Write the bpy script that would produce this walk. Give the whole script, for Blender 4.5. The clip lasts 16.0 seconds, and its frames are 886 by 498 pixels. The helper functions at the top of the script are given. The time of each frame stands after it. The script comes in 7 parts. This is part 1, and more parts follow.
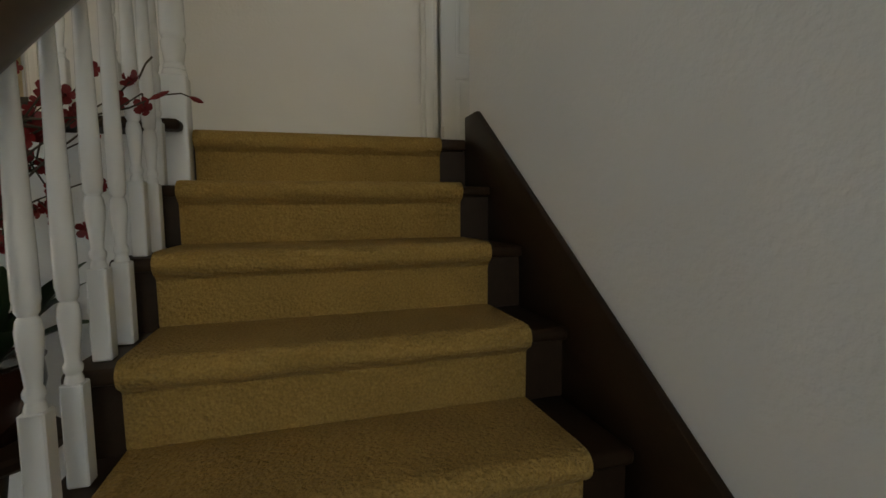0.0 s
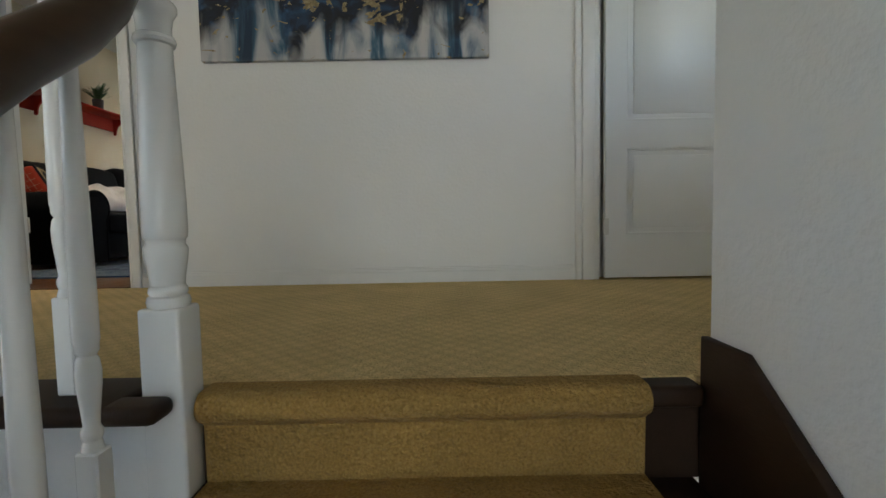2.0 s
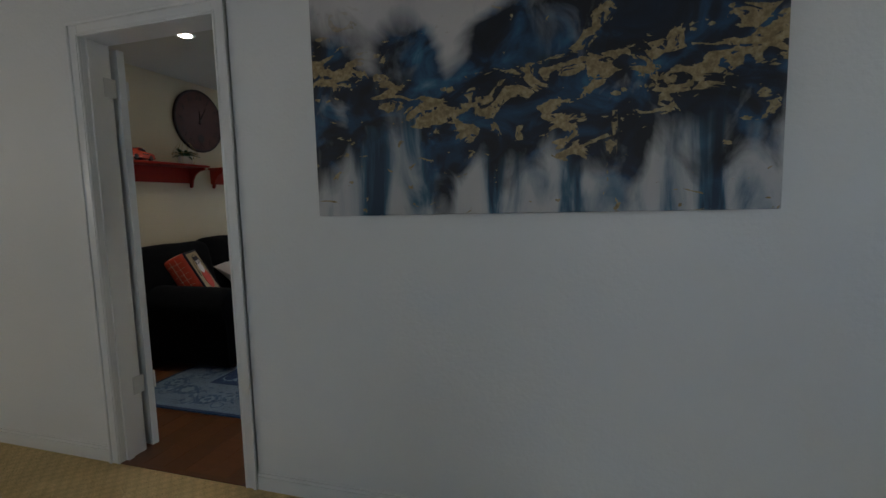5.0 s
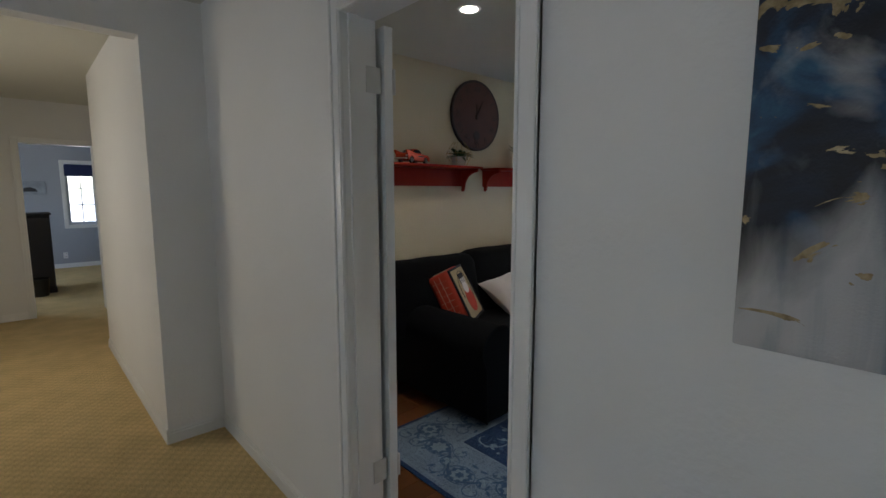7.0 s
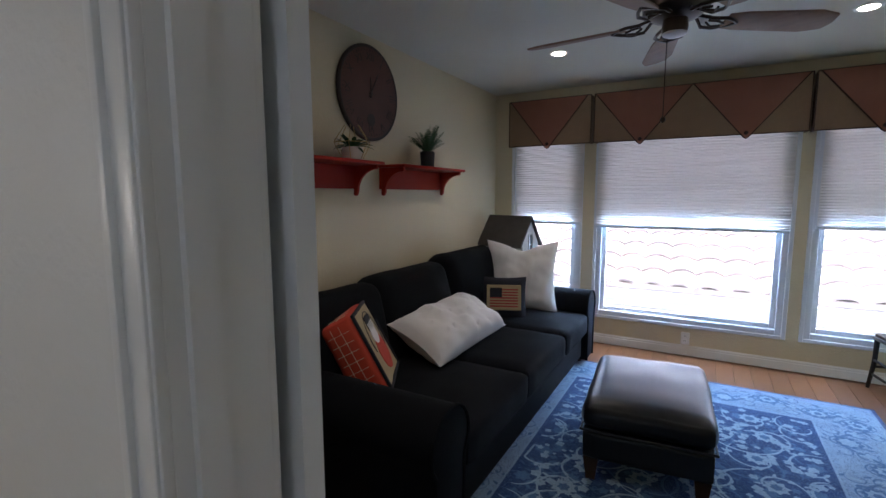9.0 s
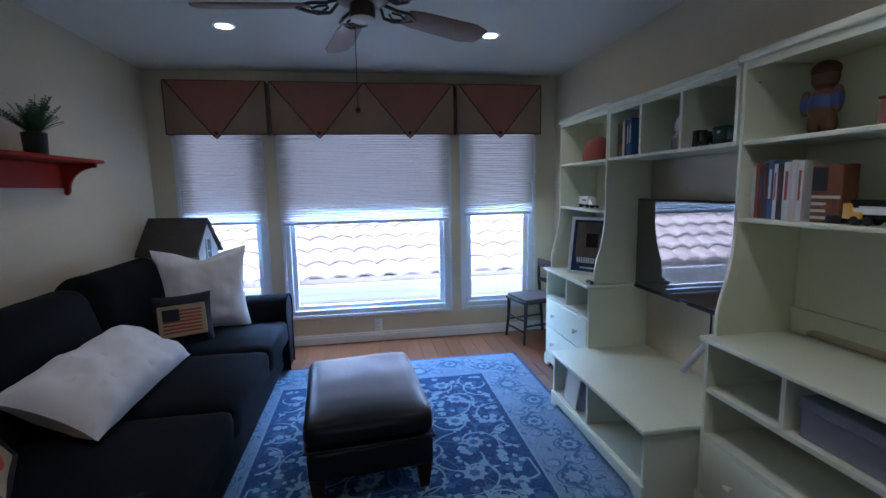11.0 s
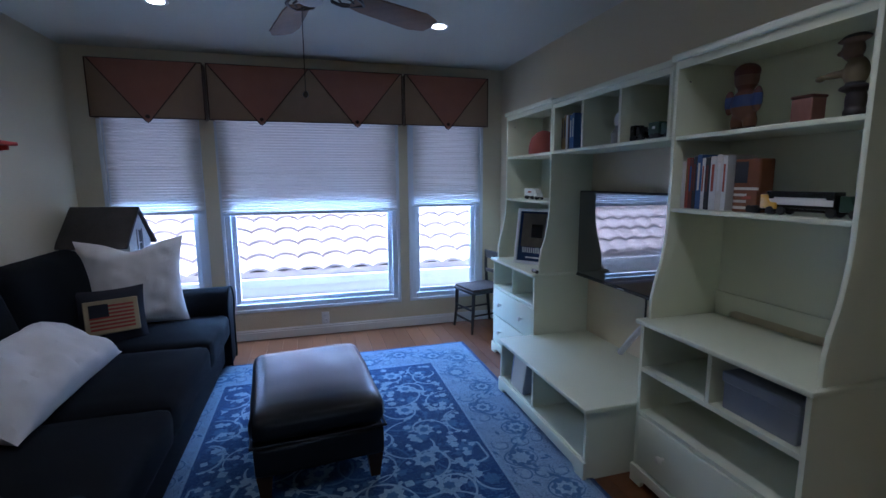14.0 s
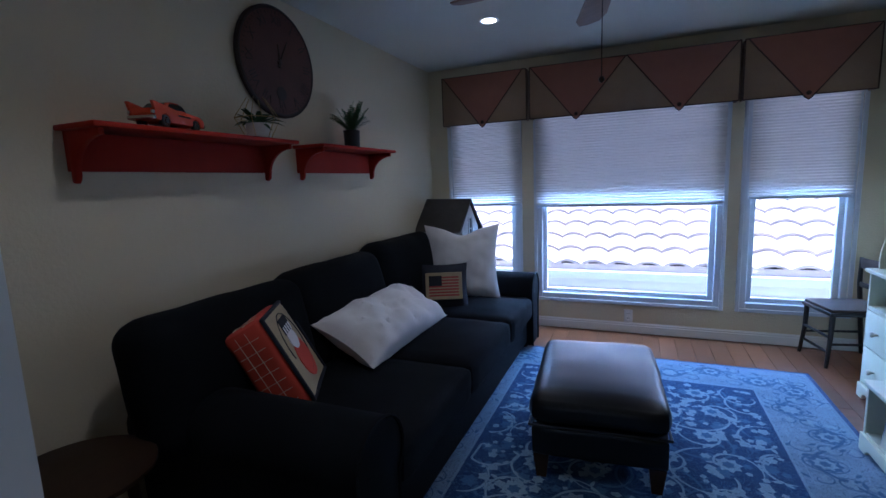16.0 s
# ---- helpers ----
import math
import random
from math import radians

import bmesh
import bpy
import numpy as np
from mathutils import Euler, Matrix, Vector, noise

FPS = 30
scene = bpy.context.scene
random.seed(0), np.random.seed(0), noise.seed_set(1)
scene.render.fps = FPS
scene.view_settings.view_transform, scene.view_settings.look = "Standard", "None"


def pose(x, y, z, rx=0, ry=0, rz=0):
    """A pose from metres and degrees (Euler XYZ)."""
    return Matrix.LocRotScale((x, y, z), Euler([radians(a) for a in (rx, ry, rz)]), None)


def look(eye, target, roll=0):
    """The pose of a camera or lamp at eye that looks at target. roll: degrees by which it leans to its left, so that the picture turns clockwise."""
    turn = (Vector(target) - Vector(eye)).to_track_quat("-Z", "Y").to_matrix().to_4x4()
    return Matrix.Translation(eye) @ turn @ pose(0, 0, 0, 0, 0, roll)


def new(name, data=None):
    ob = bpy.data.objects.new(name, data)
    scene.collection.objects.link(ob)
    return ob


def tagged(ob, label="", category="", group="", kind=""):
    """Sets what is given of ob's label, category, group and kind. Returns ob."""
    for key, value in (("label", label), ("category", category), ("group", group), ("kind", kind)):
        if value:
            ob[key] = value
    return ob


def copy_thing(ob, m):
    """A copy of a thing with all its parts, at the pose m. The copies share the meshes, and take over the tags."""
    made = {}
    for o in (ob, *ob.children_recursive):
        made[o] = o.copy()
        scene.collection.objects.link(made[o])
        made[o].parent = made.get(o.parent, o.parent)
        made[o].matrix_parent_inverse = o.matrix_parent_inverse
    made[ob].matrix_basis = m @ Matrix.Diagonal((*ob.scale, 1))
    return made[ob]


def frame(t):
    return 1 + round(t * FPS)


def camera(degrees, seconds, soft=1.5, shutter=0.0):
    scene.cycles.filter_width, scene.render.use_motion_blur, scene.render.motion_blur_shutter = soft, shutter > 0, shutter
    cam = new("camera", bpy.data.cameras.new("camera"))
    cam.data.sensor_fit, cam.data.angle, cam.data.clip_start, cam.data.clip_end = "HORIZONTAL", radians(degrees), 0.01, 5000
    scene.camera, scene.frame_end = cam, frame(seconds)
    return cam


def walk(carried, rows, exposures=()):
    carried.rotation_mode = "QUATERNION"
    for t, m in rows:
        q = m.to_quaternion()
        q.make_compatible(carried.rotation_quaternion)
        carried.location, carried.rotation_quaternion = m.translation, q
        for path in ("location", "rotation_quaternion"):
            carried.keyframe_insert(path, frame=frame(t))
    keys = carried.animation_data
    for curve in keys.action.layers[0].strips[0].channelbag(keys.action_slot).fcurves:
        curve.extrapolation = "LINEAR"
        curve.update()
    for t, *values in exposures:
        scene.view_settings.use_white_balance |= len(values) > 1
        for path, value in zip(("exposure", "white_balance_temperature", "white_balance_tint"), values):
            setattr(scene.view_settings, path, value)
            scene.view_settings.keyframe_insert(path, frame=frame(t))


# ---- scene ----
cam = camera(87.6, 16.0)
EXPOSURES = [
    (0, 2.4, 8700, 10), (0.5, 2.8, 8100, 10), (1.0, 3.1, 7500, 9), (1.5, 3.2, 7000, 8), (2.0, 3.1, 6800, 8), (2.5, 2.85, 6500, 8), (3.0, 2.45, 6100, 8), (5.5, 2.12, 6000, 10), (6.5, 2.4, 6000, 11), (7.5, 2.45, 6000, 12),
    (8, 2.45, 6150, 13), (9, 2.5, 5850, 15), (10, 2.4, 5250, 15), (12.5, 2.03, 4780, 17), (14, 1.95, 4700, 17), (16, 1.9, 4680, 17),
]
PATH = [
    (0, (0.091, -0.095, -0.292), (0.651, 1.817, -0.464), -0.6),
    (0.5, (0.126, 0.159, -0.142), (0.385, 2.136, -0.295), -1.0),
    (1, (0.232, 0.385, -0.005), (0.324, 2.378, -0.141), -1.3),
    (1.5, (0.215, 0.623, 0.168), (0.261, 2.618, 0.029), -1.2),
    (2, (0.214, 0.845, 0.34), (0.217, 2.841, 0.218), -1.1),
    (2.5, (0.187, 1.059, 0.555), (0.193, 3.054, 0.414), -1.1),
    (3, (0.135, 1.203, 0.708), (0.118, 3.198, 0.57), -0.8),
    (3.2, (0.137, 1.262, 0.751), (0.111, 3.256, 0.597), -0.8),
    (5.3, (-0.136, 1.92, 1.319), (-0.883, 3.762, 1.1), -0.7),
    (5.5, (-0.179, 2.021, 1.355), (-1.051, 3.807, 1.136), -0.0),
    (6, (-0.357, 2.172, 1.47), (-1.492, 3.801, 1.23), 0.3),
    (6.5, (-0.568, 2.388, 1.462), (-1.921, 3.841, 1.216), 0.4),
    (7, (-0.844, 2.563, 1.448), (-2.307, 3.904, 1.202), 0.0),
    (7.5, (-1.134, 2.674, 1.434), (-2.607, 4.003, 1.185), -0.0),
    (8, (-1.38, 2.91, 1.43), (-2.817, 4.277, 1.171), -0.2),
    (8.5, (-1.548, 3.058, 1.467), (-2.822, 4.573, 1.182), 0.2),
    (9, (-1.797, 3.152, 1.457), (-2.779, 4.879, 1.223), -0.1),
    (9.5, (-1.838, 3.323, 1.477), (-2.493, 5.199, 1.247), -0.3),
    (10, (-1.889, 3.427, 1.474), (-2.162, 5.393, 1.233), -0.4),
    (10.2, (-1.93, 3.421, 1.458), (-2.048, 5.403, 1.211), -0.8),
    (12.3, (-1.972, 3.407, 1.448), (-1.405, 5.303, 1.16), 0.1),
    (12.5, (-1.966, 3.404, 1.439), (-1.383, 5.296, 1.151), 0.1),
    (13, (-1.971, 3.409, 1.444), (-1.359, 5.289, 1.144), -0.0),
    (13.5, (-1.971, 3.408, 1.435), (-1.362, 5.29, 1.14), -0.3),
    (14, (-1.982, 3.405, 1.434), (-1.442, 5.308, 1.139), -0.4),
    (14.5, (-1.96, 3.426, 1.428), (-1.706, 5.386, 1.125), -1.2),
    (15, (-1.858, 3.509, 1.408), (-1.972, 5.482, 1.102), -1.9),
    (15.5, (-1.835, 3.509, 1.382), (-2.287, 5.44, 1.122), -2.1),
    (16, (-1.845, 3.43, 1.403), (-2.617, 5.253, 1.119), -2.2),
]
walk(cam, [(t, look(eye, target, roll)) for t, eye, target, roll in PATH], EXPOSURES)

# ---- light ----
world = bpy.data.worlds.new("world")
scene.world = world
world.use_nodes = True
wn = world.node_tree
sky = wn.nodes.new("ShaderNodeTexSky")
sky.sky_type, sky.sun_disc = "NISHITA", False
sky.sun_elevation, sky.sun_rotation = radians(68), radians(80)
wn.links.new(sky.outputs[0], wn.nodes["Background"].inputs[0])
wn.nodes["Background"].inputs[1].default_value = 0.15

sun = new("sun", bpy.data.lights.new("sun", "SUN"))
sun.data.energy, sun.data.angle, sun.data.color = 5.0, radians(0.5), (1.0, 0.97, 0.93)
sun.matrix_world = look((0, 0, 0), (-math.sin(radians(80)) * math.cos(radians(68)), -math.cos(radians(80)) * math.cos(radians(68)), -math.sin(radians(68))))


def area_lamp(name, eye, target, sx, sy, watts, colour):
    """A lamp in a window's opening, in place of the sky's light; some openings are added out of view."""
    d = bpy.data.lights.new(name, "AREA")
    d.shape, d.size, d.size_y, d.energy, d.color = "RECTANGLE", sx, sy, watts, colour
    ob = new(name, d)
    ob.matrix_world = look(eye, target)
    return ob


# ---- materials ----
def shade(name, base, rough=0.6, metal=0.0, var=0.12, scale=6.0, grain=0.0, grain_scale=200.0, bump=0.0, bump_scale=150.0,
          spec=0.5, stretch=(1, 1, 1), sheen=0.0, rand=0.0, trans=0.0, depth=0.004):
    m = bpy.data.materials.new(name)
    m.use_nodes = True
    nt = m.node_tree
    p = nt.nodes["Principled BSDF"]
    p.inputs["Roughness"].default_value = rough
    p.inputs["Metallic"].default_value = metal
    p.inputs["Specular IOR Level"].default_value = spec
    if sheen:
        p.inputs["Sheen Weight"].default_value = sheen
        p.inputs["Sheen Roughness"].default_value = 0.5
    tc = nt.nodes.new("ShaderNodeTexCoord")
    mp = nt.nodes.new("ShaderNodeMapping")
    mp.inputs["Scale"].default_value = stretch
    nt.links.new(tc.outputs["Object"], mp.inputs[0])
    n1 = nt.nodes.new("ShaderNodeTexNoise")
    n1.inputs["Scale"].default_value, n1.inputs["Detail"].default_value = scale, 5
    nt.links.new(mp.outputs[0], n1.inputs["Vector"])
    n2 = nt.nodes.new("ShaderNodeTexNoise")
    n2.inputs["Scale"].default_value, n2.inputs["Detail"].default_value = grain_scale, 3
    nt.links.new(mp.outputs[0], n2.inputs["Vector"])
    add = nt.nodes.new("ShaderNodeMath")
    add.operation = "MULTIPLY_ADD"
    nt.links.new(n1.outputs["Fac"], add.inputs[0])
    add.inputs[1].default_value, add.inputs[2].default_value = 2 * var, 1 - var
    add2 = nt.nodes.new("ShaderNodeMath")
    add2.operation = "MULTIPLY_ADD"
    nt.links.new(n2.outputs["Fac"], add2.inputs[0])
    add2.inputs[1].default_value, add2.inputs[2].default_value = 2 * grain, 1 - grain
    mul = nt.nodes.new("ShaderNodeMath")
    mul.operation = "MULTIPLY"
    nt.links.new(add.outputs[0], mul.inputs[0])
    nt.links.new(add2.outputs[0], mul.inputs[1])
    last = mul
    if rand:
        oi = nt.nodes.new("ShaderNodeObjectInfo")
        r = nt.nodes.new("ShaderNodeMath")
        r.operation = "MULTIPLY_ADD"
        nt.links.new(oi.outputs["Random"], r.inputs[0])
        r.inputs[1].default_value, r.inputs[2].default_value = 2 * rand, 1 - rand
        m3 = nt.nodes.new("ShaderNodeMath")
        m3.operation = "MULTIPLY"
        nt.links.new(mul.outputs[0], m3.inputs[0])
        nt.links.new(r.outputs[0], m3.inputs[1])
        last = m3
    vm = nt.nodes.new("ShaderNodeVectorMath")
    vm.operation = "SCALE"
    vm.inputs[0].default_value = base[:3]
    nt.links.new(last.outputs[0], vm.inputs["Scale"])
    nt.links.new(vm.outputs[0], p.inputs["Base Color"])
    if bump:
        nb = nt.nodes.new("ShaderNodeTexNoise")
        nb.inputs["Scale"].default_value, nb.inputs["Detail"].default_value = bump_scale, 4
        nt.links.new(mp.outputs[0], nb.inputs["Vector"])
        b = nt.nodes.new("ShaderNodeBump")
        b.inputs["Strength"].default_value, b.inputs["Distance"].default_value = bump, depth
        nt.links.new(nb.outputs["Fac"], b.inputs["Height"])
        nt.links.new(b.outputs[0], p.inputs["Normal"])
    if trans:
        t = nt.nodes.new("ShaderNodeBsdfTranslucent")
        nt.links.new(vm.outputs[0], t.inputs[0])
        mx = nt.nodes.new("ShaderNodeMixShader")
        mx.inputs[0].default_value = trans
        nt.links.new(p.outputs[0], mx.inputs[1])
        nt.links.new(t.outputs[0], mx.inputs[2])
        nt.links.new(mx.outputs[0], nt.nodes["Material Output"].inputs[0])
    return m


def glow(name, colour, strength):
    m = bpy.data.materials.new(name)
    m.use_nodes = True
    p = m.node_tree.nodes["Principled BSDF"]
    p.inputs["Base Color"].default_value = (*colour, 1)
    p.inputs["Emission Color"].default_value = (*colour, 1)
    p.inputs["Emission Strength"].default_value = strength
    return m


def clear_glass(name):
    m = bpy.data.materials.new(name)
    m.use_nodes = True
    p = m.node_tree.nodes["Principled BSDF"]
    p.inputs["Roughness"].default_value, p.inputs["IOR"].default_value = 0.0, 1.45
    p.inputs["Transmission Weight"].default_value = 1.0
    return m


def carpet_shade(name, base, weave):
    """Looped carpet: tufts, and for the landing a woven lattice of raised dots."""
    m = shade(name, base, rough=0.95, var=0.24, scale=5.0, grain=0.45, grain_scale=170, bump=1.0, bump_scale=95, depth=0.014, spec=0.05, sheen=0.04)
    if weave:
        nt = m.node_tree
        p = nt.nodes["Principled BSDF"]
        tc = nt.nodes.new("ShaderNodeTexCoord")
        mp = nt.nodes.new("ShaderNodeMapping")
        mp.inputs["Rotation"].default_value = (0, 0, radians(45))
        mp.inputs["Scale"].default_value = (22, 22, 22)
        nt.links.new(tc.outputs["Object"], mp.inputs[0])
        v = nt.nodes.new("ShaderNodeTexVoronoi")
        v.inputs["Scale"].default_value, v.inputs["Randomness"].default_value = 1.0, 0.12
        nt.links.new(mp.outputs[0], v.inputs["Vector"])
        old = p.inputs["Normal"].links[0].from_node
        b = nt.nodes.new("ShaderNodeBump")
        b.inputs["Strength"].default_value, b.inputs["Distance"].default_value = 0.4, 0.008
        b.invert = True
        nt.links.new(v.outputs["Distance"], b.inputs["Height"])
        nt.links.new(old.outputs[0], b.inputs["Normal"])
        nt.links.new(b.outputs[0], p.inputs["Normal"])
        # the base colour is darker between the raised dots
        old = p.inputs["Base Color"].links[0].from_socket
        r = nt.nodes.new("ShaderNodeMapRange")
        r.inputs["From Min"].default_value, r.inputs["From Max"].default_value = 0.15, 0.65
        r.inputs["To Min"].default_value, r.inputs["To Max"].default_value = 1.05, 0.86
        nt.links.new(v.outputs["Distance"], r.inputs["Value"])
        sc = nt.nodes.new("ShaderNodeVectorMath")
        sc.operation = "SCALE"
        nt.links.new(old, sc.inputs[0])
        nt.links.new(r.outputs[0], sc.inputs["Scale"])
        nt.links.new(sc.outputs[0], p.inputs["Base Color"])
    return m


M_WHITE_WALL = shade("white_wall_paint", (0.78, 0.78, 0.76), 0.55, var=0.06, scale=1.5, bump=0.5, bump_scale=70)
M_BEIGE_WALL = shade("beige_wall_paint", (0.61, 0.54, 0.37), 0.6, var=0.06, scale=1.5, bump=0.45, bump_scale=70)
M_GREY_WALL = shade("grey_wall_paint", (0.36, 0.38, 0.42), 0.7, var=0.04, scale=2, bump=0.2, bump_scale=60)
M_CEILING = shade("ceiling_paint", (0.62, 0.61, 0.53), 0.8, var=0.03, scale=2, bump=0.4, bump_scale=45)
M_TRIM = shade("white_gloss_trim", (0.80, 0.80, 0.78), 0.28, var=0.04, scale=4, bump=0.05, bump_scale=30)
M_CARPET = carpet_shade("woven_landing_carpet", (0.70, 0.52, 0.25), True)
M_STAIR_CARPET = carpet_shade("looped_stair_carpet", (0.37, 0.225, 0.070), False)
M_DARK_WOOD = shade("dark_stained_wood", (0.028, 0.014, 0.007), 0.48, var=0.35, scale=5, grain=0.3, grain_scale=60, stretch=(6, 1, 6), bump=0.1, bump_scale=40, spec=0.2)
M_RAIL_WOOD = shade("polished_rail_wood", (0.042, 0.021, 0.010), 0.28, var=0.3, scale=6, stretch=(6, 1, 6), spec=0.25)
M_FLOORWOOD = shade("orange_plank_wood", (0.135, 0.048, 0.014), 0.36, var=0.25, scale=3, grain=0.25, grain_scale=40, stretch=(1, 8, 1), rand=0.18, bump=0.06, bump_scale=30)
M_GLASS = clear_glass("window_glass")
M_VINYL = shade("white_vinyl_frame", (0.66, 0.69, 0.74), 0.35, var=0.03, scale=3)

# ---- mesh helpers ----


def box(bm, x0, x1, y0, y1, z0, z1, bevel=0.0, seg=2):
    m = Matrix.Translation(((x0 + x1) / 2, (y0 + y1) / 2, (z0 + z1) / 2)) @ Matrix.Diagonal((abs(x1 - x0), abs(y1 - y0), abs(z1 - z0), 1))
    r = bmesh.ops.create_cube(bm, size=1.0, matrix=m)
    if bevel:
        es = {e for v in r["verts"] for e in v.link_edges}
        bmesh.ops.bevel(bm, geom=list(es), offset=bevel, segments=seg, affect="EDGES", profile=0.5)
    return bm


def B(*a, **k):
    return box(bmesh.new(), *a, **k)


def lathe(profile, n=20, centre=(0, 0, 0), bm=None):
    """Turned shape from (radius, height) pairs."""
    bm = bm or bmesh.new()
    cx, cy, cz = centre
    rings = []
    for r, z in profile:
        rings.append([bm.verts.new((cx + r * math.cos(2 * math.pi * i / n), cy + r * math.sin(2 * math.pi * i / n), cz + z)) for i in range(n)])
    for a, b in zip(rings, rings[1:]):
        for i in range(n):
            bm.faces.new((a[i], a[(i + 1) % n], b[(i + 1) % n], b[i]))
    bm.faces.new(list(reversed(rings[0])))
    bm.faces.new(rings[-1])
    return bm


def tube(points, radius, n=8, bm=None, flat=1.0):
    """A round bar along points; radius is a number or one for each point; flat squeezes it upright."""
    bm = bm or bmesh.new()
    pts = [Vector(p) for p in points]
    rad = radius if isinstance(radius, (list, tuple)) else [radius] * len(pts)
    rings = []
    for i, p in enumerate(pts):
        d = (pts[min(i + 1, len(pts) - 1)] - pts[max(i - 1, 0)]).normalized()
        if i == 0:
            a = d.cross(Vector((0, 0, 1)) if abs(d.z) < 0.95 else Vector((0, 1, 0))).normalized()
        else:
            a = (across - d * across.dot(d)).normalized()
        across = a
        b = a.cross(d).normalized()
        rings.append([bm.verts.new(p + rad[i] * (math.cos(2 * math.pi * k / n) * a + flat * math.sin(2 * math.pi * k / n) * b)) for k in range(n)])
    for a, b in zip(rings, rings[1:]):
        for k in range(n):
            bm.faces.new((a[k], a[(k + 1) % n], b[(k + 1) % n], b[k]))
    bm.faces.new(list(reversed(rings[0])))
    bm.faces.new(rings[-1])
    bmesh.ops.recalc_face_normals(bm, faces=bm.faces)
    return bm


def prism(outline, axis, a, b, bm=None, bevel=0.0):
    """An outline of (u, v) pairs pushed from a to b along axis x, y or z."""
    bm = bm or bmesh.new()
    put = {"x": lambda u, v, w: (w, u, v), "y": lambda u, v, w: (u, w, v), "z": lambda u, v, w: (u, v, w)}[axis]
    lo = [bm.verts.new(put(u, v, a)) for u, v in outline]
    hi = [bm.verts.new(put(u, v, b)) for u, v in outline]
    n = len(outline)
    fs = [bm.faces.new(lo), bm.faces.new(hi)] + [bm.faces.new((lo[i], lo[(i + 1) % n], hi[(i + 1) % n], hi[i])) for i in range(n)]
    bmesh.ops.recalc_face_normals(bm, faces=fs)
    if bevel:
        es = list({e for f in fs[:2] for e in f.edges})
        bmesh.ops.bevel(bm, geom=es, offset=bevel, segments=2, affect="EDGES", profile=0.5)
    return bm


def finish(name, bm, material, smooth=True):
    me = bpy.data.meshes.new(name)
    bm.normal_update()
    if smooth:
        for f in bm.faces:
            f.smooth = True
        for e in bm.edges:
            if len(e.link_faces) == 2 and e.calc_face_angle(0) > 0.6:
                e.smooth = False
    bm.to_mesh(me)
    bm.free()
    me.materials.append(material)
    return me


def thing(name, label, category, loc=(0, 0, 0), rz=0.0, group=""):
    ob = new(name)
    ob.empty_display_size = 0.1
    ob.matrix_world = pose(*loc, 0, 0, rz)
    return tagged(ob, label, category, group)


def part(name, bm, material, parent, label="", smooth=True):
    ob = new(name, finish(name, bm, material, smooth))
    ob.parent = parent
    if label:
        ob["label"] = label
    return ob


def wpart(name, bm, material, parent, label="", smooth=True):
    """A part whose mesh is given in the world's metres, under a thing that is not turned."""
    root = parent
    while root.parent:
        root = root.parent
    bmesh.ops.translate(bm, verts=bm.verts, vec=-root.matrix_world.translation)
    return part(name, bm, material, parent, label, smooth)


def single(name, bm, material, label, category, group="", loc=(0, 0, 0), rz=0.0, smooth=True):
    ob = new(name, finish(name, bm, material, smooth))
    ob.matrix_world = pose(*loc, 0, 0, rz)
    return tagged(ob, label, category, group)


def structure(name, bm, material, label="", smooth=True):
    return tagged(new(name, finish(name, bm, material, smooth)), label, name.split("_")[0], kind="structure")


def wall(name, axis, t0, t1, a0, a1, z0, z1, material, holes=(), label=""):
    """A wall between t0 and t1 across, a0 to a1 along, with openings (a, a, z, z) right through."""
    bm = bmesh.new()
    cuts = sorted({a0, a1, *[h[0] for h in holes], *[h[1] for h in holes]})
    for a, b in zip(cuts, cuts[1:]):
        spans = sorted((h[2], h[3]) for h in holes if h[0] <= a and h[1] >= b)
        z = z0
        for lo, hi in [*spans, (z1, z1)]:
            if lo > z + 1e-4:
                if axis == "x":
                    box(bm, a, b, t0, t1, z, lo)
                else:
                    box(bm, t0, t1, a, b, z, lo)
            z = max(z, hi)
    bmesh.ops.remove_doubles(bm, verts=bm.verts, dist=1e-4)
    return structure(name, bm, material, label, smooth=False)


# ---- the setting ----
W, WI = 3.407, 3.527          # landing wall, both faces
BACK, LEFT, RIGHT = 7.78, -3.78, -0.13
CEIL, DOWN = 2.485, -2.758
RISE, TREAD, NOSE = 0.197, 0.267, 1.745

wall("wall_landing", "x", W, W + 0.06, -3.77, 0.952, 0, CEIL, M_WHITE_WALL, [(-2.28, -1.50, 0, 2.058)], "white painted landing wall")
wall("wall_room_door", "x", W + 0.06, WI, LEFT - 0.1, RIGHT + 0.1, 0, CEIL, M_BEIGE_WALL, [(-2.28, -1.50, 0, 2.058)], "beige painted wall round the doorway")
wall("wall_sofa", "y", LEFT - 0.12, LEFT, WI, BACK + 0.16, 0, CEIL, M_BEIGE_WALL, label="beige textured wall behind the sofa")
wall("wall_cabinet", "y", RIGHT, RIGHT + 0.12, WI, BACK + 0.16, 0, CEIL, M_BEIGE_WALL, label="beige wall behind the white cabinets")
WINS = [(-3.56, -2.88), (-2.71, -1.20), (-1.055, -0.355)]
wall("wall_window", "x", BACK, BACK + 0.16, LEFT, RIGHT, 0, CEIL, M_BEIGE_WALL, [(a, b, 0.285, 2.2) for a, b in WINS], "beige wall with three windows")
structure("ceiling_room", B(LEFT - 0.12, RIGHT + 0.12, WI, BACK + 0.16, CEIL, CEIL + 0.1), M_CEILING, "white textured ceiling", False)
structure("floor_room", B(LEFT, RIGHT, W - 0.0, BACK, -0.12, -0.012), M_DARK_WOOD, "subfloor under the planks", False)

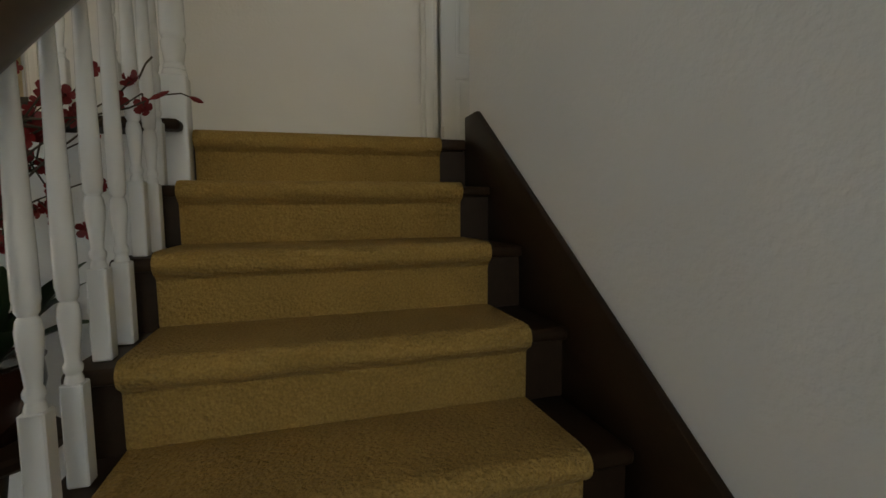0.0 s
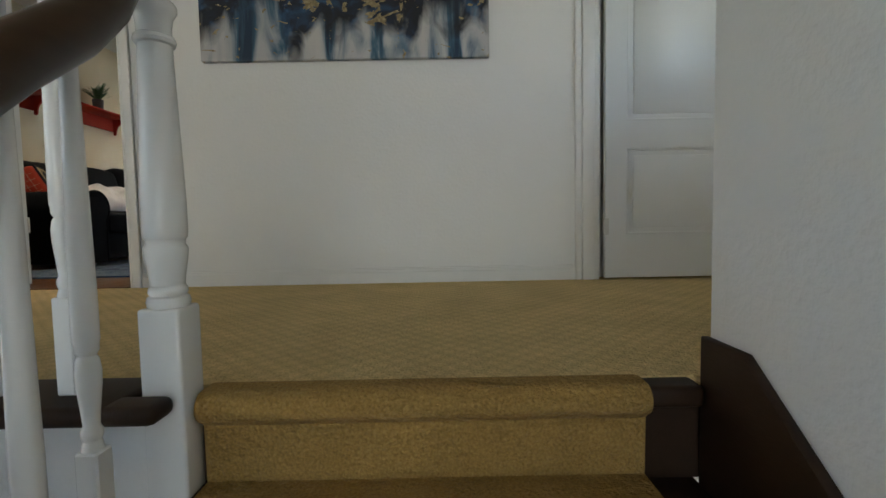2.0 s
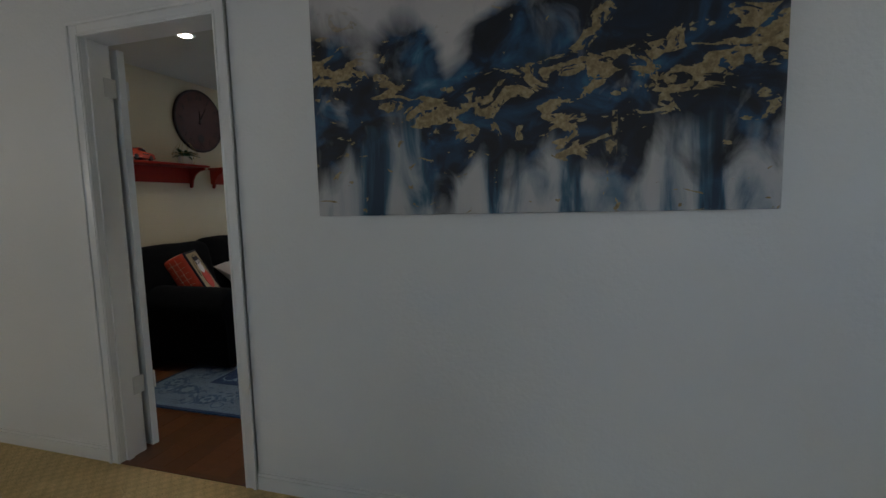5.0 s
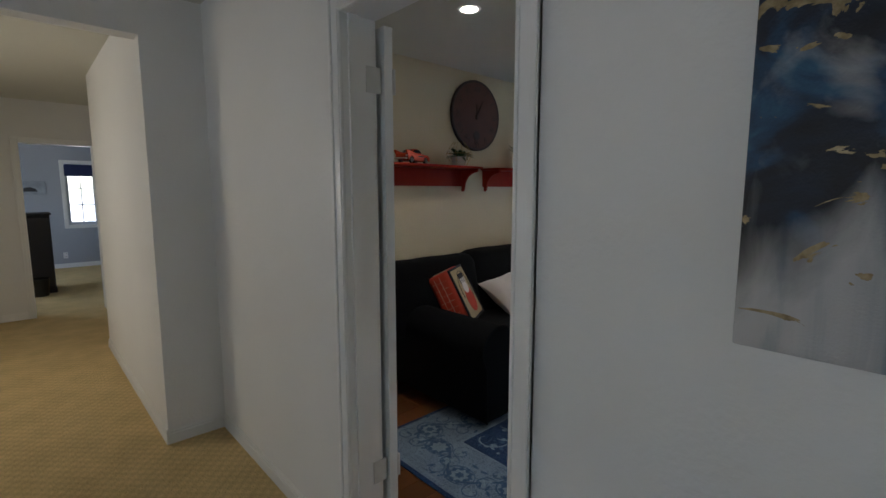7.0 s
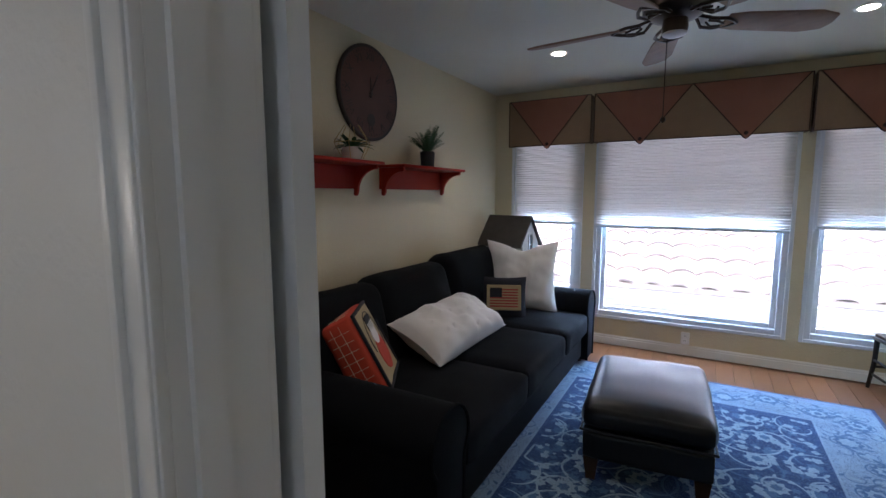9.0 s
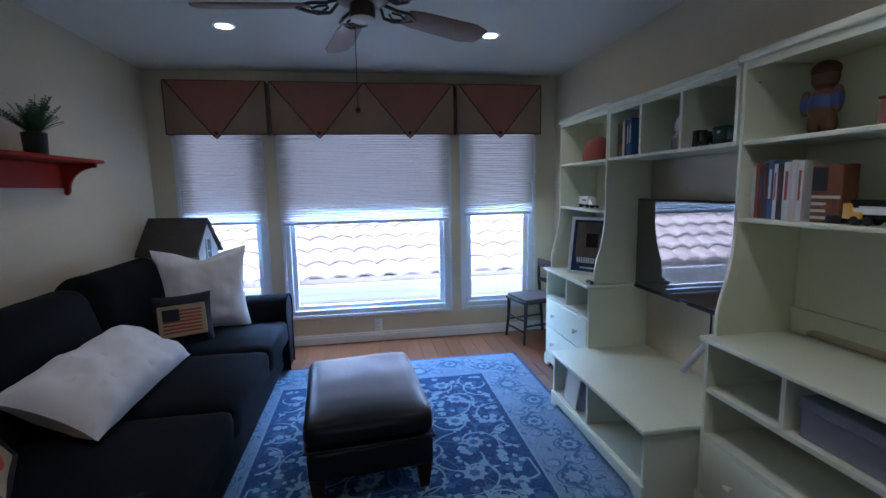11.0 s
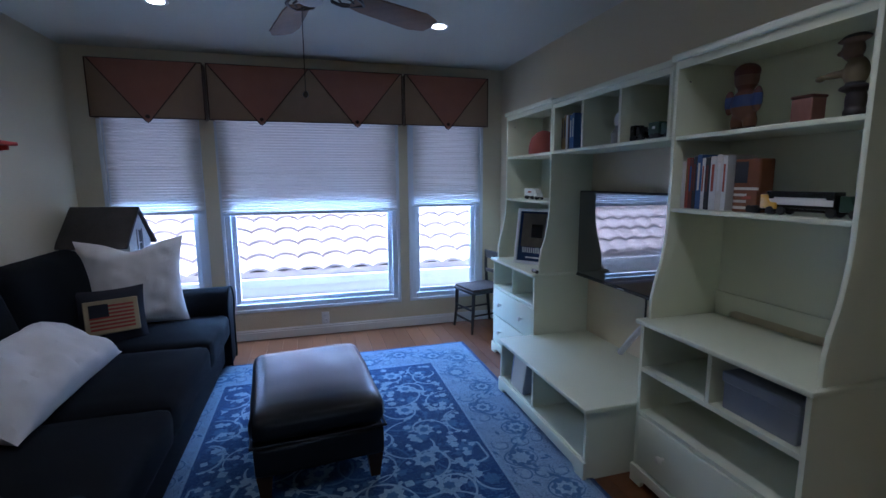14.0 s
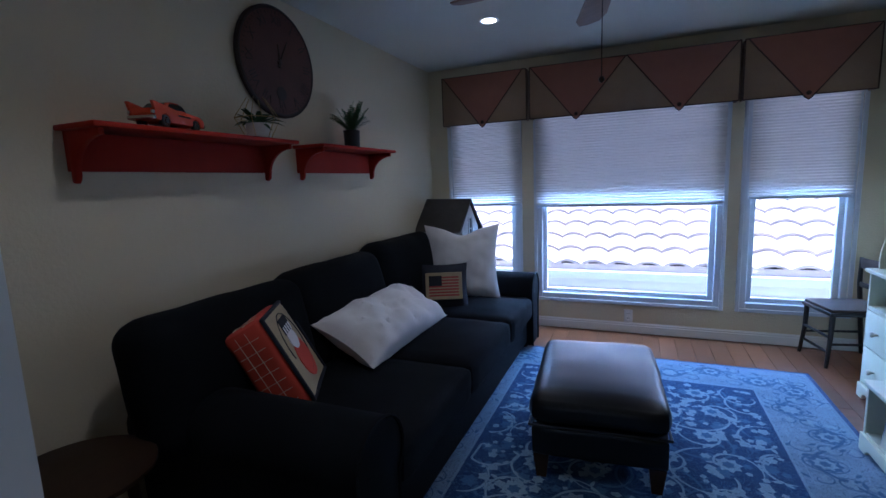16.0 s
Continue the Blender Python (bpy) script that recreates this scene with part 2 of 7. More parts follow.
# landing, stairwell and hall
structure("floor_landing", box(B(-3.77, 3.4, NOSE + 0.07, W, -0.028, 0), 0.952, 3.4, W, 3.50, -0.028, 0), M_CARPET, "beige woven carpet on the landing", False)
structure("floor_hall", B(-12.4, -3.77, 0.6, 3.9, -0.25, 0), M_CARPET, "beige woven carpet of the hall", False)
structure("ceiling_landing", B(-3.77, 3.4, -3.3, W + 0.12, CEIL, CEIL + 0.1), M_CEILING, "white ceiling over the landing", False)
wall("wall_column", "y", -3.89, -3.77, 3.095, W, 0, CEIL, M_WHITE_WALL, label="white wall corner beside the hall")
wall("wall_header", "y", -3.89, -3.77, 1.0, 3.095, 2.26, CEIL, M_WHITE_WALL, label="white header over the hall")
wall("wall_hall", "x", 3.095, 3.215, -6.06, -3.89, 0, 2.5, M_WHITE_WALL, label="white hall wall")
wall("wall_recess", "y", -6.06, -5.94, 3.21, 3.55, 0, 2.5, M_WHITE_WALL)
wall("wall_recess_back", "x", 3.43, 3.55, -7.85, -6.06, 0, 2.5, M_WHITE_WALL)
wall("wall_hall_end", "y", -7.97, -7.85, 1.0, 3.55, 0, 2.5, M_WHITE_WALL, [(2.60, 3.29, 0, 2.0)], "white wall with the bedroom doorway")
# both openings are added out of view, for the hall and bedroom lamps
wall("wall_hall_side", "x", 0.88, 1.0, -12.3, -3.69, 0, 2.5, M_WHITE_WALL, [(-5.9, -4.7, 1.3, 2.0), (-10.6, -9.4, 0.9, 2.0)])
structure("ceiling_hall", B(-7.97, -3.89, 0.88, 3.55, 2.46, 2.56), M_CEILING, "white ceiling of the hall", False)
# added panel, never in view, that dims what comes through the hall opening
hall_panel = tagged(new("window_hall", finish("window_hall", B(-5.9, -4.7, 0.90, 0.91, 1.3, 2.0), shade("hall_panel_fabric", (0.35, 0.32, 0.28), 0.9, trans=0.15), False)), "unseen panel added to dim the hall opening", "window", kind="structure")
wall("wall_stairs", "y", 0.765, 0.885, -3.3, 1.785, DOWN, CEIL, M_WHITE_WALL, label="off-white textured wall beside the stairs")
# the opening is added, hidden from every view, for the side lamp
wall("wall_stairs_end", "x", 1.665, 1.785, 0.885, 3.4, 0, CEIL, M_WHITE_WALL, [(1.9, 2.7, 1.3, 2.0)])
wall("wall_foyer_back", "x", -3.42, -3.3, -3.81, 0.885, DOWN, CEIL, M_WHITE_WALL, [(-0.75, 0.65, -0.6, 1.1)])
# this side opening is added out of view to let light into the stairwell
wall("wall_foyer_side", "y", -3.81, -3.69, -3.3, 1.0, DOWN, CEIL, M_WHITE_WALL, [(-1.0, 0.2, 0.8, 1.9)])
wall("wall_under_stairs", "x", NOSE + 0.07, NOSE + 0.08, -0.36, 0.765, DOWN, -0.03, M_WHITE_WALL)
wall("wall_under_landing", "x", NOSE - 0.02, NOSE + 0.08, -3.69, -0.36, DOWN, -0.03, M_WHITE_WALL)
structure("floor_slab", B(-3.69, 3.4, NOSE + 0.08, W, -0.3, -0.03), M_WHITE_WALL, "", False)
structure("floor_foyer", B(-3.81, 0.885, -3.42, NOSE, DOWN - 0.1, DOWN), shade("foyer_tile", (0.35, 0.31, 0.26), 0.4, var=0.15, scale=3), "stone-coloured foyer floor", False)
wall("wall_side_room", "x", 3.50, 3.62, 0.952, 3.4, 0, CEIL, M_WHITE_WALL, label="warm white wall behind the open door")
wall("wall_side_end", "y", 3.4, 3.52, 1.665, 3.62, 0, CEIL, M_WHITE_WALL)
# bedroom at the end of the hall
wall("wall_bedroom", "y", -12.3, -12.18, 0.88, 5.2, 0, 2.5, M_GREY_WALL, [(3.26, 3.72, 0.82, 1.97)], "grey bedroom wall with a window")
wall("wall_bedroom_side", "x", 5.08, 5.2, -12.18, -7.97, 0, 2.5, M_GREY_WALL)
wall("wall_bedroom_door", "y", -7.99, -7.97, 3.55, 5.08, 0, 2.5, M_GREY_WALL)
structure("floor_bedroom", B(-12.2, -7.97, 3.9, 5.1, -0.25, 0), M_CARPET, "", False)
structure("ceiling_bedroom", B(-12.3, -7.97, 0.88, 5.2, 2.5, 2.6), M_CEILING, "", False)

# the foyer's side window is unseen, put in for its light
area_lamp("unseen_foyer_window_light", (-3.72, -0.4, 1.35), (0, 2.4, 0.9), 1.2, 1.1, 0.08, (0.88, 0.94, 1.0))
area_lamp("foyer_back_window_light", (-0.05, -3.29, 0.25), (-0.3, 3.4, 0.9), 1.4, 1.7, 2.2, (0.80, 0.89, 1.0))
# warm lamp at the unseen hall opening, brightens the hall wall
area_lamp("unseen_hall_window_light", (-5.3, 1.02, 1.65), (-4.7, 3.0, 1.0), 1.2, 0.7, 3.2, (1.0, 0.88, 0.70))
# fill lamp added to lift the dark bedroom, at an opening out of view
area_lamp("bedroom_fill_light", (-10.0, 1.02, 1.45), (-10.0, 3.5, 1.0), 1.2, 1.1, 3.4, (0.85, 0.93, 1.0))
# unseen lamp added to light the landing wall and the open door
area_lamp("unseen_side_window_light", (2.3, 1.80, 1.65), (-0.3, 3.4, 1.0), 0.8, 0.7, 0.22, (0.88, 0.95, 1.0))
for (a, b), watts in zip(WINS, (0.105, 0.26, 0.105)):
    area_lamp("window_light", ((a + b) / 2, BACK + 0.025, 1.68), ((a + b) / 2, 5.0, 1.68), b - a - 0.12, 0.9, watts, (0.95, 0.96, 1.0))
    # sky seen above the neighbour's roof, in the head of the opening behind the shade
    area_lamp("window_sky_light", ((a + b) / 2, BACK + 0.150, 1.225), ((a + b) / 2, BACK - 0.15, 0.225), b - a - 0.14, 0.085, watts * 35.0, (0.50, 0.72, 1.0))

# ---- stairs ----
M_BALUSTER = shade("white_gloss_baluster", (0.80, 0.80, 0.78), 0.22, var=0.03, scale=8, bump=0.04, bump_scale=20)
stairs = tagged(thing("stairs", "dark wooden stairs with a beige carpet runner", "stairs", (0.2, NOSE, 0)), kind="structure")
STEPS = 14
for k in range(STEPS):
    yn, zt = NOSE - TREAD * k, -RISE * k
    if k:
        bm = B(-0.385, 0.742, yn + 0.012, yn + TREAD + 0.062, zt - 0.05, zt - 0.014, 0.012, 3)
        wpart("tread", bm, M_DARK_WOOD, stairs)
    else:
        bm = B(0.60, 0.742, yn + 0.012, yn + 0.12, zt - 0.05, zt - 0.004, 0.012, 3)
        wpart("tread", bm, M_DARK_WOOD, stairs)
    wpart("riser", B(-0.365, 0.7645 if k == 0 else 0.742, yn + 0.045, yn + 0.065, zt - RISE - 0.014, zt - 0.05), M_DARK_WOOD, stairs, smooth=False)
    c = (yn + 0.032, zt - 0.032)
    arc = [(c[0] + 0.034 * math.cos(a), c[1] + 0.034 * math.sin(a)) for a in [radians(250 - 10 * i) for i in range(17)]]
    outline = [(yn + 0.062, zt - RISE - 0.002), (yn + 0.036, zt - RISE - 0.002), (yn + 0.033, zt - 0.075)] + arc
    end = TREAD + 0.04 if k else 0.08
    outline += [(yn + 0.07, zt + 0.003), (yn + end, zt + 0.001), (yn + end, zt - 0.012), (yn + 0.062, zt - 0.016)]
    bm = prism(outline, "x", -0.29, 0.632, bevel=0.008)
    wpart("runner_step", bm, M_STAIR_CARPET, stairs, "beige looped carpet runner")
# slanted skirting on the wall side
g = RISE / TREAD
run = [(NOSE - TREAD * STEPS - 0.1, 0.092 - g * (1.655 - (NOSE - TREAD * STEPS - 0.1)))]
outline = [(1.785, -0.05), (1.785, 0.092), (1.655, 0.092), run[0], (run[0][0], run[0][1] - 0.5), (1.785, -0.42)]
wpart("skirt_board", prism(outline, "x", 0.742, 0.7655, bevel=0.006), M_DARK_WOOD, stairs, "dark wooden skirting board on the wall")
wpart("string_board", prism([(1.74, -0.24), (1.74, -0.5), (run[0][0], run[0][1] - 0.75), (run[0][0], run[0][1] - 0.44)], "x", -0.362, -0.345), M_DARK_WOOD, stairs)
cap = structure("trim_landing_edge", box(B(-3.69, -0.385, NOSE - 0.10, NOSE + 0.085, -0.02, 0.018, 0.016, 3), -0.42, -0.305, NOSE - 0.10, NOSE - 0.026, -0.0195, 0.0175, 0.016, 3), M_DARK_WOOD, "dark wooden nosing along the landing edge")


def baluster(label, group, loc, height, base=0.185):
    """Square foot, turned vase and long tapering shaft."""
    b = thing("baluster", label, "baluster", loc, group=group)
    part("foot", B(-0.0185, 0.0185, -0.0185, 0.0185, 0, base, 0.003, 1), M_BALUSTER, b)
    h = height
    prof = [(0.0215, base - 0.012), (0.0175, base + 0.006), (0.0145, base + 0.016), (0.018, base + 0.024), (0.018, base + 0.032), (0.0135, base + 0.040),
            (0.0155, base + 0.062), (0.0205, base + 0.105), (0.0215, base + 0.128), (0.0185, base + 0.146), (0.0145, base + 0.152),
            (0.0195, base + 0.160), (0.0195, base + 0.170), (0.0215, base + 0.178), (0.0215, base + 0.25), (0.014, h)]
    part("shaft", lathe([(r * 0.87, z) for r, z in prof], 14), M_BALUSTER, b)
    return b


RX = -0.333
rail_z = lambda y: -0.03 + (0.86 if y > 0.82 else g) * (y - 0.82)
b_group = "balusters of the stairs"
for k in range(1, 9):
    yn, zt = NOSE - TREAD * k, -RISE * k - 0.014
    for dy in ((0.092, 0.220) if k > 1 else (0.085,)):
        h = rail_z(yn + dy) + 0.02 - zt
        baluster("white turned wooden baluster on the dark stair tread", b_group, (RX if k > 1 else RX - 0.016, yn + dy, zt), h, 0.198)
first = baluster("white turned wooden baluster on the landing edge", "balusters of the landing", (-0.512, 1.732, 0.018), 0.89, 0.19)
for i in range(1, 20):
    copy_thing(first, pose(-0.512 - 0.145 * i, 1.732, 0.018))
NX, NY, NZ = -0.336, 1.765, -0.205
newel = thing("newel_post", "white turned newel post at the top of the stairs", "newel post", (NX, NY, NZ))
part("base", B(-0.041, 0.041, -0.041, 0.041, 0, 0.385, 0.007, 3), M_BALUSTER, newel)
prof = [(0.033, 0.375), (0.039, 0.388), (0.040, 0.396), (0.038, 0.404), (0.033, 0.408), (0.036, 0.414), (0.035, 0.422), (0.031, 0.428), (0.0325, 0.445), (0.038, 0.480), (0.0400, 0.500), (0.037, 0.506), (0.035, 0.509), (0.035, 0.518), (0.039, 0.523), (0.0405, 0.535),
        (0.0400, 0.60), (0.0305, 0.893), (0.0355, 0.896), (0.0378, 0.903), (0.0355, 0.910), (0.0308, 0.913), (0.0308, 0.930), (0.033, 0.946), (0.036, 0.953), (0.0375, 0.955), (0.0415, 0.962), (0.0415, 0.970), (0.0375, 0.976), (0.033, 0.978), (0.026, 0.988), (0.019, 1.015), (0.0175, 1.05), (0.017, 1.115)]
part("shaft", lathe(prof, 32), M_BALUSTER, newel)
rail = thing("handrail", "dark polished wooden handrail on white balusters", "handrail", (RX, 1.70, 0.9))
pts = [(RX, y, rail_z(y) + 0.045) for y in (-0.8, 0.0, 0.5, 1.0, 1.3, 1.45)]
pts += [(RX, 1.56, rail_z(1.54) + 0.05), (RX - 0.002, 1.63, 0.71), (RX - 0.006, 1.668, 0.765), (RX - 0.010, 1.684, 0.82), (NX, 1.700, 0.885), (NX, 1.735, 0.930), (NX - 0.01, 1.765, 0.942), (NX - 0.09, 1.765, 0.938), (NX - 0.2, 1.75, 0.935), (-3.65, 1.747, 0.935)]
wpart("rail", tube(pts, 0.036, 14, flat=1.2), M_RAIL_WOOD, rail)
wpart("rail_cap", lathe([(0.03, -0.05), (0.052, -0.045), (0.056, -0.03), (0.05, 0.0), (0.045, 0.025), (0.02, 0.04)], 20, (NX, NY, 0.945)), M_RAIL_WOOD, rail, "round dark cap over the newel")

# orchid behind the balusters
M_RED_PETAL = shade("dark_red_petal", (0.21, 0.011, 0.010), 0.5, var=0.35, scale=30, trans=0.3)
M_LEAF = shade("dark_green_leaf", (0.03, 0.07, 0.02), 0.35, var=0.3, scale=12, trans=0.15)
M_STEM = shade("brown_stem", (0.05, 0.03, 0.015), 0.7, var=0.3, scale=40)
M_POT = shade("dark_brown_pot", (0.040, 0.014, 0.008), 0.15, var=0.25, scale=12)
stand = thing("plant_stand", "tall dark wooden plant stand on the foyer floor", "stand", (-0.72, 1.30, DOWN))
part("tabletop", lathe([(0.17, 1.855), (0.18, 1.865), (0.18, 1.883), (0.17, 1.893)], 28), M_DARK_WOOD, stand)
part("column", lathe([(0.15, 0), (0.15, 0.03), (0.05, 0.06), (0.035, 0.3), (0.05, 0.9), (0.03, 1.6), (0.06, 1.857)], 20), M_DARK_WOOD, stand)
orchid = thing("orchid", "artificial orchid with dark red flowers in a brown pot", "plant", (-0.72, 1.30, DOWN + 1.893))
part("pot", lathe([(0.085, 0), (0.095, 0.008), (0.13, 0.07), (0.145, 0.14), (0.14, 0.195), (0.148, 0.205), (0.136, 0.207), (0.125, 0.19), (0.0, 0.185)], 24), M_POT, orchid)
rnd = random.Random(4)


def leaf_bm(p, d, length, width, bend, n=8):
    bm = bmesh.new()
    p, d = Vector(p), Vector(d).normalized()
    side = d.cross(Vector((0, 0, 1))).normalized()
    rows = []
    for i in range(n + 1):
        s = i / n
        c = p + d * (length * s) + Vector((0, 0, -bend * s * s))
        w = width * math.sin(math.pi * min(0.98, 0.12 + 0.86 * s)) ** 0.8
        rows.append([bm.verts.new(c - side * w + Vector((0, 0, 0.25 * w))), bm.verts.new(c), bm.verts.new(c + side * w + Vector((0, 0, 0.25 * w)))])
    for a, b in zip(rows, rows[1:]):
        bm.faces.new((a[0], a[1], b[1], b[0]))
        bm.faces.new((a[1], a[2], b[2], b[1]))
    bmesh.ops.solidify(bm, geom=list(bm.faces), thickness=0.002)
    return bm


for i in range(15):
    a = 2.4 * i + 0.4
    part("leaf", leaf_bm((0.05 * math.cos(a), 0.05 * math.sin(a), 0.19), (math.cos(a), math.sin(a) * 0.7, 0.55 + 1.1 * rnd.random()), 0.26 + 0.20 * rnd.random(), 0.040 + 0.018 * rnd.random(), 0.10, 10), M_LEAF, orchid)


def flower_bm(c, face, r):
    bm = bmesh.new()
    q = Vector(face).to_track_quat("Z", "Y").to_matrix()
    for i in range(5):
        a = 2 * math.pi * i / 5
        ring = []
        for u, v in ((0, 0), (0.35, 0.32), (0.75, 0.42), (1.0, 0.2), (1.0, -0.2), (0.75, -0.42), (0.35, -0.32)):
            loc = Vector((u * math.cos(a) - v * math.sin(a), u * math.sin(a) + v * math.cos(a), 0.35 * u * u)) * r
            ring.append(bm.verts.new(Vector(c) + q @ loc))
        bm.faces.new(ring)
    bmesh.ops.solidify(bm, geom=list(bm.faces), thickness=0.0015)
    tube([Vector(c), Vector(c) + q @ Vector((0, 0, 0.5 * r))], [0.2 * r, 0.08 * r], 6, bm)
    return bm


# stem tips, the spread and number of their flowers
ends = [((0.20, 0.00, 0.78), 0.085, 36), ((0.15, 0.05, 0.70), 0.085, 24), ((0.27, 0.04, 0.66), 0.045, 6), ((0.37, -0.05, 0.87), 0.028, 3), ((0.43, -0.07, 0.866), 0.018, 2),
        ((0.20, 0.04, 0.86), 0.05, 6), ((0.09, 0.02, 1.04), 0.035, 4), ((-0.03, 0.0, 0.80), 0.06, 9), ((0.02, -0.04, 0.93), 0.05, 8), ((-0.10, 0.04, 0.72), 0.07, 10)]
for j, (e, spread, count) in enumerate(ends):
    s0 = Vector((0.012 * j - 0.06, 0.0, 0.19))
    pts = []
    for i in range(11):
        s = i / 10
        pts.append(s0.lerp(Vector(e), s) + Vector((-0.09 * math.sin(math.pi * s), 0.02 * math.sin(5 * s + j), 0.07 * math.sin(math.pi * s))))
    st = part("stem", tube(pts, [0.0048 - 0.0003 * i for i in range(11)], 6), M_STEM, orchid)
    for n in range(count):
        at = pts[-1 - n % 4]
        c = at + Vector((rnd.gauss(0, spread * 0.6), rnd.gauss(0, spread * 0.5), rnd.gauss(0, spread)))
        part("twig", tube([at, c], 0.0022, 5), M_STEM, st)
        part("flower", flower_bm(c, (rnd.uniform(-0.6, 0.8), -1.0, rnd.uniform(-0.3, 0.5)), rnd.uniform(0.017, 0.028)), M_RED_PETAL, st, "dark red flower")

# a bare upright twig and a long curved spray with closed buds
part("stem", tube([(0.33, -0.02, 0.80), (0.37, 0.0, 0.86), (0.40, 0.02, 0.92), (0.415, 0.035, 0.965), (0.43, 0.04, 0.985)], [0.0035, 0.003, 0.0028, 0.0025, 0.003], 6), M_STEM, orchid)
spray = [Vector((0.10, -0.01, 0.80)), Vector((0.20, -0.03, 0.80)), Vector((0.30, -0.05, 0.805)), Vector((0.40, -0.06, 0.83)), Vector((0.47, -0.07, 0.862)), Vector((0.52, -0.075, 0.868)), Vector((0.555, -0.08, 0.853))]
st = part("stem", tube(spray, [0.003, 0.0027, 0.0025, 0.0023, 0.002, 0.0018, 0.0015], 6), M_STEM, orchid)
for k, ln in ((4, 0.050), (6, 0.034)):
    d = (spray[k] - spray[k - 1]).normalized()
    part("bud", tube([spray[k] - d * ln * 0.5, spray[k] - d * ln * 0.2, spray[k] + d * ln * 0.2, spray[k] + d * ln * 0.5], [0.002, 0.0062, 0.0058, 0.0015], 8), M_RED_PETAL, st, "closed dark red bud")

# ---- doors and trim ----
M_BRASS = shade("polished_brass", (0.55, 0.40, 0.14), 0.18, metal=1.0, var=0.1, scale=20)
M_DOOR = shade("white_door_paint", (0.76, 0.78, 0.78), 0.35, var=0.03, scale=3, bump=0.06, bump_scale=25)
M_STEEL = shade("painted_hinge", (0.62, 0.62, 0.60), 0.4, var=0.08, scale=40)


def casing(name, axis, face, out, a0, a1, top, width, material, label):
    """Moulded casing round an opening a0..a1 on a wall face; out is +1 or -1 along the wall's normal."""
    bm = bmesh.new()

    def slab(u0, u1, z0, z1, t):
        lo, hi = sorted((face, face + out * t))
        box(bm, u0, u1, lo, hi, z0, z1, 0.003, 2) if axis == "x" else box(bm, lo, hi, u0, u1, z0, z1, 0.003, 2)

    for u0, u1 in ((a0 - width, a0), (a1, a1 + width)):
        slab(u0, u1, 0, top + width, 0.014)
        inner = u1 if u0 < a0 else u0
        s = -1 if u0 < a0 else 1
        slab(*sorted((inner + s * width * 0.75, inner + s * width * 1.0)), 0, top + width, 0.022)
        slab(*sorted((inner + s * width * 0.08, inner + s * width * 0.22)), 0, top + width * 0.2, 0.018)
    slab(a0, a1, top, top + width, 0.014)
    slab(a0 - width, a1 + width, top + width * 0.75, top + width, 0.022)
    slab(a0 - width * 0.08, a1 + width * 0.08, top + width * 0.08, top + width * 0.22, 0.018)
    return structure(name, bm, material, label)


casing("trim_room_door", "x", W, -1, -2.262, -1.518, 2.040, 0.064, M_TRIM, "white moulded door casing")
casing("trim_room_door_inside", "x", WI, 1, -2.262, -1.518, 2.040, 0.064, M_TRIM, "white moulded door casing")
bm = bmesh.new()
box(bm, -2.279, -2.262, W - 0.001, WI + 0.001, 0, 2.040)
box(bm, -1.518, -1.501, W - 0.001, WI + 0.001, 0, 2.040)
box(bm, -2.279, -1.501, W - 0.001, WI + 0.001, 2.040, 2.057)
box(bm, -2.262, -2.252, W + 0.02, W + 0.055, 0, 2.040)
box(bm, -1.528, -1.518, W + 0.02, W + 0.055, 0, 2.040)
structure("trim_room_jamb", bm, M_TRIM, "white door jamb", False)
casing("trim_bedroom_door", "y", -7.85, 1, 2.62, 3.27, 1.985, 0.07, M_TRIM, "white casing of the bedroom doorway")
bm = bmesh.new()
box(bm, -7.98, -7.84, 2.60, 2.62, 0, 1.985)
box(bm, -7.98, -7.84, 3.27, 3.29, 0, 1.985)
box(bm, -7.98, -7.84, 2.60, 3.29, 1.985, 2.0)
structure("trim_bedroom_jamb", bm, M_TRIM, "", False)
bm = bmesh.new()
box(bm, 0.952, 0.985, 3.385, 3.52, 0, CEIL - 0.3, 0.004)
box(bm, 0.985, 1.05, 3.372, 3.52, 0, CEIL - 0.3, 0.006)
box(bm, 1.05, 1.082, 3.385, 3.52, 0, CEIL - 0.3, 0.004)
structure("trim_side_door", bm, M_TRIM, "white moulded casing beside the open door")


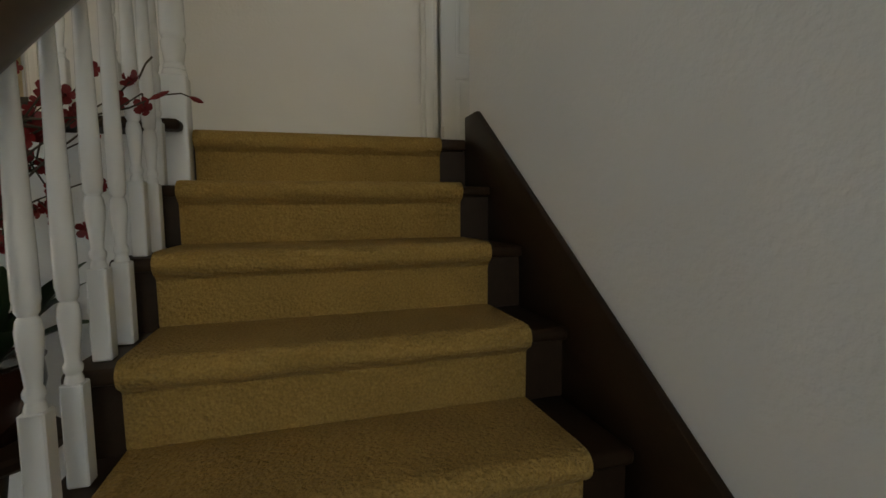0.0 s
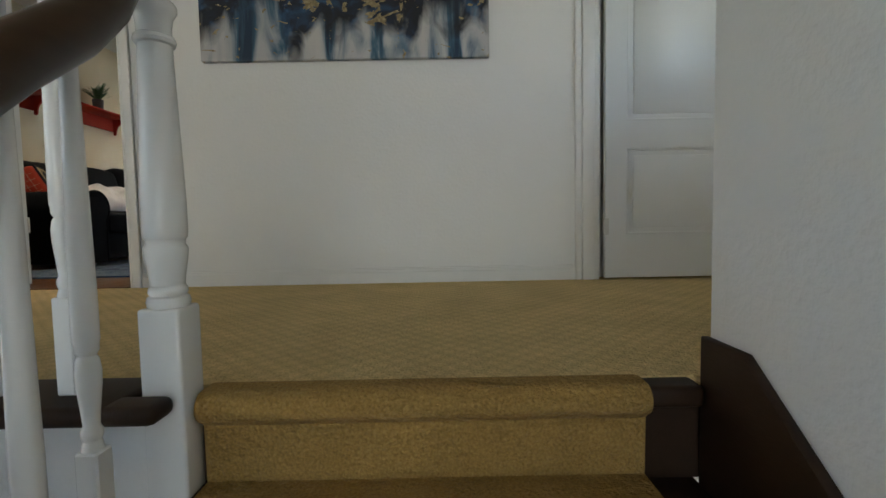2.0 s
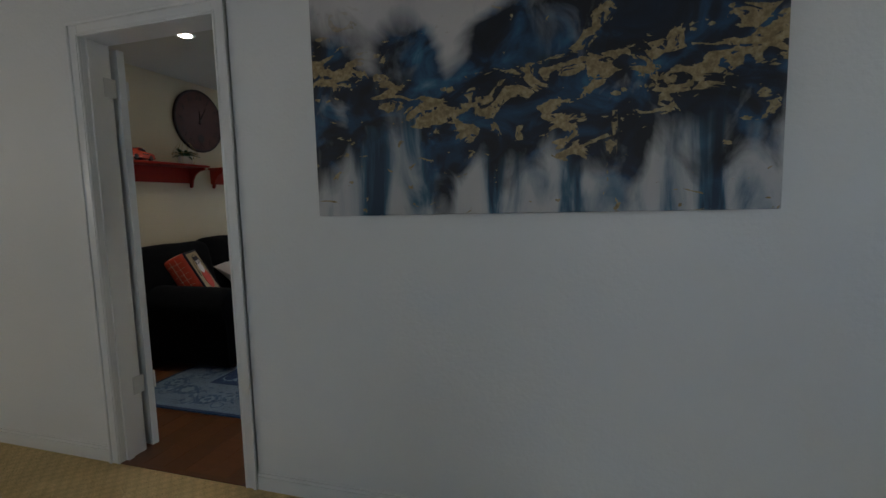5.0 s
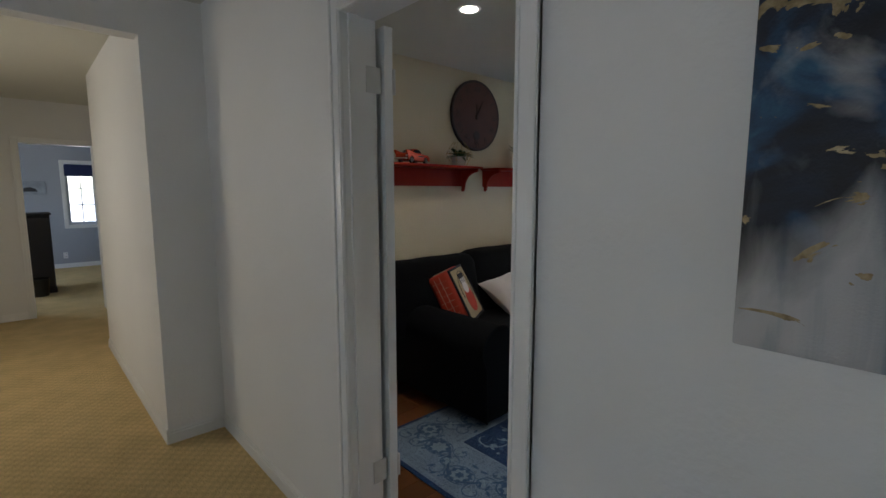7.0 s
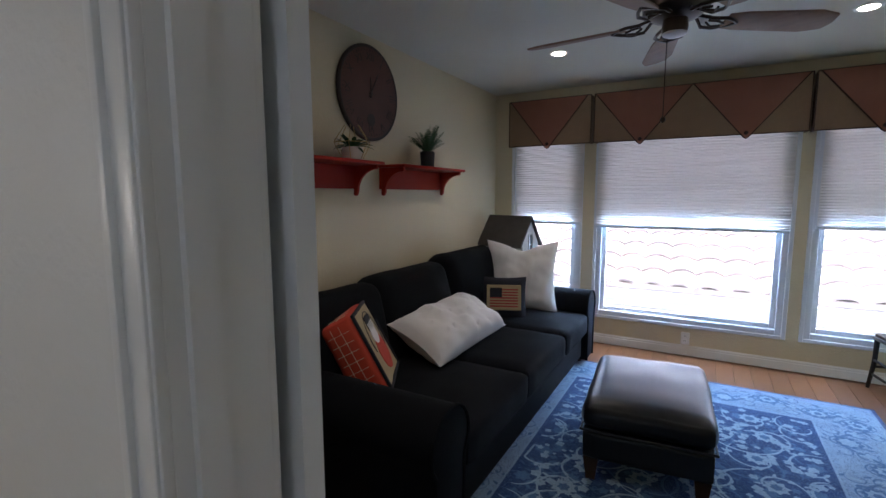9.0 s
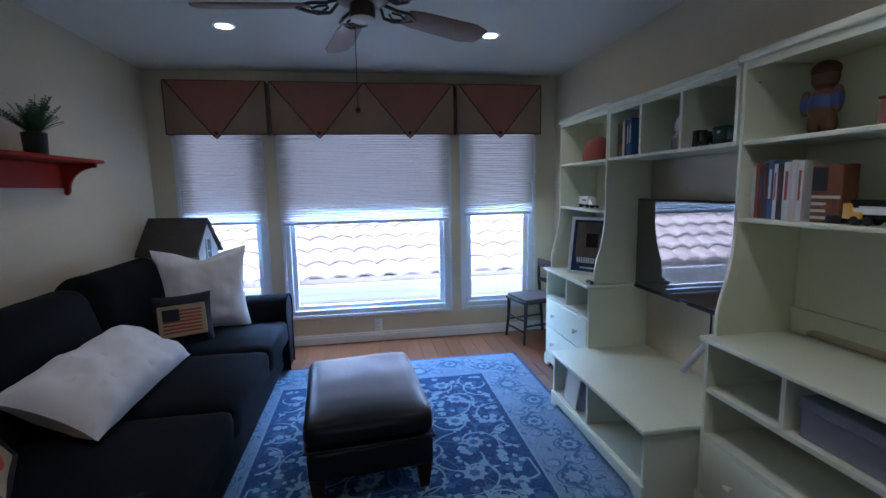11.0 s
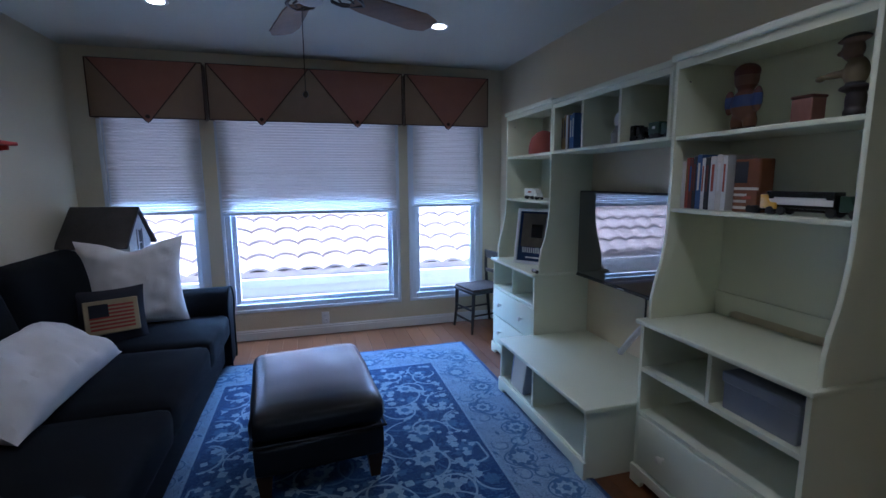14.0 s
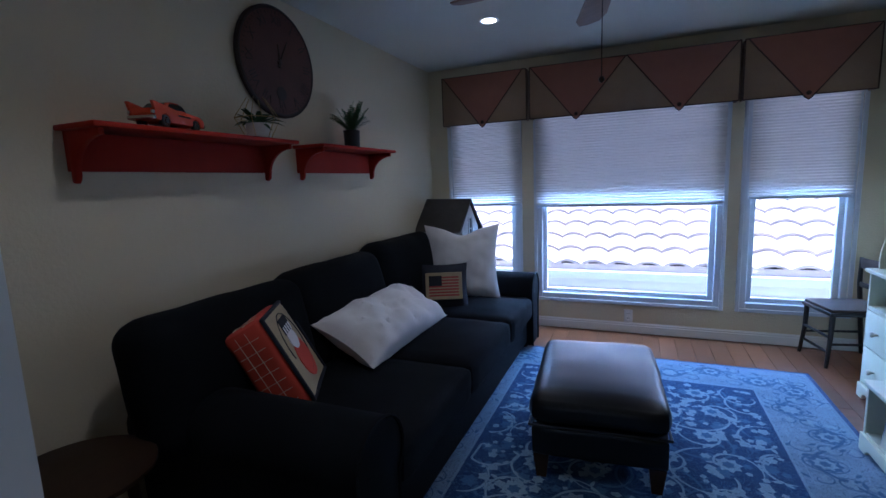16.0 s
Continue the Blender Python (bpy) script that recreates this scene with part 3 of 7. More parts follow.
def panel_door(name, label, w, h, panels, loc, rz=0.0, knob=None, hinges=()):
    """A moulded door leaf of width w along x, 35 mm thick along y, with sunk panels (x, x, z, z)."""
    d = thing(name, label, "door", loc, rz)
    bm = bmesh.new()
    xs = sorted({0.0, w, *[v for p in panels for v in p[:2]]})
    for a, b in zip(xs, xs[1:]):
        z = 0.0
        for lo, hi in sorted((p[2], p[3]) for p in panels if p[0] <= a and p[1] >= b):
            box(bm, a, b, 0, 0.035, z, lo)
            z = hi
        box(bm, a, b, 0, 0.035, z, h)
    bmesh.ops.remove_doubles(bm, verts=bm.verts, dist=1e-4)
    part("leaf", bm, M_DOOR, d, smooth=False)
    for x0, x1, z0, z1 in panels:
        bm = B(x0, x1, 0.010, 0.025, z0, z1)
        for t, s in ((0.004, 0.012), (0.031, 0.012)):
            for a in ((x0, x1, z0, z0 + s), (x0, x1, z1 - s, z1), (x0, x0 + s, z0, z1), (x1 - s, x1, z0, z1)):
                box(bm, a[0], a[1], min(t, 0.0175), max(t, 0.0175), a[2], a[3], 0.003, 1)
        box(bm, x0 + 0.035, x1 - 0.035, 0.005, 0.030, z0 + 0.035, z1 - 0.035, 0.006, 2)
        part("panel", bm, M_DOOR, d)
    if knob:
        kx, kz = knob
        for s in (-1, 1):
            bm = lathe([(0.028, 0), (0.030, 0.004), (0.016, 0.012), (0.011, 0.03), (0.020, 0.038), (0.027, 0.05), (0.027, 0.06), (0.018, 0.070), (0.004, 0.073)], 20)
            bmesh.ops.rotate(bm, verts=bm.verts, matrix=Matrix.Rotation(radians(90 if s < 0 else -90), 3, "X"))
            bmesh.ops.translate(bm, verts=bm.verts, vec=(kx, 0.0 if s < 0 else 0.035, kz))
            part("knob", bm, M_BRASS, d, "polished brass knob")
    for hz, hx in hinges:
        part("hinge", lathe([(0.006, -0.045), (0.007, -0.04), (0.007, 0.04), (0.006, 0.045)], 10, (hx, -0.004, hz), B(hx - 0.002, hx + 0.026, -0.002, 0.0, hz - 0.044, hz + 0.044)), M_STEEL, d)
    return d


panel_door("door", "white panelled door standing open beside the landing wall", 0.762, 2.03, [(0.115, 0.645, 0.235, 0.695), (0.115, 0.645, 0.845, 1.90)], (1.102, 3.355, 0.012), 0, (0.69, 0.892), [(0.28, -0.008), (1.75, -0.008)])
panel_door("door", "white door swung wide open against the room wall", 0.735, 2.018, [(0.11, 0.63, 0.235, 0.695), (0.11, 0.63, 0.845, 1.85)], (-2.247, 3.602, 0.012), 176.5, (0.67, 0.90), [(0.35, 0.0), (1.83, 0.0)])
bm = bmesh.new()
for hz in (0.36, 1.84):
    box(bm, -2.2625, -2.258, WI - 0.03, WI + 0.03, hz - 0.045, hz + 0.045)
structure("trim_hinge_leaf", bm, M_STEEL, "painted hinge leaves on the jamb", False)


def baseboard(name, axis, face, out, spans, h=0.085):
    bm = bmesh.new()
    for a, b in spans:
        for t, z0, z1 in ((0.013, 0.0, h * 0.72), (0.009, h * 0.72, h * 0.9), (0.005, h * 0.9, h)):
            lo, hi = sorted((face, face + out * t))
            box(bm, a, b, lo, hi, z0, z1, 0.002, 1) if axis == "x" else box(bm, lo, hi, a, b, z0, z1, 0.002, 1)
    return structure(name, bm, M_TRIM, "white baseboard", False)


baseboard("baseboard_landing", "x", W, -1, [(-3.77, -2.326), (-1.454, 0.952)])
baseboard("baseboard_column", "y", -3.77, 1, [(3.083, W - 0.013)])
baseboard("baseboard_hall", "x", 3.095, -1, [(-6.06, -3.77)])
baseboard("baseboard_hall_end", "y", -7.85, 1, [(1.0, 2.55), (3.34, 3.43)])
baseboard("baseboard_side", "x", 3.50, -1, [(1.082, 3.4)])
baseboard("baseboard_window", "x", BACK, -1, [(LEFT, RIGHT)], 0.095)
baseboard("baseboard_sofa", "y", LEFT, 1, [(WI, BACK - 0.013)], 0.095)
baseboard("baseboard_cabinet", "y", RIGHT, -1, [(WI, BACK - 0.013)], 0.095)
baseboard("baseboard_inside", "x", WI, 1, [(-1.454, RIGHT - 0.013)], 0.095)
baseboard("baseboard_bedroom", "y", -12.18, 1, [(1.0, 5.08)])

# ---- painting ----


def painting_shade():
    m = bpy.data.materials.new("abstract_canvas")
    m.use_nodes = True
    nt = m.node_tree
    p = nt.nodes["Principled BSDF"]
    L = nt.links.new
    N = nt.nodes.new

    def noise_tex(scale, stretch, detail=6, distortion=0.0, shift=0.0):
        mp = N("ShaderNodeMapping")
        mp.inputs["Scale"].default_value = stretch
        mp.inputs["Location"].default_value = (shift, shift * 0.7, shift * 1.3)
        L(tc.outputs["Object"], mp.inputs[0])
        n = N("ShaderNodeTexNoise")
        n.inputs["Scale"].default_value, n.inputs["Detail"].default_value, n.inputs["Distortion"].default_value = scale, detail, distortion
        L(mp.outputs[0], n.inputs["Vector"])
        return n.outputs["Fac"]

    def ramp(v, *stops):
        r = N("ShaderNodeValToRGB")
        while len(r.color_ramp.elements) < len(stops):
            r.color_ramp.elements.new(0.5)
        for e, (pos, c) in zip(r.color_ramp.elements, stops):
            e.position, e.color = pos, (*c, 1)
        L(v, r.inputs[0])
        return r.outputs[0]

    def mth(op, a, b=None, c=None):
        n = N("ShaderNodeMath")
        n.operation = op
        for i, v in enumerate((a, b, c)):
            if v is None:
                continue
            if isinstance(v, (int, float)):
                n.inputs[i].default_value = v
            else:
                L(v, n.inputs[i])
        return n.outputs[0]

    def mix(f, a, b):
        n = N("ShaderNodeMixRGB")
        L(f, n.inputs[0])
        L(a, n.inputs[1])
        L(b, n.inputs[2])
        return n.outputs[0]

    tc = N("ShaderNodeTexCoord")
    sep = N("ShaderNodeSeparateXYZ")
    L(tc.outputs["Object"], sep.inputs[0])
    z = sep.outputs["Z"]
    ink = N("ShaderNodeAttribute")
    ink.attribute_name = "ink"
    fields = N("ShaderNodeSeparateColor")
    L(ink.outputs["Color"], fields.inputs[0])
    g_gold, g_fog, g_low = fields.outputs[0], fields.outputs[1], fields.outputs[2]
    k = (0, 0, 0)
    w = (1, 1, 1)
    blues = ramp(noise_tex(5.0, (1, 1, 1.3), 9, 1.0), (0.40, (0.002, 0.003, 0.007)), (0.50, (0.004, 0.012, 0.032)), (0.58, (0.010, 0.050, 0.115)), (0.67, (0.03, 0.12, 0.21)), (0.80, (0.20, 0.29, 0.38)))
    fog = ramp(noise_tex(2.6, (1, 1, 1), 5, 0.4, 5), (0.3, (0.30, 0.31, 0.34)), (0.5, (0.50, 0.48, 0.47)), (0.7, (0.58, 0.55, 0.52)))
    drips = ramp(noise_tex(4.0, (1.8, 1, 0.40), 7, 0.8, 17), (0.36, (0.006, 0.028, 0.065)), (0.42, (0.04, 0.11, 0.17)), (0.47, (0.24, 0.28, 0.32)), (0.55, (0.46, 0.46, 0.46)), (0.68, (0.54, 0.52, 0.50)))
    soft = noise_tex(3.5, (1, 1, 1), 7, 0.9, 9)
    fall = noise_tex(5.5, (1.3, 1, 0.8), 8, 0.9, 2)
    fogmask = ramp(mth("ADD", g_fog, mth("MULTIPLY_ADD", soft, 1.6, -0.8)), (0.30, k), (0.75, w))
    lowmask = ramp(mth("ADD", g_low, mth("MULTIPLY_ADD", fall, 1.8, -0.78)), (0.22, k), (0.80, w))
    col = mix(fogmask, blues, fog)
    col = mix(lowmask, col, drips)
    # gold leaf: torn flakes along the streams, with holes, and thin runs below them
    torn = noise_tex(9.0, (1, 1, 1.8), 11, 1.6, 3)
    holes = noise_tex(26.0, (1, 1, 1.3), 5, 0.6, 33)
    leaf = ramp(mth("MULTIPLY_ADD", g_gold, 0.85, mth("MULTIPLY_ADD", torn, 4.6, -2.3)), (0.66, k), (0.69, w))
    leaf = mth("MULTIPLY", leaf, mth("SUBTRACT", 1.0, mth("MULTIPLY", fogmask, 0.8)))
    leaf = mth("MULTIPLY", leaf, ramp(holes, (0.355, k), (0.37, w)))
    streak = mth("MULTIPLY", ramp(noise_tex(15, (1, 1, 0.10), 4, 0.2, 31), (0.635, k), (0.65, w)), ramp(noise_tex(40, (1, 1, 0.7), 4, 0, 41), (0.46, k), (0.49, w)))
    streak = mth("MULTIPLY", streak, mth("MULTIPLY", mth("LESS_THAN", z, 0.32), ramp(noise_tex(3.0, (1, 1, 0.3), 2, 0, 61), (0.50, k), (0.54, w))))
    gold = mth("MAXIMUM", leaf, streak)
    goldc = ramp(noise_tex(70, (1, 1, 1), 6), (0.35, (0.21, 0.155, 0.075)), (0.55, (0.33, 0.25, 0.13)), (0.75, (0.46, 0.37, 0.22)))
    col = mix(gold, col, goldc)
    L(col, p.inputs["Base Color"])
    L(mth("MULTIPLY", gold, 0.4), p.inputs["Metallic"])
    L(mth("MULTIPLY_ADD", gold, -0.15, 0.5), p.inputs["Roughness"])
    b = N("ShaderNodeBump")
    b.inputs["Strength"].default_value, b.inputs["Distance"].default_value = 0.4, 0.003
    L(mth("ADD", gold, noise_tex(250, (1, 1, 1), 2)), b.inputs["Height"])
    L(b.outputs[0], p.inputs["Normal"])
    return m


pic = thing("painting", "large abstract canvas in navy, grey and gold on the landing wall", "painting", (-0.285, W - 0.002, 1.212))


def along(table, x):
    """Height of a hand-drawn line at x."""
    for (xa, za), (xb, zb) in zip(table, table[1:]):
        if xa <= x <= xb:
            return za + (zb - za) * (x - xa) / (xb - xa)
    return table[0][1] if x < table[0][0] else table[-1][1]


def off_stroke(x, z, stroke):
    """Distance from a polyline of (x, z)."""
    best = 9.0
    for (xa, za), (xb, zb) in zip(stroke, stroke[1:]):
        dx, dz = xb - xa, zb - za
        t = max(0.0, min(1.0, ((x - xa) * dx + (z - za) * dz) / (dx * dx + dz * dz)))
        best = min(best, math.hypot(x - xa - t * dx, z - za - t * dz))
    return best


FOG = [(-0.77, 0.70), (-0.62, 0.66), (-0.54, 0.60), (-0.44, 0.68), (-0.34, 0.70), (-0.24, 0.545), (-0.16, 0.62), (-0.08, 0.70), (0.10, 0.72), (0.25, 0.74), (0.45, 0.79), (0.77, 0.80)]
LOW = [(-0.77, 0.06), (-0.70, 0.08), (-0.62, 0.18), (-0.50, 0.24), (-0.41, 0.28), (-0.345, 0.24), (-0.31, 0.0), (-0.23, 0.0), (-0.20, 0.12), (-0.05, 0.15), (0.05, 0.20), (0.12, 0.21), (0.18, 0.10), (0.27, 0.12), (0.33, 0.03), (0.38, 0.05), (0.42, 0.21), (0.50, 0.22), (0.60, 0.10), (0.68, 0.18), (0.77, 0.15)]
STREAMS = [(0.034, [(-0.77, 0.53), (-0.66, 0.50), (-0.58, 0.52), (-0.50, 0.48), (-0.44, 0.44)]), (0.050, [(-0.46, 0.42), (-0.33, 0.37), (-0.25, 0.36), (-0.18, 0.30)]), (0.040, [(-0.12, 0.35), (-0.05, 0.40), (0.03, 0.43), (0.16, 0.46), (0.28, 0.47)]),
           (0.040, [(0.12, 0.34), (0.16, 0.27), (0.17, 0.21)]), (0.018, [(0.17, 0.235), (0.29, 0.23)]), (0.045, [(0.46, 0.51), (0.40, 0.45), (0.48, 0.39), (0.60, 0.44), (0.75, 0.52)]), (0.026, [(0.27, 0.62), (0.20, 0.52)]), (0.030, [(0.25, 0.39), (0.32, 0.37)])]
bm = B(-0.77, 0.77, -0.036, 0.0, 0, 0.93, 0.004, 2)
for axis, cuts in ((0, 84), (2, 54)):
    bmesh.ops.subdivide_edges(bm, edges=[e for e in bm.edges if abs((e.verts[0].co - e.verts[1].co)[axis]) > 0.5], cuts=cuts, use_grid_fill=True)
ink = bm.verts.layers.float_color.new("ink")
for v in bm.verts:
    x, z = v.co.x, v.co.z
    gold = max(math.exp(-(off_stroke(x, z, line) / (1.5 * width)) ** 2) for width, line in STREAMS)
    clamp = lambda d: max(0.0, min(1.0, 0.5 + 4.0 * d))
    v[ink] = (gold, clamp(z - along(FOG, x)), clamp(along(LOW, x) - z), 1.0)
part("canvas", bm, painting_shade(), pic)
part("stretcher", B(-0.75, 0.75, -0.03, 0.002, 0.01, 0.92), shade("pine_stretcher", (0.4, 0.28, 0.16), 0.7), pic)

# ---- the room: windows ----
M_BLIND = shade("cellular_shade_fabric", (0.72, 0.70, 0.68), 0.9, var=0.03, scale=4, trans=0.55)
M_TAN = shade("tan_fabric", (0.27, 0.18, 0.11), 0.9, var=0.12, scale=8, grain=0.25, grain_scale=300, bump=0.3, bump_scale=400, sheen=0.2)
M_TERRA = shade("terracotta_fabric", (0.28, 0.12, 0.078), 0.9, var=0.12, scale=8, grain=0.25, grain_scale=300, bump=0.3, bump_scale=400, sheen=0.2)
M_PIPING = shade("dark_brown_piping", (0.05, 0.025, 0.018), 0.8, var=0.2, scale=40)
M_OUTLET = shade("white_plastic", (0.75, 0.75, 0.73), 0.35, var=0.03)
M_SLOT = shade("dark_slot", (0.03, 0.03, 0.03), 0.6)


def window_unit(name, x0, x1, z0, z1, y):
    """A vinyl window in the wall's opening: outer frame, sash, glass, sill and bottom stool."""
    w = tagged(thing(name, "white vinyl window below a half-drawn shade", "window", ((x0 + x1) / 2, y, z0)), kind="structure")
    for n, f, t0, t1 in (("frame", 0.045, 0.0, 0.09), ("sash", 0.085, 0.035, 0.075)):
        bm = bmesh.new()
        a = 0.0 if n == "frame" else 0.043
        box(bm, x0 + a, x0 + f, y + t0, y + t1, z0 + a, z1 - a, 0.003, 1)
        box(bm, x1 - f, x1 - a, y + t0, y + t1, z0 + a, z1 - a, 0.003, 1)
        box(bm, x0 + f, x1 - f, y + t0, y + t1, z0 + a, z0 + f, 0.003, 1)
        box(bm, x0 + f, x1 - f, y + t0, y + t1, z1 - f, z1 - a, 0.003, 1)
        wpart(n, bm, M_VINYL, w, smooth=False)
    pane = wpart("pane", B(x0 + 0.08, x1 - 0.08, y + 0.052, y + 0.058, z0 + 0.08, z1 - 0.08), M_GLASS, w, smooth=False)
    pane.visible_shadow = False
    bm = bmesh.new()
    for u0, u1, v0, v1 in ((x0 - 0.03, x0, z0 - 0.03, z1), (x1, x1 + 0.03, z0 - 0.03, z1), (x0, x1, z0 - 0.03, z0)):
        box(bm, u0, u1, y - 0.012, y - 0.0005, v0, v1, 0.003, 1)
    wpart("trim", bm, M_VINYL, w, smooth=False)
    return w


for i, (a, b) in enumerate(WINS):
    window_unit("window_%d" % (i + 1), a, b, 0.285, 2.2, BACK)
BLINDS = [(-3.53, -2.855, 1.165), (-2.715, -1.205, 1.145), (-1.035, -0.385, 1.185)]
for x0, x1, z in BLINDS:
    s = thing("cellular_shade", "white pleated cellular shade drawn halfway down the window", "shade", ((x0 + x1) / 2, BACK - 0.03, z), group="shades of the window wall")
    bm = bmesh.new()
    n = 44
    h = (2.20 - z - 0.02) / n
    for side, sg in ((0, -1), (1, 1)):
        prev = None
        for k in range(2 * n + 1):
            zz = z + 0.02 + h * k / 2
            yy = BACK - 0.030 + sg * (0.010 if k % 2 else 0.004)
            cur = [bm.verts.new((x0, yy, zz)), bm.verts.new((x1, yy, zz))]
            if prev:
                bm.faces.new((prev[0], prev[1], cur[1], cur[0]))
            prev = cur
    wpart("pleats", bm, M_BLIND, s, smooth=False)
    wpart("bottom_rail", B(x0 - 0.002, x1 + 0.002, BACK - 0.045, BACK - 0.016, z - 0.004, z + 0.022, 0.005, 2), M_VINYL, s)
    wpart("head_rail", B(x0, x1, BACK - 0.045, BACK - 0.014, 2.2, 2.24), M_VINYL, s)


def valance(x0, x1, tips, label):
    y0, y1, z0, z1 = BACK - 0.125, BACK - 0.002, 1.935, 2.372
    v = thing("valance", label, "valance", ((x0 + x1) / 2, BACK, z0), group="valances of the window wall")
    wpart("front_board", B(x0, x1, y0, y0 + 0.018, z0, z1, 0.006, 2), M_TAN, v)
    wpart("end_board", B(x0, x0 + 0.018, y0 + 0.018, y1, z0, z1), M_TAN, v, smooth=False)
    wpart("end_board", B(x1 - 0.018, x1, y0 + 0.018, y1, z0, z1), M_TAN, v, smooth=False)
    wpart("top_board", B(x0 + 0.018, x1 - 0.018, y0 + 0.018, y1, z1 - 0.018, z1 - 0.001), M_TAN, v, smooth=False)
    r = 0.0045
    for z in (z0, z1):
        wpart("piping", tube([(x0, y0, z), (x1, y0, z)], r, 6), M_PIPING, v)
    for x in (x0, x1):
        wpart("piping", tube([(x, y0, z0), (x, y0, z1)], r, 6), M_PIPING, v)
    for a, b in tips:
        m = (a + b) / 2
        zt = z0 - 0.035
        wpart("flap", prism([(a, z1 - 0.004), (b, z1 - 0.004), (m + 0.018, zt + 0.01), (m, zt), (m - 0.018, zt + 0.01)], "y", y0 - 0.012, y0 - 0.003), M_TERRA, v, "terracotta fabric triangle")
        wpart("piping", tube([(a, y0 - 0.010, z1 - 0.004), (m - 0.018, y0 - 0.012, zt + 0.012), (m, y0 - 0.012, zt - 0.001), (m + 0.018, y0 - 0.012, zt + 0.012), (b, y0 - 0.010, z1 - 0.004)], r, 6), M_PIPING, v)
        bm = lathe([(0.016, 0), (0.016, 0.004), (0.012, 0.010), (0.0, 0.012)], 14)
        bmesh.ops.rotate(bm, verts=bm.verts, matrix=Matrix.Rotation(radians(90), 3, "X"))
        bmesh.ops.translate(bm, verts=bm.verts, vec=(m, y0 - 0.012, zt + 0.045))
        wpart("button", bm, M_PIPING, v)


valance(-3.58, -2.775, [(-3.56, -2.81)], "tan and terracotta fabric valance with one buttoned triangle")
valance(-2.745, -1.15, [(-2.735, -1.955), (-1.945, -1.165)], "wide tan and terracotta fabric valance with two buttoned triangles")
valance(-1.125, -0.325, [(-1.105, -0.335)], "tan and terracotta fabric valance with one buttoned triangle")


def outlet(loc, rz, label):
    o = thing("wall_outlet", label, "outlet", loc, rz)
    part("plate", B(-0.036, 0.036, -0.006, 0, -0.058, 0.058, 0.003, 2), M_OUTLET, o)
    for z in (-0.022, 0.022):
        part("socket", B(-0.015, 0.015, -0.008, -0.005, z - 0.013, z + 0.013, 0.004, 2), M_OUTLET, o)
        part("slot", B(-0.008, -0.005, -0.0085, -0.0078, z - 0.006, z + 0.006), M_SLOT, o)
        part("slot", B(0.005, 0.008, -0.0085, -0.0078, z - 0.006, z + 0.006), M_SLOT, o)


outlet((-1.90, BACK, 0.155), 0, "white electrical outlet low on the window wall")
outlet((-12.18, 3.16, 0.24), 90, "white electrical outlet on the grey bedroom wall")

# ---- ceiling: lights and fan ----
M_LAMP = glow("warm_led_disc", (1.0, 0.86, 0.68), 9.0)
for x, y in ((-1.077, 6.664), (-2.803, 6.647), (-2.80, 4.56), (-1.08, 4.56)):
    c = thing("ceiling_light", "round white recessed ceiling light, switched on", "ceiling light", (x, y, CEIL), group="recessed ceiling lights")
    part("ring", lathe([(0.045, -0.002), (0.058, -0.006), (0.066, -0.004), (0.068, 0.0), (0.045, 0.001)], 28), M_TRIM, c)
    part("diffuser", lathe([(0.046, -0.0035), (0.046, 0.0)], 28), M_LAMP, c, "glowing lens")
    beam = bpy.data.lights.new("downlight_beam", "SPOT")
    beam.energy, beam.color, beam.spot_size, beam.spot_blend, beam.shadow_soft_size = 4.5, (1.0, 0.86, 0.68), radians(118), 0.7, 0.04
    new("downlight_beam", beam).matrix_world = look((x, y, CEIL - 0.012), (x, y, 0.0))
M_BRONZE = shade("dark_bronze", (0.06, 0.045, 0.035), 0.32, metal=0.9, var=0.25, scale=25)
M_BLADE = shade("weathered_oak_blade", (0.20, 0.11, 0.06), 0.5, var=0.3, scale=6, grain=0.25, grain_scale=50, stretch=(1, 6, 1))
M_FROST = shade("white_cap", (0.70, 0.70, 0.68), 0.4, var=0.03)
fan = thing("ceiling_fan", "dark bronze ceiling fan with five wooden blades at rest", "ceiling fan", (-1.95, 5.33, CEIL - 0.012))
part("canopy", lathe([(0.070, 0.012), (0.072, 0.009), (0.055, 0.005), (0.02, -0.015), (0.016, -0.05), (0.016, -0.13), (0.03, -0.135)][::-1], 28), M_BRONZE, fan)
part("motor_housing", lathe([(0.055, -0.315), (0.095, -0.305), (0.125, -0.28), (0.13, -0.24), (0.12, -0.19), (0.09, -0.15), (0.03, -0.13)], 32), M_BRONZE, fan)
part("switch_cup", lathe([(0.030, -0.372), (0.046, -0.366), (0.050, -0.35), (0.048, -0.315), (0.04, -0.31)], 28), M_BRONZE, fan)
part("bottom_cap", lathe([(0.004, -0.384), (0.030, -0.379), (0.045, -0.372), (0.047, -0.366), (0.03, -0.365)], 28), M_FROST, fan, "white round cap")
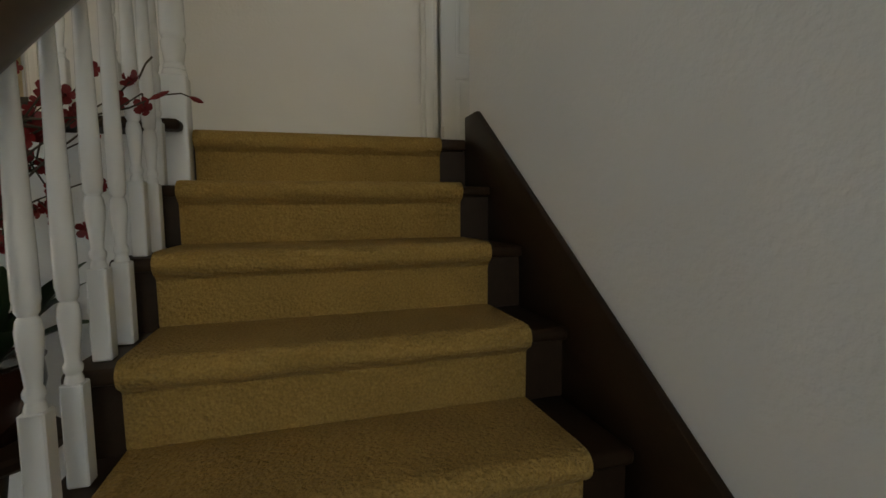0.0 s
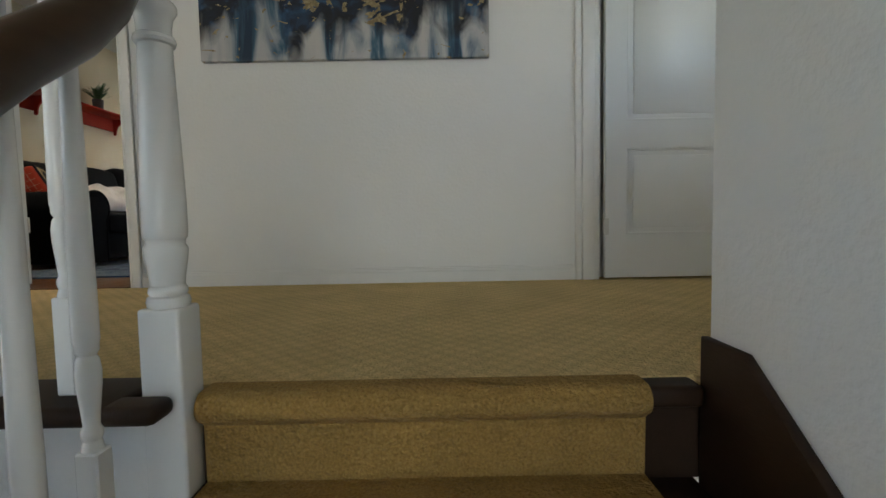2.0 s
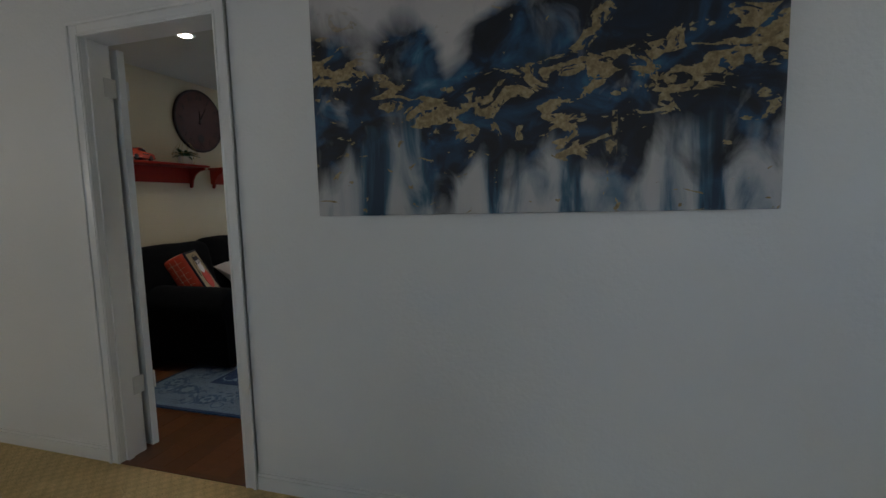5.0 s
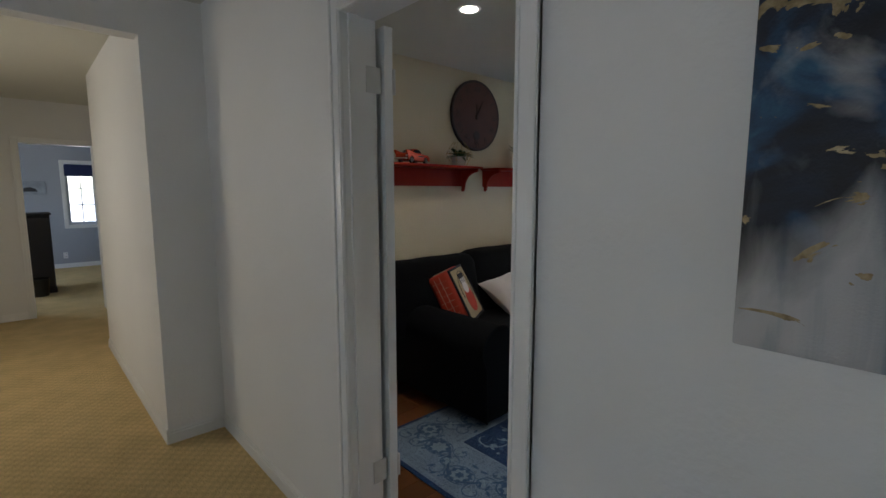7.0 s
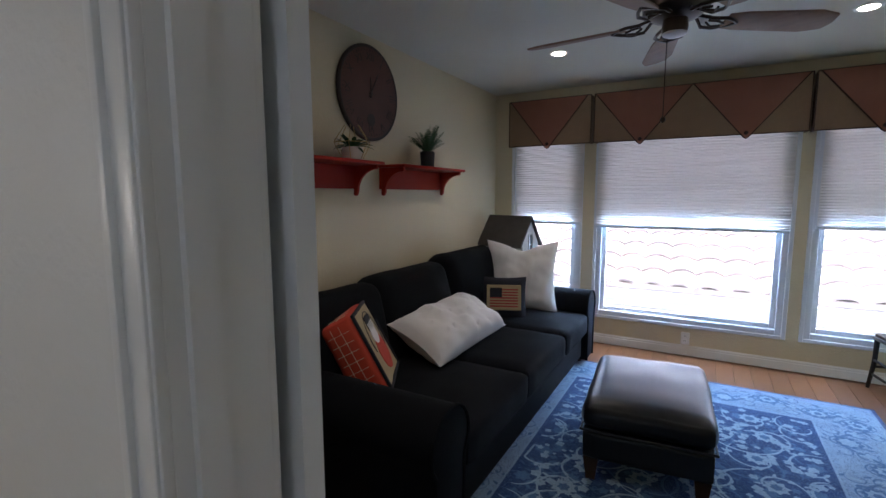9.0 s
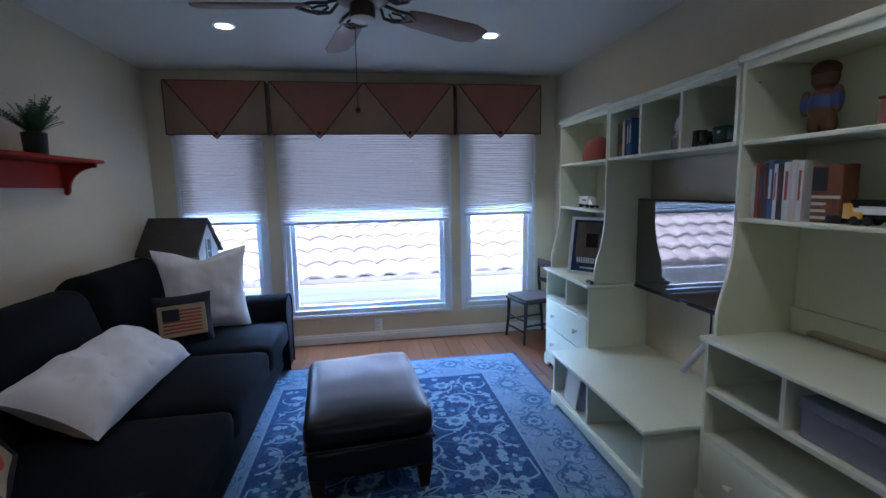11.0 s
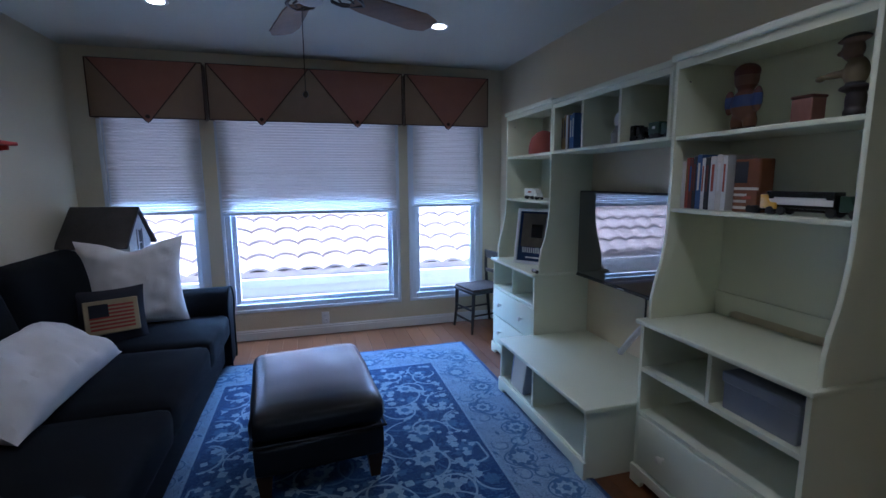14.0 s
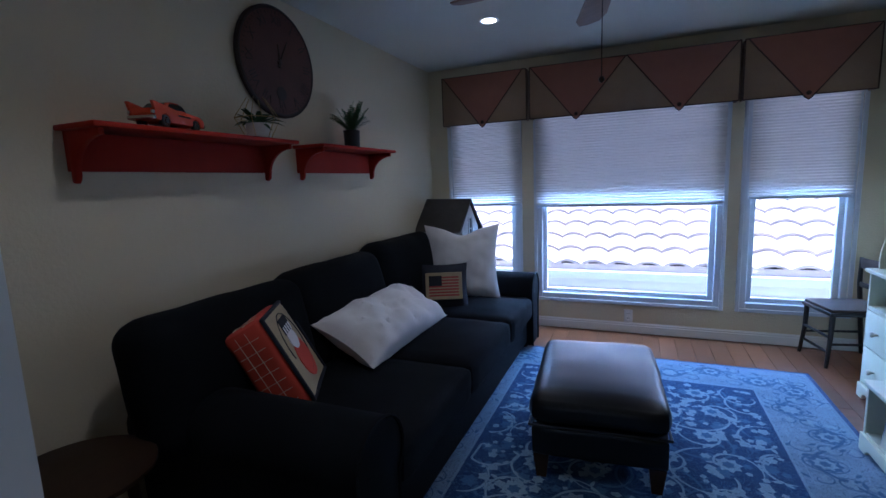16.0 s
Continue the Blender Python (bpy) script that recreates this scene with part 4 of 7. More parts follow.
for k in range(5):
    a = radians(30 + 72 * k)
    rot = Matrix.Rotation(a, 4, "Z")
    blade = prism([(0.20, -0.045), (0.26, -0.058), (0.55, -0.072), (0.63, -0.050), (0.645, 0.0), (0.63, 0.050), (0.55, 0.072), (0.26, 0.058), (0.20, 0.045)], "z", -0.004, 0.004, bevel=0.002)
    bmesh.ops.rotate(blade, verts=blade.verts, matrix=Matrix.Rotation(radians(-13), 3, "X"))
    bmesh.ops.translate(blade, verts=blade.verts, vec=(0, 0, -0.318))
    bmesh.ops.transform(blade, verts=blade.verts, matrix=rot)
    part("blade", blade, M_BLADE, fan, "weathered wooden fan blade")
    arm = bmesh.new()
    for s in (-1, 1):
        tube([(0.09, 0.012 * s, -0.30), (0.13, 0.05 * s, -0.325), (0.18, 0.055 * s, -0.327), (0.22, 0.03 * s, -0.325), (0.25, 0.0, -0.324)], 0.007, 6, arm)
        tube([(0.13, 0.01 * s, -0.32), (0.16, 0.03 * s, -0.33), (0.19, 0.012 * s, -0.332)], 0.005, 6, arm)
    bmesh.ops.transform(arm, verts=arm.verts, matrix=rot)
    part("blade_iron", arm, M_BRONZE, fan, "scrolled bronze blade holder")
part("pull_chain", tube([(-0.03, 0.05, -0.35), (-0.032, 0.055, -0.45), (-0.032, 0.055, -0.69)], 0.0018, 6), M_BRONZE, fan)
part("pull_knob", lathe([(0.002, -0.012), (0.010, -0.006), (0.012, 0.002), (0.008, 0.010), (0.003, 0.014)], 12, (-0.032, 0.055, -0.70)), M_BRONZE, fan)

# ---- sofa and cushions ----
M_SOFA = shade("charcoal_microfibre", (0.0032, 0.0042, 0.0062), 0.9, var=0.25, scale=5, grain=0.35, grain_scale=250, bump=0.35, bump_scale=220, spec=0.15)
M_LEATHER = shade("black_leather", (0.004, 0.0045, 0.006), 0.33, var=0.3, scale=6, bump=0.10, bump_scale=160, spec=0.35)
M_WHITE_CLOTH = shade("white_cotton", (0.68, 0.66, 0.66), 0.9, var=0.06, scale=6, bump=0.3, bump_scale=200, sheen=0.2)
M_RED_CLOTH = shade("red_checked_cloth", (0.48, 0.05, 0.025), 0.85, var=0.15, scale=10, bump=0.3, bump_scale=250)
M_NAVY_CLOTH = shade("navy_cloth", (0.012, 0.013, 0.022), 0.9, var=0.2, scale=10, bump=0.3, bump_scale=250)
M_KHAKI = shade("khaki_cloth", (0.36, 0.29, 0.17), 0.9, var=0.12, scale=20, grain=0.2, grain_scale=300)
M_CREAM = shade("cream_cloth", (0.55, 0.47, 0.33), 0.9, var=0.1, scale=20)
M_FLAGRED = shade("faded_red_cloth", (0.30, 0.05, 0.04), 0.9, var=0.15, scale=20)


def cushion(w, h, t, n=16, pinch=0.10, fold=0.012, seed=0, power=2.6, chop=0.0):
    """A stuffed cushion about the origin: w along x, h along y, thickest t along z, with drawn-in sides and creases."""
    bm = bmesh.new()
    r = random.Random(seed)
    off = Vector((r.random() * 9, r.random() * 9, r.random() * 9))
    sheets = []
    for s in (1, -1):
        grid = []
        for i in range(n + 1):
            row = []
            for j in range(n + 1):
                u, v = 2 * i / n - 1, 2 * j / n - 1
                x = u * w / 2 * (1 - pinch * (1 - v * v) * abs(u) ** 3 * 0.9)
                y = v * h / 2 * (1 - pinch * (1 - u * u) * abs(v) ** 3 * 0.9)
                y -= chop * math.exp(-(u / 0.38) ** 2) * max(v, 0.0) ** 2
                z = s * t / 2 * ((1 - abs(u) ** power) * (1 - abs(v) ** power)) ** 0.55
                z += fold * noise.noise(Vector((x * 7, y * 7, s)) + off) * (1 - max(abs(u), abs(v)) ** 4)
                z += 0.4 * fold * noise.noise(Vector((x * 24 + y * 9, y * 15, 2 * s)) + off) * (1 - max(abs(u), abs(v)) ** 8)
                row.append(bm.verts.new((x, y, z)))
            grid.append(row)
        sheets.append(grid)
        for i in range(n):
            for j in range(n):
                q = (grid[i][j], grid[i + 1][j], grid[i + 1][j + 1], grid[i][j + 1])
                bm.faces.new(q if s > 0 else q[::-1])
    bmesh.ops.remove_doubles(bm, verts=bm.verts, dist=0.002)
    return bm


def block_cushion(x0, x1, y0, y1, z0, z1, crown=0.02, r=0.045, seed=0, n=14):
    """A boxed cushion with rounded edges and a slightly crowned, creased top."""
    bm = B(x0, x1, y0, y1, z0, z1)
    bmesh.ops.subdivide_edges(bm, edges=bm.edges, cuts=n, use_grid_fill=True)
    c = Vector(((x0 + x1) / 2, (y0 + y1) / 2, (z0 + z1) / 2))
    hx, hy, hz = (x1 - x0) / 2, (y1 - y0) / 2, (z1 - z0) / 2
    for v in bm.verts:
        p = v.co - c
        q = Vector((max(-hx + r, min(hx - r, p.x)), max(-hy + r, min(hy - r, p.y)), max(-hz + r, min(hz - r, p.z))))
        d = p - q
        if d.length > 1e-6:
            p = q + d.normalized() * r
        f = (1 - (p.x / hx) ** 2) * (1 - (p.y / hy) ** 2)
        if p.z > 0:
            p.z += crown * max(f, 0)
        p += Vector((1, 1, 1)) * 0.006 * noise.noise((p + c) * 6 + Vector((seed, 0, 0)))
        v.co = c + p
    return bm


def turned(bm, m):
    bmesh.ops.transform(bm, verts=bm.verts, matrix=m)
    return bm


sofa = thing("sofa", "long charcoal three-seat sofa with rolled arms and loose back cushions", "sofa", (-3.2, 5.9, 0))
wpart("base", block_cushion(-3.66, -2.66, 4.72, 7.20, 0.06, 0.30, 0, 0.03), M_SOFA, sofa)
wpart("back_frame", block_cushion(-3.72, -3.44, 4.56, 7.30, 0.10, 0.83, 0.0, 0.07), M_SOFA, sofa)
for y0, y1, s in ((4.50, 4.80, -1), (7.02, 7.32, 1)):
    c = (y0 + y1) / 2
    arc = [(c + 0.15 * math.cos(radians(a)), 0.495 + 0.145 * math.sin(radians(a))) for a in range(-25, 206, 15)]
    outline = [(c + 0.105, 0.05), (c + 0.115, 0.40)] + arc + [(c - 0.115, 0.40), (c - 0.105, 0.05)]
    arm = prism(outline, "x", -3.68, -2.615, bevel=0.012)
    a = wpart("arm", arm, M_SOFA, sofa)
    wpart("arm_piping", tube([(-2.613, y, z) for y, z in outline], 0.007, 6), M_SOFA, a)
for i, (y0, y1) in enumerate(((4.79, 5.55), (5.55, 6.35), (6.35, 7.03))):
    wpart("seat_cushion", block_cushion(-3.42, -2.60, y0 + 0.004, y1 - 0.004, 0.29, 0.475, 0.018, 0.05, i), M_SOFA, sofa)
for i, (y0, y1, top, lean) in enumerate(((4.43, 5.33, 0.95, 12), (5.25, 6.12, 0.975, 14), (6.08, 6.98, 1.01, 12))):
    b = block_cushion((y0 - y1) / 2, (y1 - y0) / 2, -0.28, 0.28, -0.12, 0.12, 0.05, 0.105, i, 18)
    m = Matrix.Translation((-3.50, (y0 + y1) / 2, top - 0.28)) @ Matrix.Rotation(radians(-lean), 4, "Y") @ Matrix.Rotation(radians(90), 4, "Y") @ Matrix.Rotation(radians(90), 4, "Z")
    wpart("back_cushion", turned(b, m), M_SOFA, sofa)
for x in (-2.70, -3.62):
    for y in (4.68, 7.14):
        wpart("foot", lathe([(0.022, 0), (0.03, 0.06)], 12, (x, y, 0.001)), M_DARK_WOOD, sofa)


def upright(loc, turn, lean):
    """Pose of a cushion leaning back: its face looks along +x turned by turn about the vertical."""
    return Matrix.Translation(loc) @ Matrix.Rotation(radians(turn), 4, "Z") @ Matrix.Rotation(radians(-lean), 4, "Y") @ Matrix.Rotation(radians(90), 4, "Y") @ Matrix.Rotation(radians(90), 4, "Z")


def cloth_thing(name, label, m, bm, material):
    ob = new(name)
    ob.matrix_world = m
    tagged(ob, label, "pillow", "throw pillows on the sofa")
    part("cover", bm, material, ob)
    return ob


# red pillow with a quilted snowman-like patch
red = cloth_thing("throw_pillow", "red checked boxed pillow with a khaki patchwork panel", upright((-3.31, 4.99, 0.665), 30, 27), block_cushion(-0.20, 0.20, -0.215, 0.215, -0.11, 0.055, 0.01, 0.03), M_RED_CLOTH)
part("panel", block_cushion(-0.175, 0.175, -0.20, 0.20, 0.056, 0.070, 0.004, 0.006), M_KHAKI, red, "khaki appliqué panel")
for a in ((-0.185, 0.185, -0.21, -0.192), (-0.185, 0.185, 0.192, 0.21), (-0.185, -0.168, -0.2, 0.2), (0.168, 0.185, -0.2, 0.2)):
    part("edging", B(a[0], a[1], a[2], a[3], 0.058, 0.076, 0.006, 2), M_NAVY_CLOTH, red)
for i in range(-3, 4):
    for s in (-1, 1):
        part("stitching", B(min(s * 0.199, s * 0.2032), max(s * 0.199, s * 0.2032), 0.05 * i - 0.0008, 0.05 * i + 0.0008, -0.085, 0.028), M_CREAM, red, smooth=False)
        part("stitching", B(0.048 * i - 0.0008, 0.048 * i + 0.0008, min(s * 0.214, s * 0.2182), max(s * 0.214, s * 0.2182), -0.085, 0.028), M_CREAM, red, smooth=False)
for z in (-0.055, -0.012):
    part("stitching", B(-0.18, 0.18, 0.214, 0.2182, z - 0.0008, z + 0.0008), M_CREAM, red, smooth=False)
    part("stitching", B(0.199, 0.2032, -0.19, 0.19, z - 0.0008, z + 0.0008), M_CREAM, red, smooth=False)
    part("stitching", B(-0.2032, -0.199, -0.19, 0.19, z - 0.0008, z + 0.0008), M_CREAM, red, smooth=False)



def disc(cx, cy, rx, ry, z0, z1, n=18):
    return prism([(cx + rx * math.cos(2 * math.pi * i / n), cy + ry * math.sin(2 * math.pi * i / n)) for i in range(n)], "z", z0, z1)


part("patch", disc(0.01, -0.06, 0.085, 0.10, 0.072, 0.076), M_RED_CLOTH, red, "red round patch")
part("patch", disc(0.0, 0.04, 0.055, 0.05, 0.0725, 0.077), M_WHITE_CLOTH, red, "white round patch")
part("patch", B(-0.055, 0.055, 0.075, 0.150, 0.073, 0.078), M_NAVY_CLOTH, red, "dark hat-shaped patch")
for i in range(4):
    part("patch", B(-0.055 + 0.03 * i, -0.04 + 0.03 * i, 0.075, 0.112, 0.0785, 0.0795), M_WHITE_CLOTH, red)
ring = [(0.115 * math.cos(radians(a)), 0.02 + 0.15 * math.sin(radians(a)), 0.074) for a in range(-90, 200, 12)]
part("edging", tube(ring, 0.0025, 5), M_NAVY_CLOTH, red)

m = Matrix.Translation((-3.20, 5.75, 0.61)) @ Matrix.Rotation(radians(90), 4, "Z") @ Matrix.Rotation(radians(28), 4, "X")
cloth_thing("throw_pillow", "long white cotton lumbar pillow lying across the seat", m, cushion(0.96, 0.41, 0.24, 34, 0.09, 0.040, 11, 3.4), M_WHITE_CLOTH)
cloth_thing("throw_pillow", "square white cotton pillow leaning in the sofa corner", upright((-3.15, 6.90, 0.76), -74, 14), cushion(0.62, 0.62, 0.19, 26, 0.14, 0.032, 5, 2.6, 0.055), M_WHITE_CLOTH)
flag = cloth_thing("throw_pillow", "small navy pillow with a stitched faded flag", upright((-3.18, 6.57, 0.625), -66, 18), cushion(0.37, 0.36, 0.13, 16, 0.08, 0.01, 7), M_NAVY_CLOTH)
part("flag_patch", B(-0.135, 0.135, -0.10, 0.10, 0.048, 0.080, 0.004, 1), M_KHAKI, flag, "khaki flag patch")
for i in range(7):
    part("stripe", B(-0.11, 0.11, -0.076 + 0.022 * i, -0.076 + 0.022 * i + 0.012, 0.0795, 0.0812), M_FLAGRED, flag, smooth=False)
part("canton", B(-0.11, -0.015, 0.0, 0.076, 0.0796, 0.0822), M_NAVY_CLOTH, flag, smooth=False)

# ---- ottoman ----
ott = thing("ottoman", "black leather ottoman with a padded top and tapered legs", "ottoman", (-2.02, 5.86, 0), 4.5)
part("top_cushion", block_cushion(-0.305, 0.305, -0.43, 0.43, 0.285, 0.42, 0.02, 0.055), M_LEATHER, ott)
part("piping", tube([(-0.30, -0.425, 0.285), (0.30, -0.425, 0.285), (0.30, 0.425, 0.285), (-0.30, 0.425, 0.285), (-0.30, -0.425, 0.285)], 0.007, 6), M_LEATHER, ott)
part("base", block_cushion(-0.295, 0.295, -0.42, 0.42, 0.13, 0.28, 0, 0.02), M_LEATHER, ott)
for sx in (-1, 1):
    for sy in (-1, 1):
        bm = bmesh.new()
        for z, w in ((0.011, 0.022), (0.135, 0.036)):
            for a, b in ((-1, -1), (1, -1), (1, 1), (-1, 1)):
                bm.verts.new((sx * 0.25 + a * w, sy * 0.375 + b * w, z))
        bm.verts.ensure_lookup_table()
        v = bm.verts
        for f in ((0, 1, 2, 3), (4, 5, 6, 7), (0, 1, 5, 4), (1, 2, 6, 5), (2, 3, 7, 6), (3, 0, 4, 7)):
            bm.faces.new([v[i] for i in f])
        bmesh.ops.recalc_face_normals(bm, faces=bm.faces)
        part("leg", bm, M_DARK_WOOD, ott)

# ---- wall of the sofa: shelves, clock, plants, model car ----
M_RED_SHELF = shade("red_painted_wood", (0.30, 0.020, 0.007), 0.5, spec=0.12, var=0.15, scale=5, bump=0.08, bump_scale=30)
M_CLOCK = shade("rust_red_clock_face", (0.08, 0.024, 0.016), 0.55, var=0.45, scale=7, grain=0.2, grain_scale=80)
M_CLOCK_DARK = shade("dark_clock_print", (0.03, 0.015, 0.012), 0.6, var=0.2)


def wall_shelf(y0, y1, label):
    s = thing("wall_shelf", label, "shelf", (LEFT, (y0 + y1) / 2, 1.45), group="red shelves over the sofa")
    wpart("board", B(LEFT + 0.001, LEFT + 0.235, y0 - 0.02, y1 + 0.02, 1.640, 1.660, 0.006, 2), M_RED_SHELF, s)
    wpart("back_board", B(LEFT + 0.001, LEFT + 0.018, y0 + 0.01, y1 - 0.01, 1.495, 1.640), M_RED_SHELF, s)
    for y in (y0 + 0.02, y1 - 0.02):
        prof = [(LEFT + 0.018, 1.640), (LEFT + 0.205, 1.640), (LEFT + 0.205, 1.615)]
        prof += [(LEFT + 0.205 - 0.155 * math.sin(radians(a)), 1.615 - 0.135 * (1 - math.cos(radians(a)))) for a in range(10, 91, 10)]
        prof += [(LEFT + 0.045, 1.462), (LEFT + 0.032, 1.450), (LEFT + 0.018, 1.455)]
        wpart("bracket", prism(prof, "y", y - 0.010, y + 0.010, bevel=0.002), M_RED_SHELF, s)


wall_shelf(4.48, 5.485, "red painted wooden wall shelf with curved brackets")
wall_shelf(5.735, 6.585, "shorter red painted wall shelf with curved brackets")

clock = thing("wall_clock", "large round rust-red wall clock with dark numerals", "clock", (LEFT, 5.63, 2.115))
CLK = Matrix.Rotation(radians(90), 4, "Y")
part("case", turned(lathe([(0.295, 0.002), (0.305, 0.008), (0.305, 0.028), (0.295, 0.034), (0.285, 0.030)], 48), CLK), M_CLOCK_DARK, clock)
part("face", turned(lathe([(0.284, 0.020), (0.284, 0.032)], 48), CLK), M_CLOCK, clock)
NUM = ("XII", "I", "II", "III", "IIII", "V", "VI", "VII", "VIII", "IX", "X", "XI")
for i, txt in enumerate(NUM):
    c = bpy.data.curves.new("numeral", "FONT")
    c.body, c.size, c.align_x, c.align_y, c.extrude = txt, 0.068, "CENTER", "CENTER", 0.001
    tmp = bpy.data.objects.new("numeral_text", c)
    me = bpy.data.meshes.new_from_object(tmp)
    me.materials.append(M_CLOCK_DARK)
    bpy.data.objects.remove(tmp)
    a = radians(90 - 30 * i)
    ob = new("numeral", me)
    ob.parent = clock
    ob.matrix_local = Matrix.Translation((0.0335, 0.225 * math.cos(a), 0.225 * math.sin(a))) @ Matrix.Rotation(radians(90), 4, "Z") @ Matrix.Rotation(radians(90), 4, "X") @ Matrix.Rotation(a - radians(90), 4, "Z")
for ang, ln in ((92, 0.10), (60, 0.15)):
    a = radians(ang)
    part("hand", tube([(0.036, -0.03 * math.cos(a), -0.03 * math.sin(a)), (0.036, ln * math.cos(a), ln * math.sin(a))], [0.006, 0.003], 6), M_CLOCK_DARK, clock)
part("hub", turned(lathe([(0.014, 0.032), (0.014, 0.040), (0.006, 0.043)], 14), CLK), M_CLOCK_DARK, clock)
part("small_dial", turned(turned(lathe([(0.04, 0.030), (0.04, 0.0335)], 20), CLK), Matrix.Translation((0, 0, -0.17))), M_CLOCK_DARK, clock)
for a in range(0, 360, 6):
    t = radians(a)
    part("minute_mark", B(0.0318, 0.0335, -0.0015, 0.0015, 0.262, 0.276) if a % 30 else B(0.0318, 0.0335, -0.004, 0.004, 0.258, 0.278), M_CLOCK_DARK, clock, smooth=False).matrix_local = Matrix.Rotation(t, 4, "X")

M_POT_BLACK = shade("matt_black_pot", (0.02, 0.02, 0.02), 0.6, var=0.2)
M_POT_WHITE = shade("white_ceramic_pot", (0.55, 0.52, 0.48), 0.4, var=0.08)
M_FERN = shade("fern_green", (0.035, 0.09, 0.025), 0.5, var=0.35, scale=25, trans=0.2)
M_GOLD_WIRE = shade("gold_wire", (0.5, 0.36, 0.14), 0.3, metal=1.0)
rnd = random.Random(12)
fern = thing("potted_fern", "small green fern in a black pot on the red shelf", "plant", (-3.64, 6.16, 1.66))
part("pot", lathe([(0.046, 0), (0.050, 0.004), (0.055, 0.115), (0.050, 0.115), (0.046, 0.10), (0, 0.098)], 20), M_POT_BLACK, fern)
for i in range(40):
    a, el = rnd.uniform(0, 6.28), rnd.uniform(0.85, 1.5)
    d = Vector((math.cos(a) * math.cos(el), math.sin(a) * math.cos(el), math.sin(el)))
    ln = rnd.uniform(0.16, 0.30)
    fr = bmesh.new()
    side = d.cross(Vector((0, 0, 1))).normalized()
    for k in range(2, 12):
        s = k / 12
        c = Vector((0, 0, 0.09)) + d * ln * s + Vector((0, 0, -0.07 * s * s))
        w = 0.034 * math.sin(math.pi * (0.15 + 0.8 * s))
        for sg in (-1, 1):
            tip = c + side * sg * w + d * 0.012
            fr.faces.new([fr.verts.new(c), fr.verts.new(c + d * 0.010), fr.verts.new(tip)])
    tube([Vector((0, 0, 0.085)), Vector((0, 0, 0.09)) + d * ln * 0.5 + Vector((0, 0, -0.025)), Vector((0, 0, 0.09)) + d * ln + Vector((0, 0, -0.07))], 0.0012, 4, fr)
    part("frond", fr, M_FERN, fern)
terr = thing("potted_plant", "trailing green plant in a white pot with a gold wire cage", "plant", (-3.63, 5.30, 1.66))
part("pot", lathe([(0.05, 0), (0.058, 0.01), (0.062, 0.05), (0.058, 0.075), (0.05, 0.075), (0.0, 0.065)], 20), M_POT_WHITE, terr)
for i in range(34):
    a, el = rnd.uniform(0, 6.28), rnd.uniform(0.1, 1.3)
    part("leaf", leaf_bm((0.02 * math.cos(a), 0.02 * math.sin(a), 0.07), (math.cos(a) * math.cos(el), math.sin(a) * math.cos(el), math.sin(el)), rnd.uniform(0.08, 0.15), 0.014, 0.05, 5), M_FERN, terr)
hexa = [(0.112 * math.cos(radians(60 * i)), 0.112 * math.sin(radians(60 * i))) for i in range(7)]
part("wire_cage", tube([(x, y, 0.10) for x, y in hexa], 0.0022, 5), M_GOLD_WIRE, terr)
for x, y in hexa[:6]:
    part("wire", tube([(x * 0.55, y * 0.55, 0.004), (x, y, 0.10), (x * 0.4, y * 0.4, 0.20)], 0.002, 5), M_GOLD_WIRE, terr)

M_CAR = shade("orange_red_enamel", (0.50, 0.06, 0.02), 0.22, var=0.08)
M_TYRE = shade("black_rubber", (0.015, 0.015, 0.015), 0.7)
M_CHROME = shade("chrome", (0.6, 0.6, 0.6), 0.15, metal=1.0)
M_DARK_GLASS = shade("dark_car_glass", (0.02, 0.02, 0.025), 0.1)


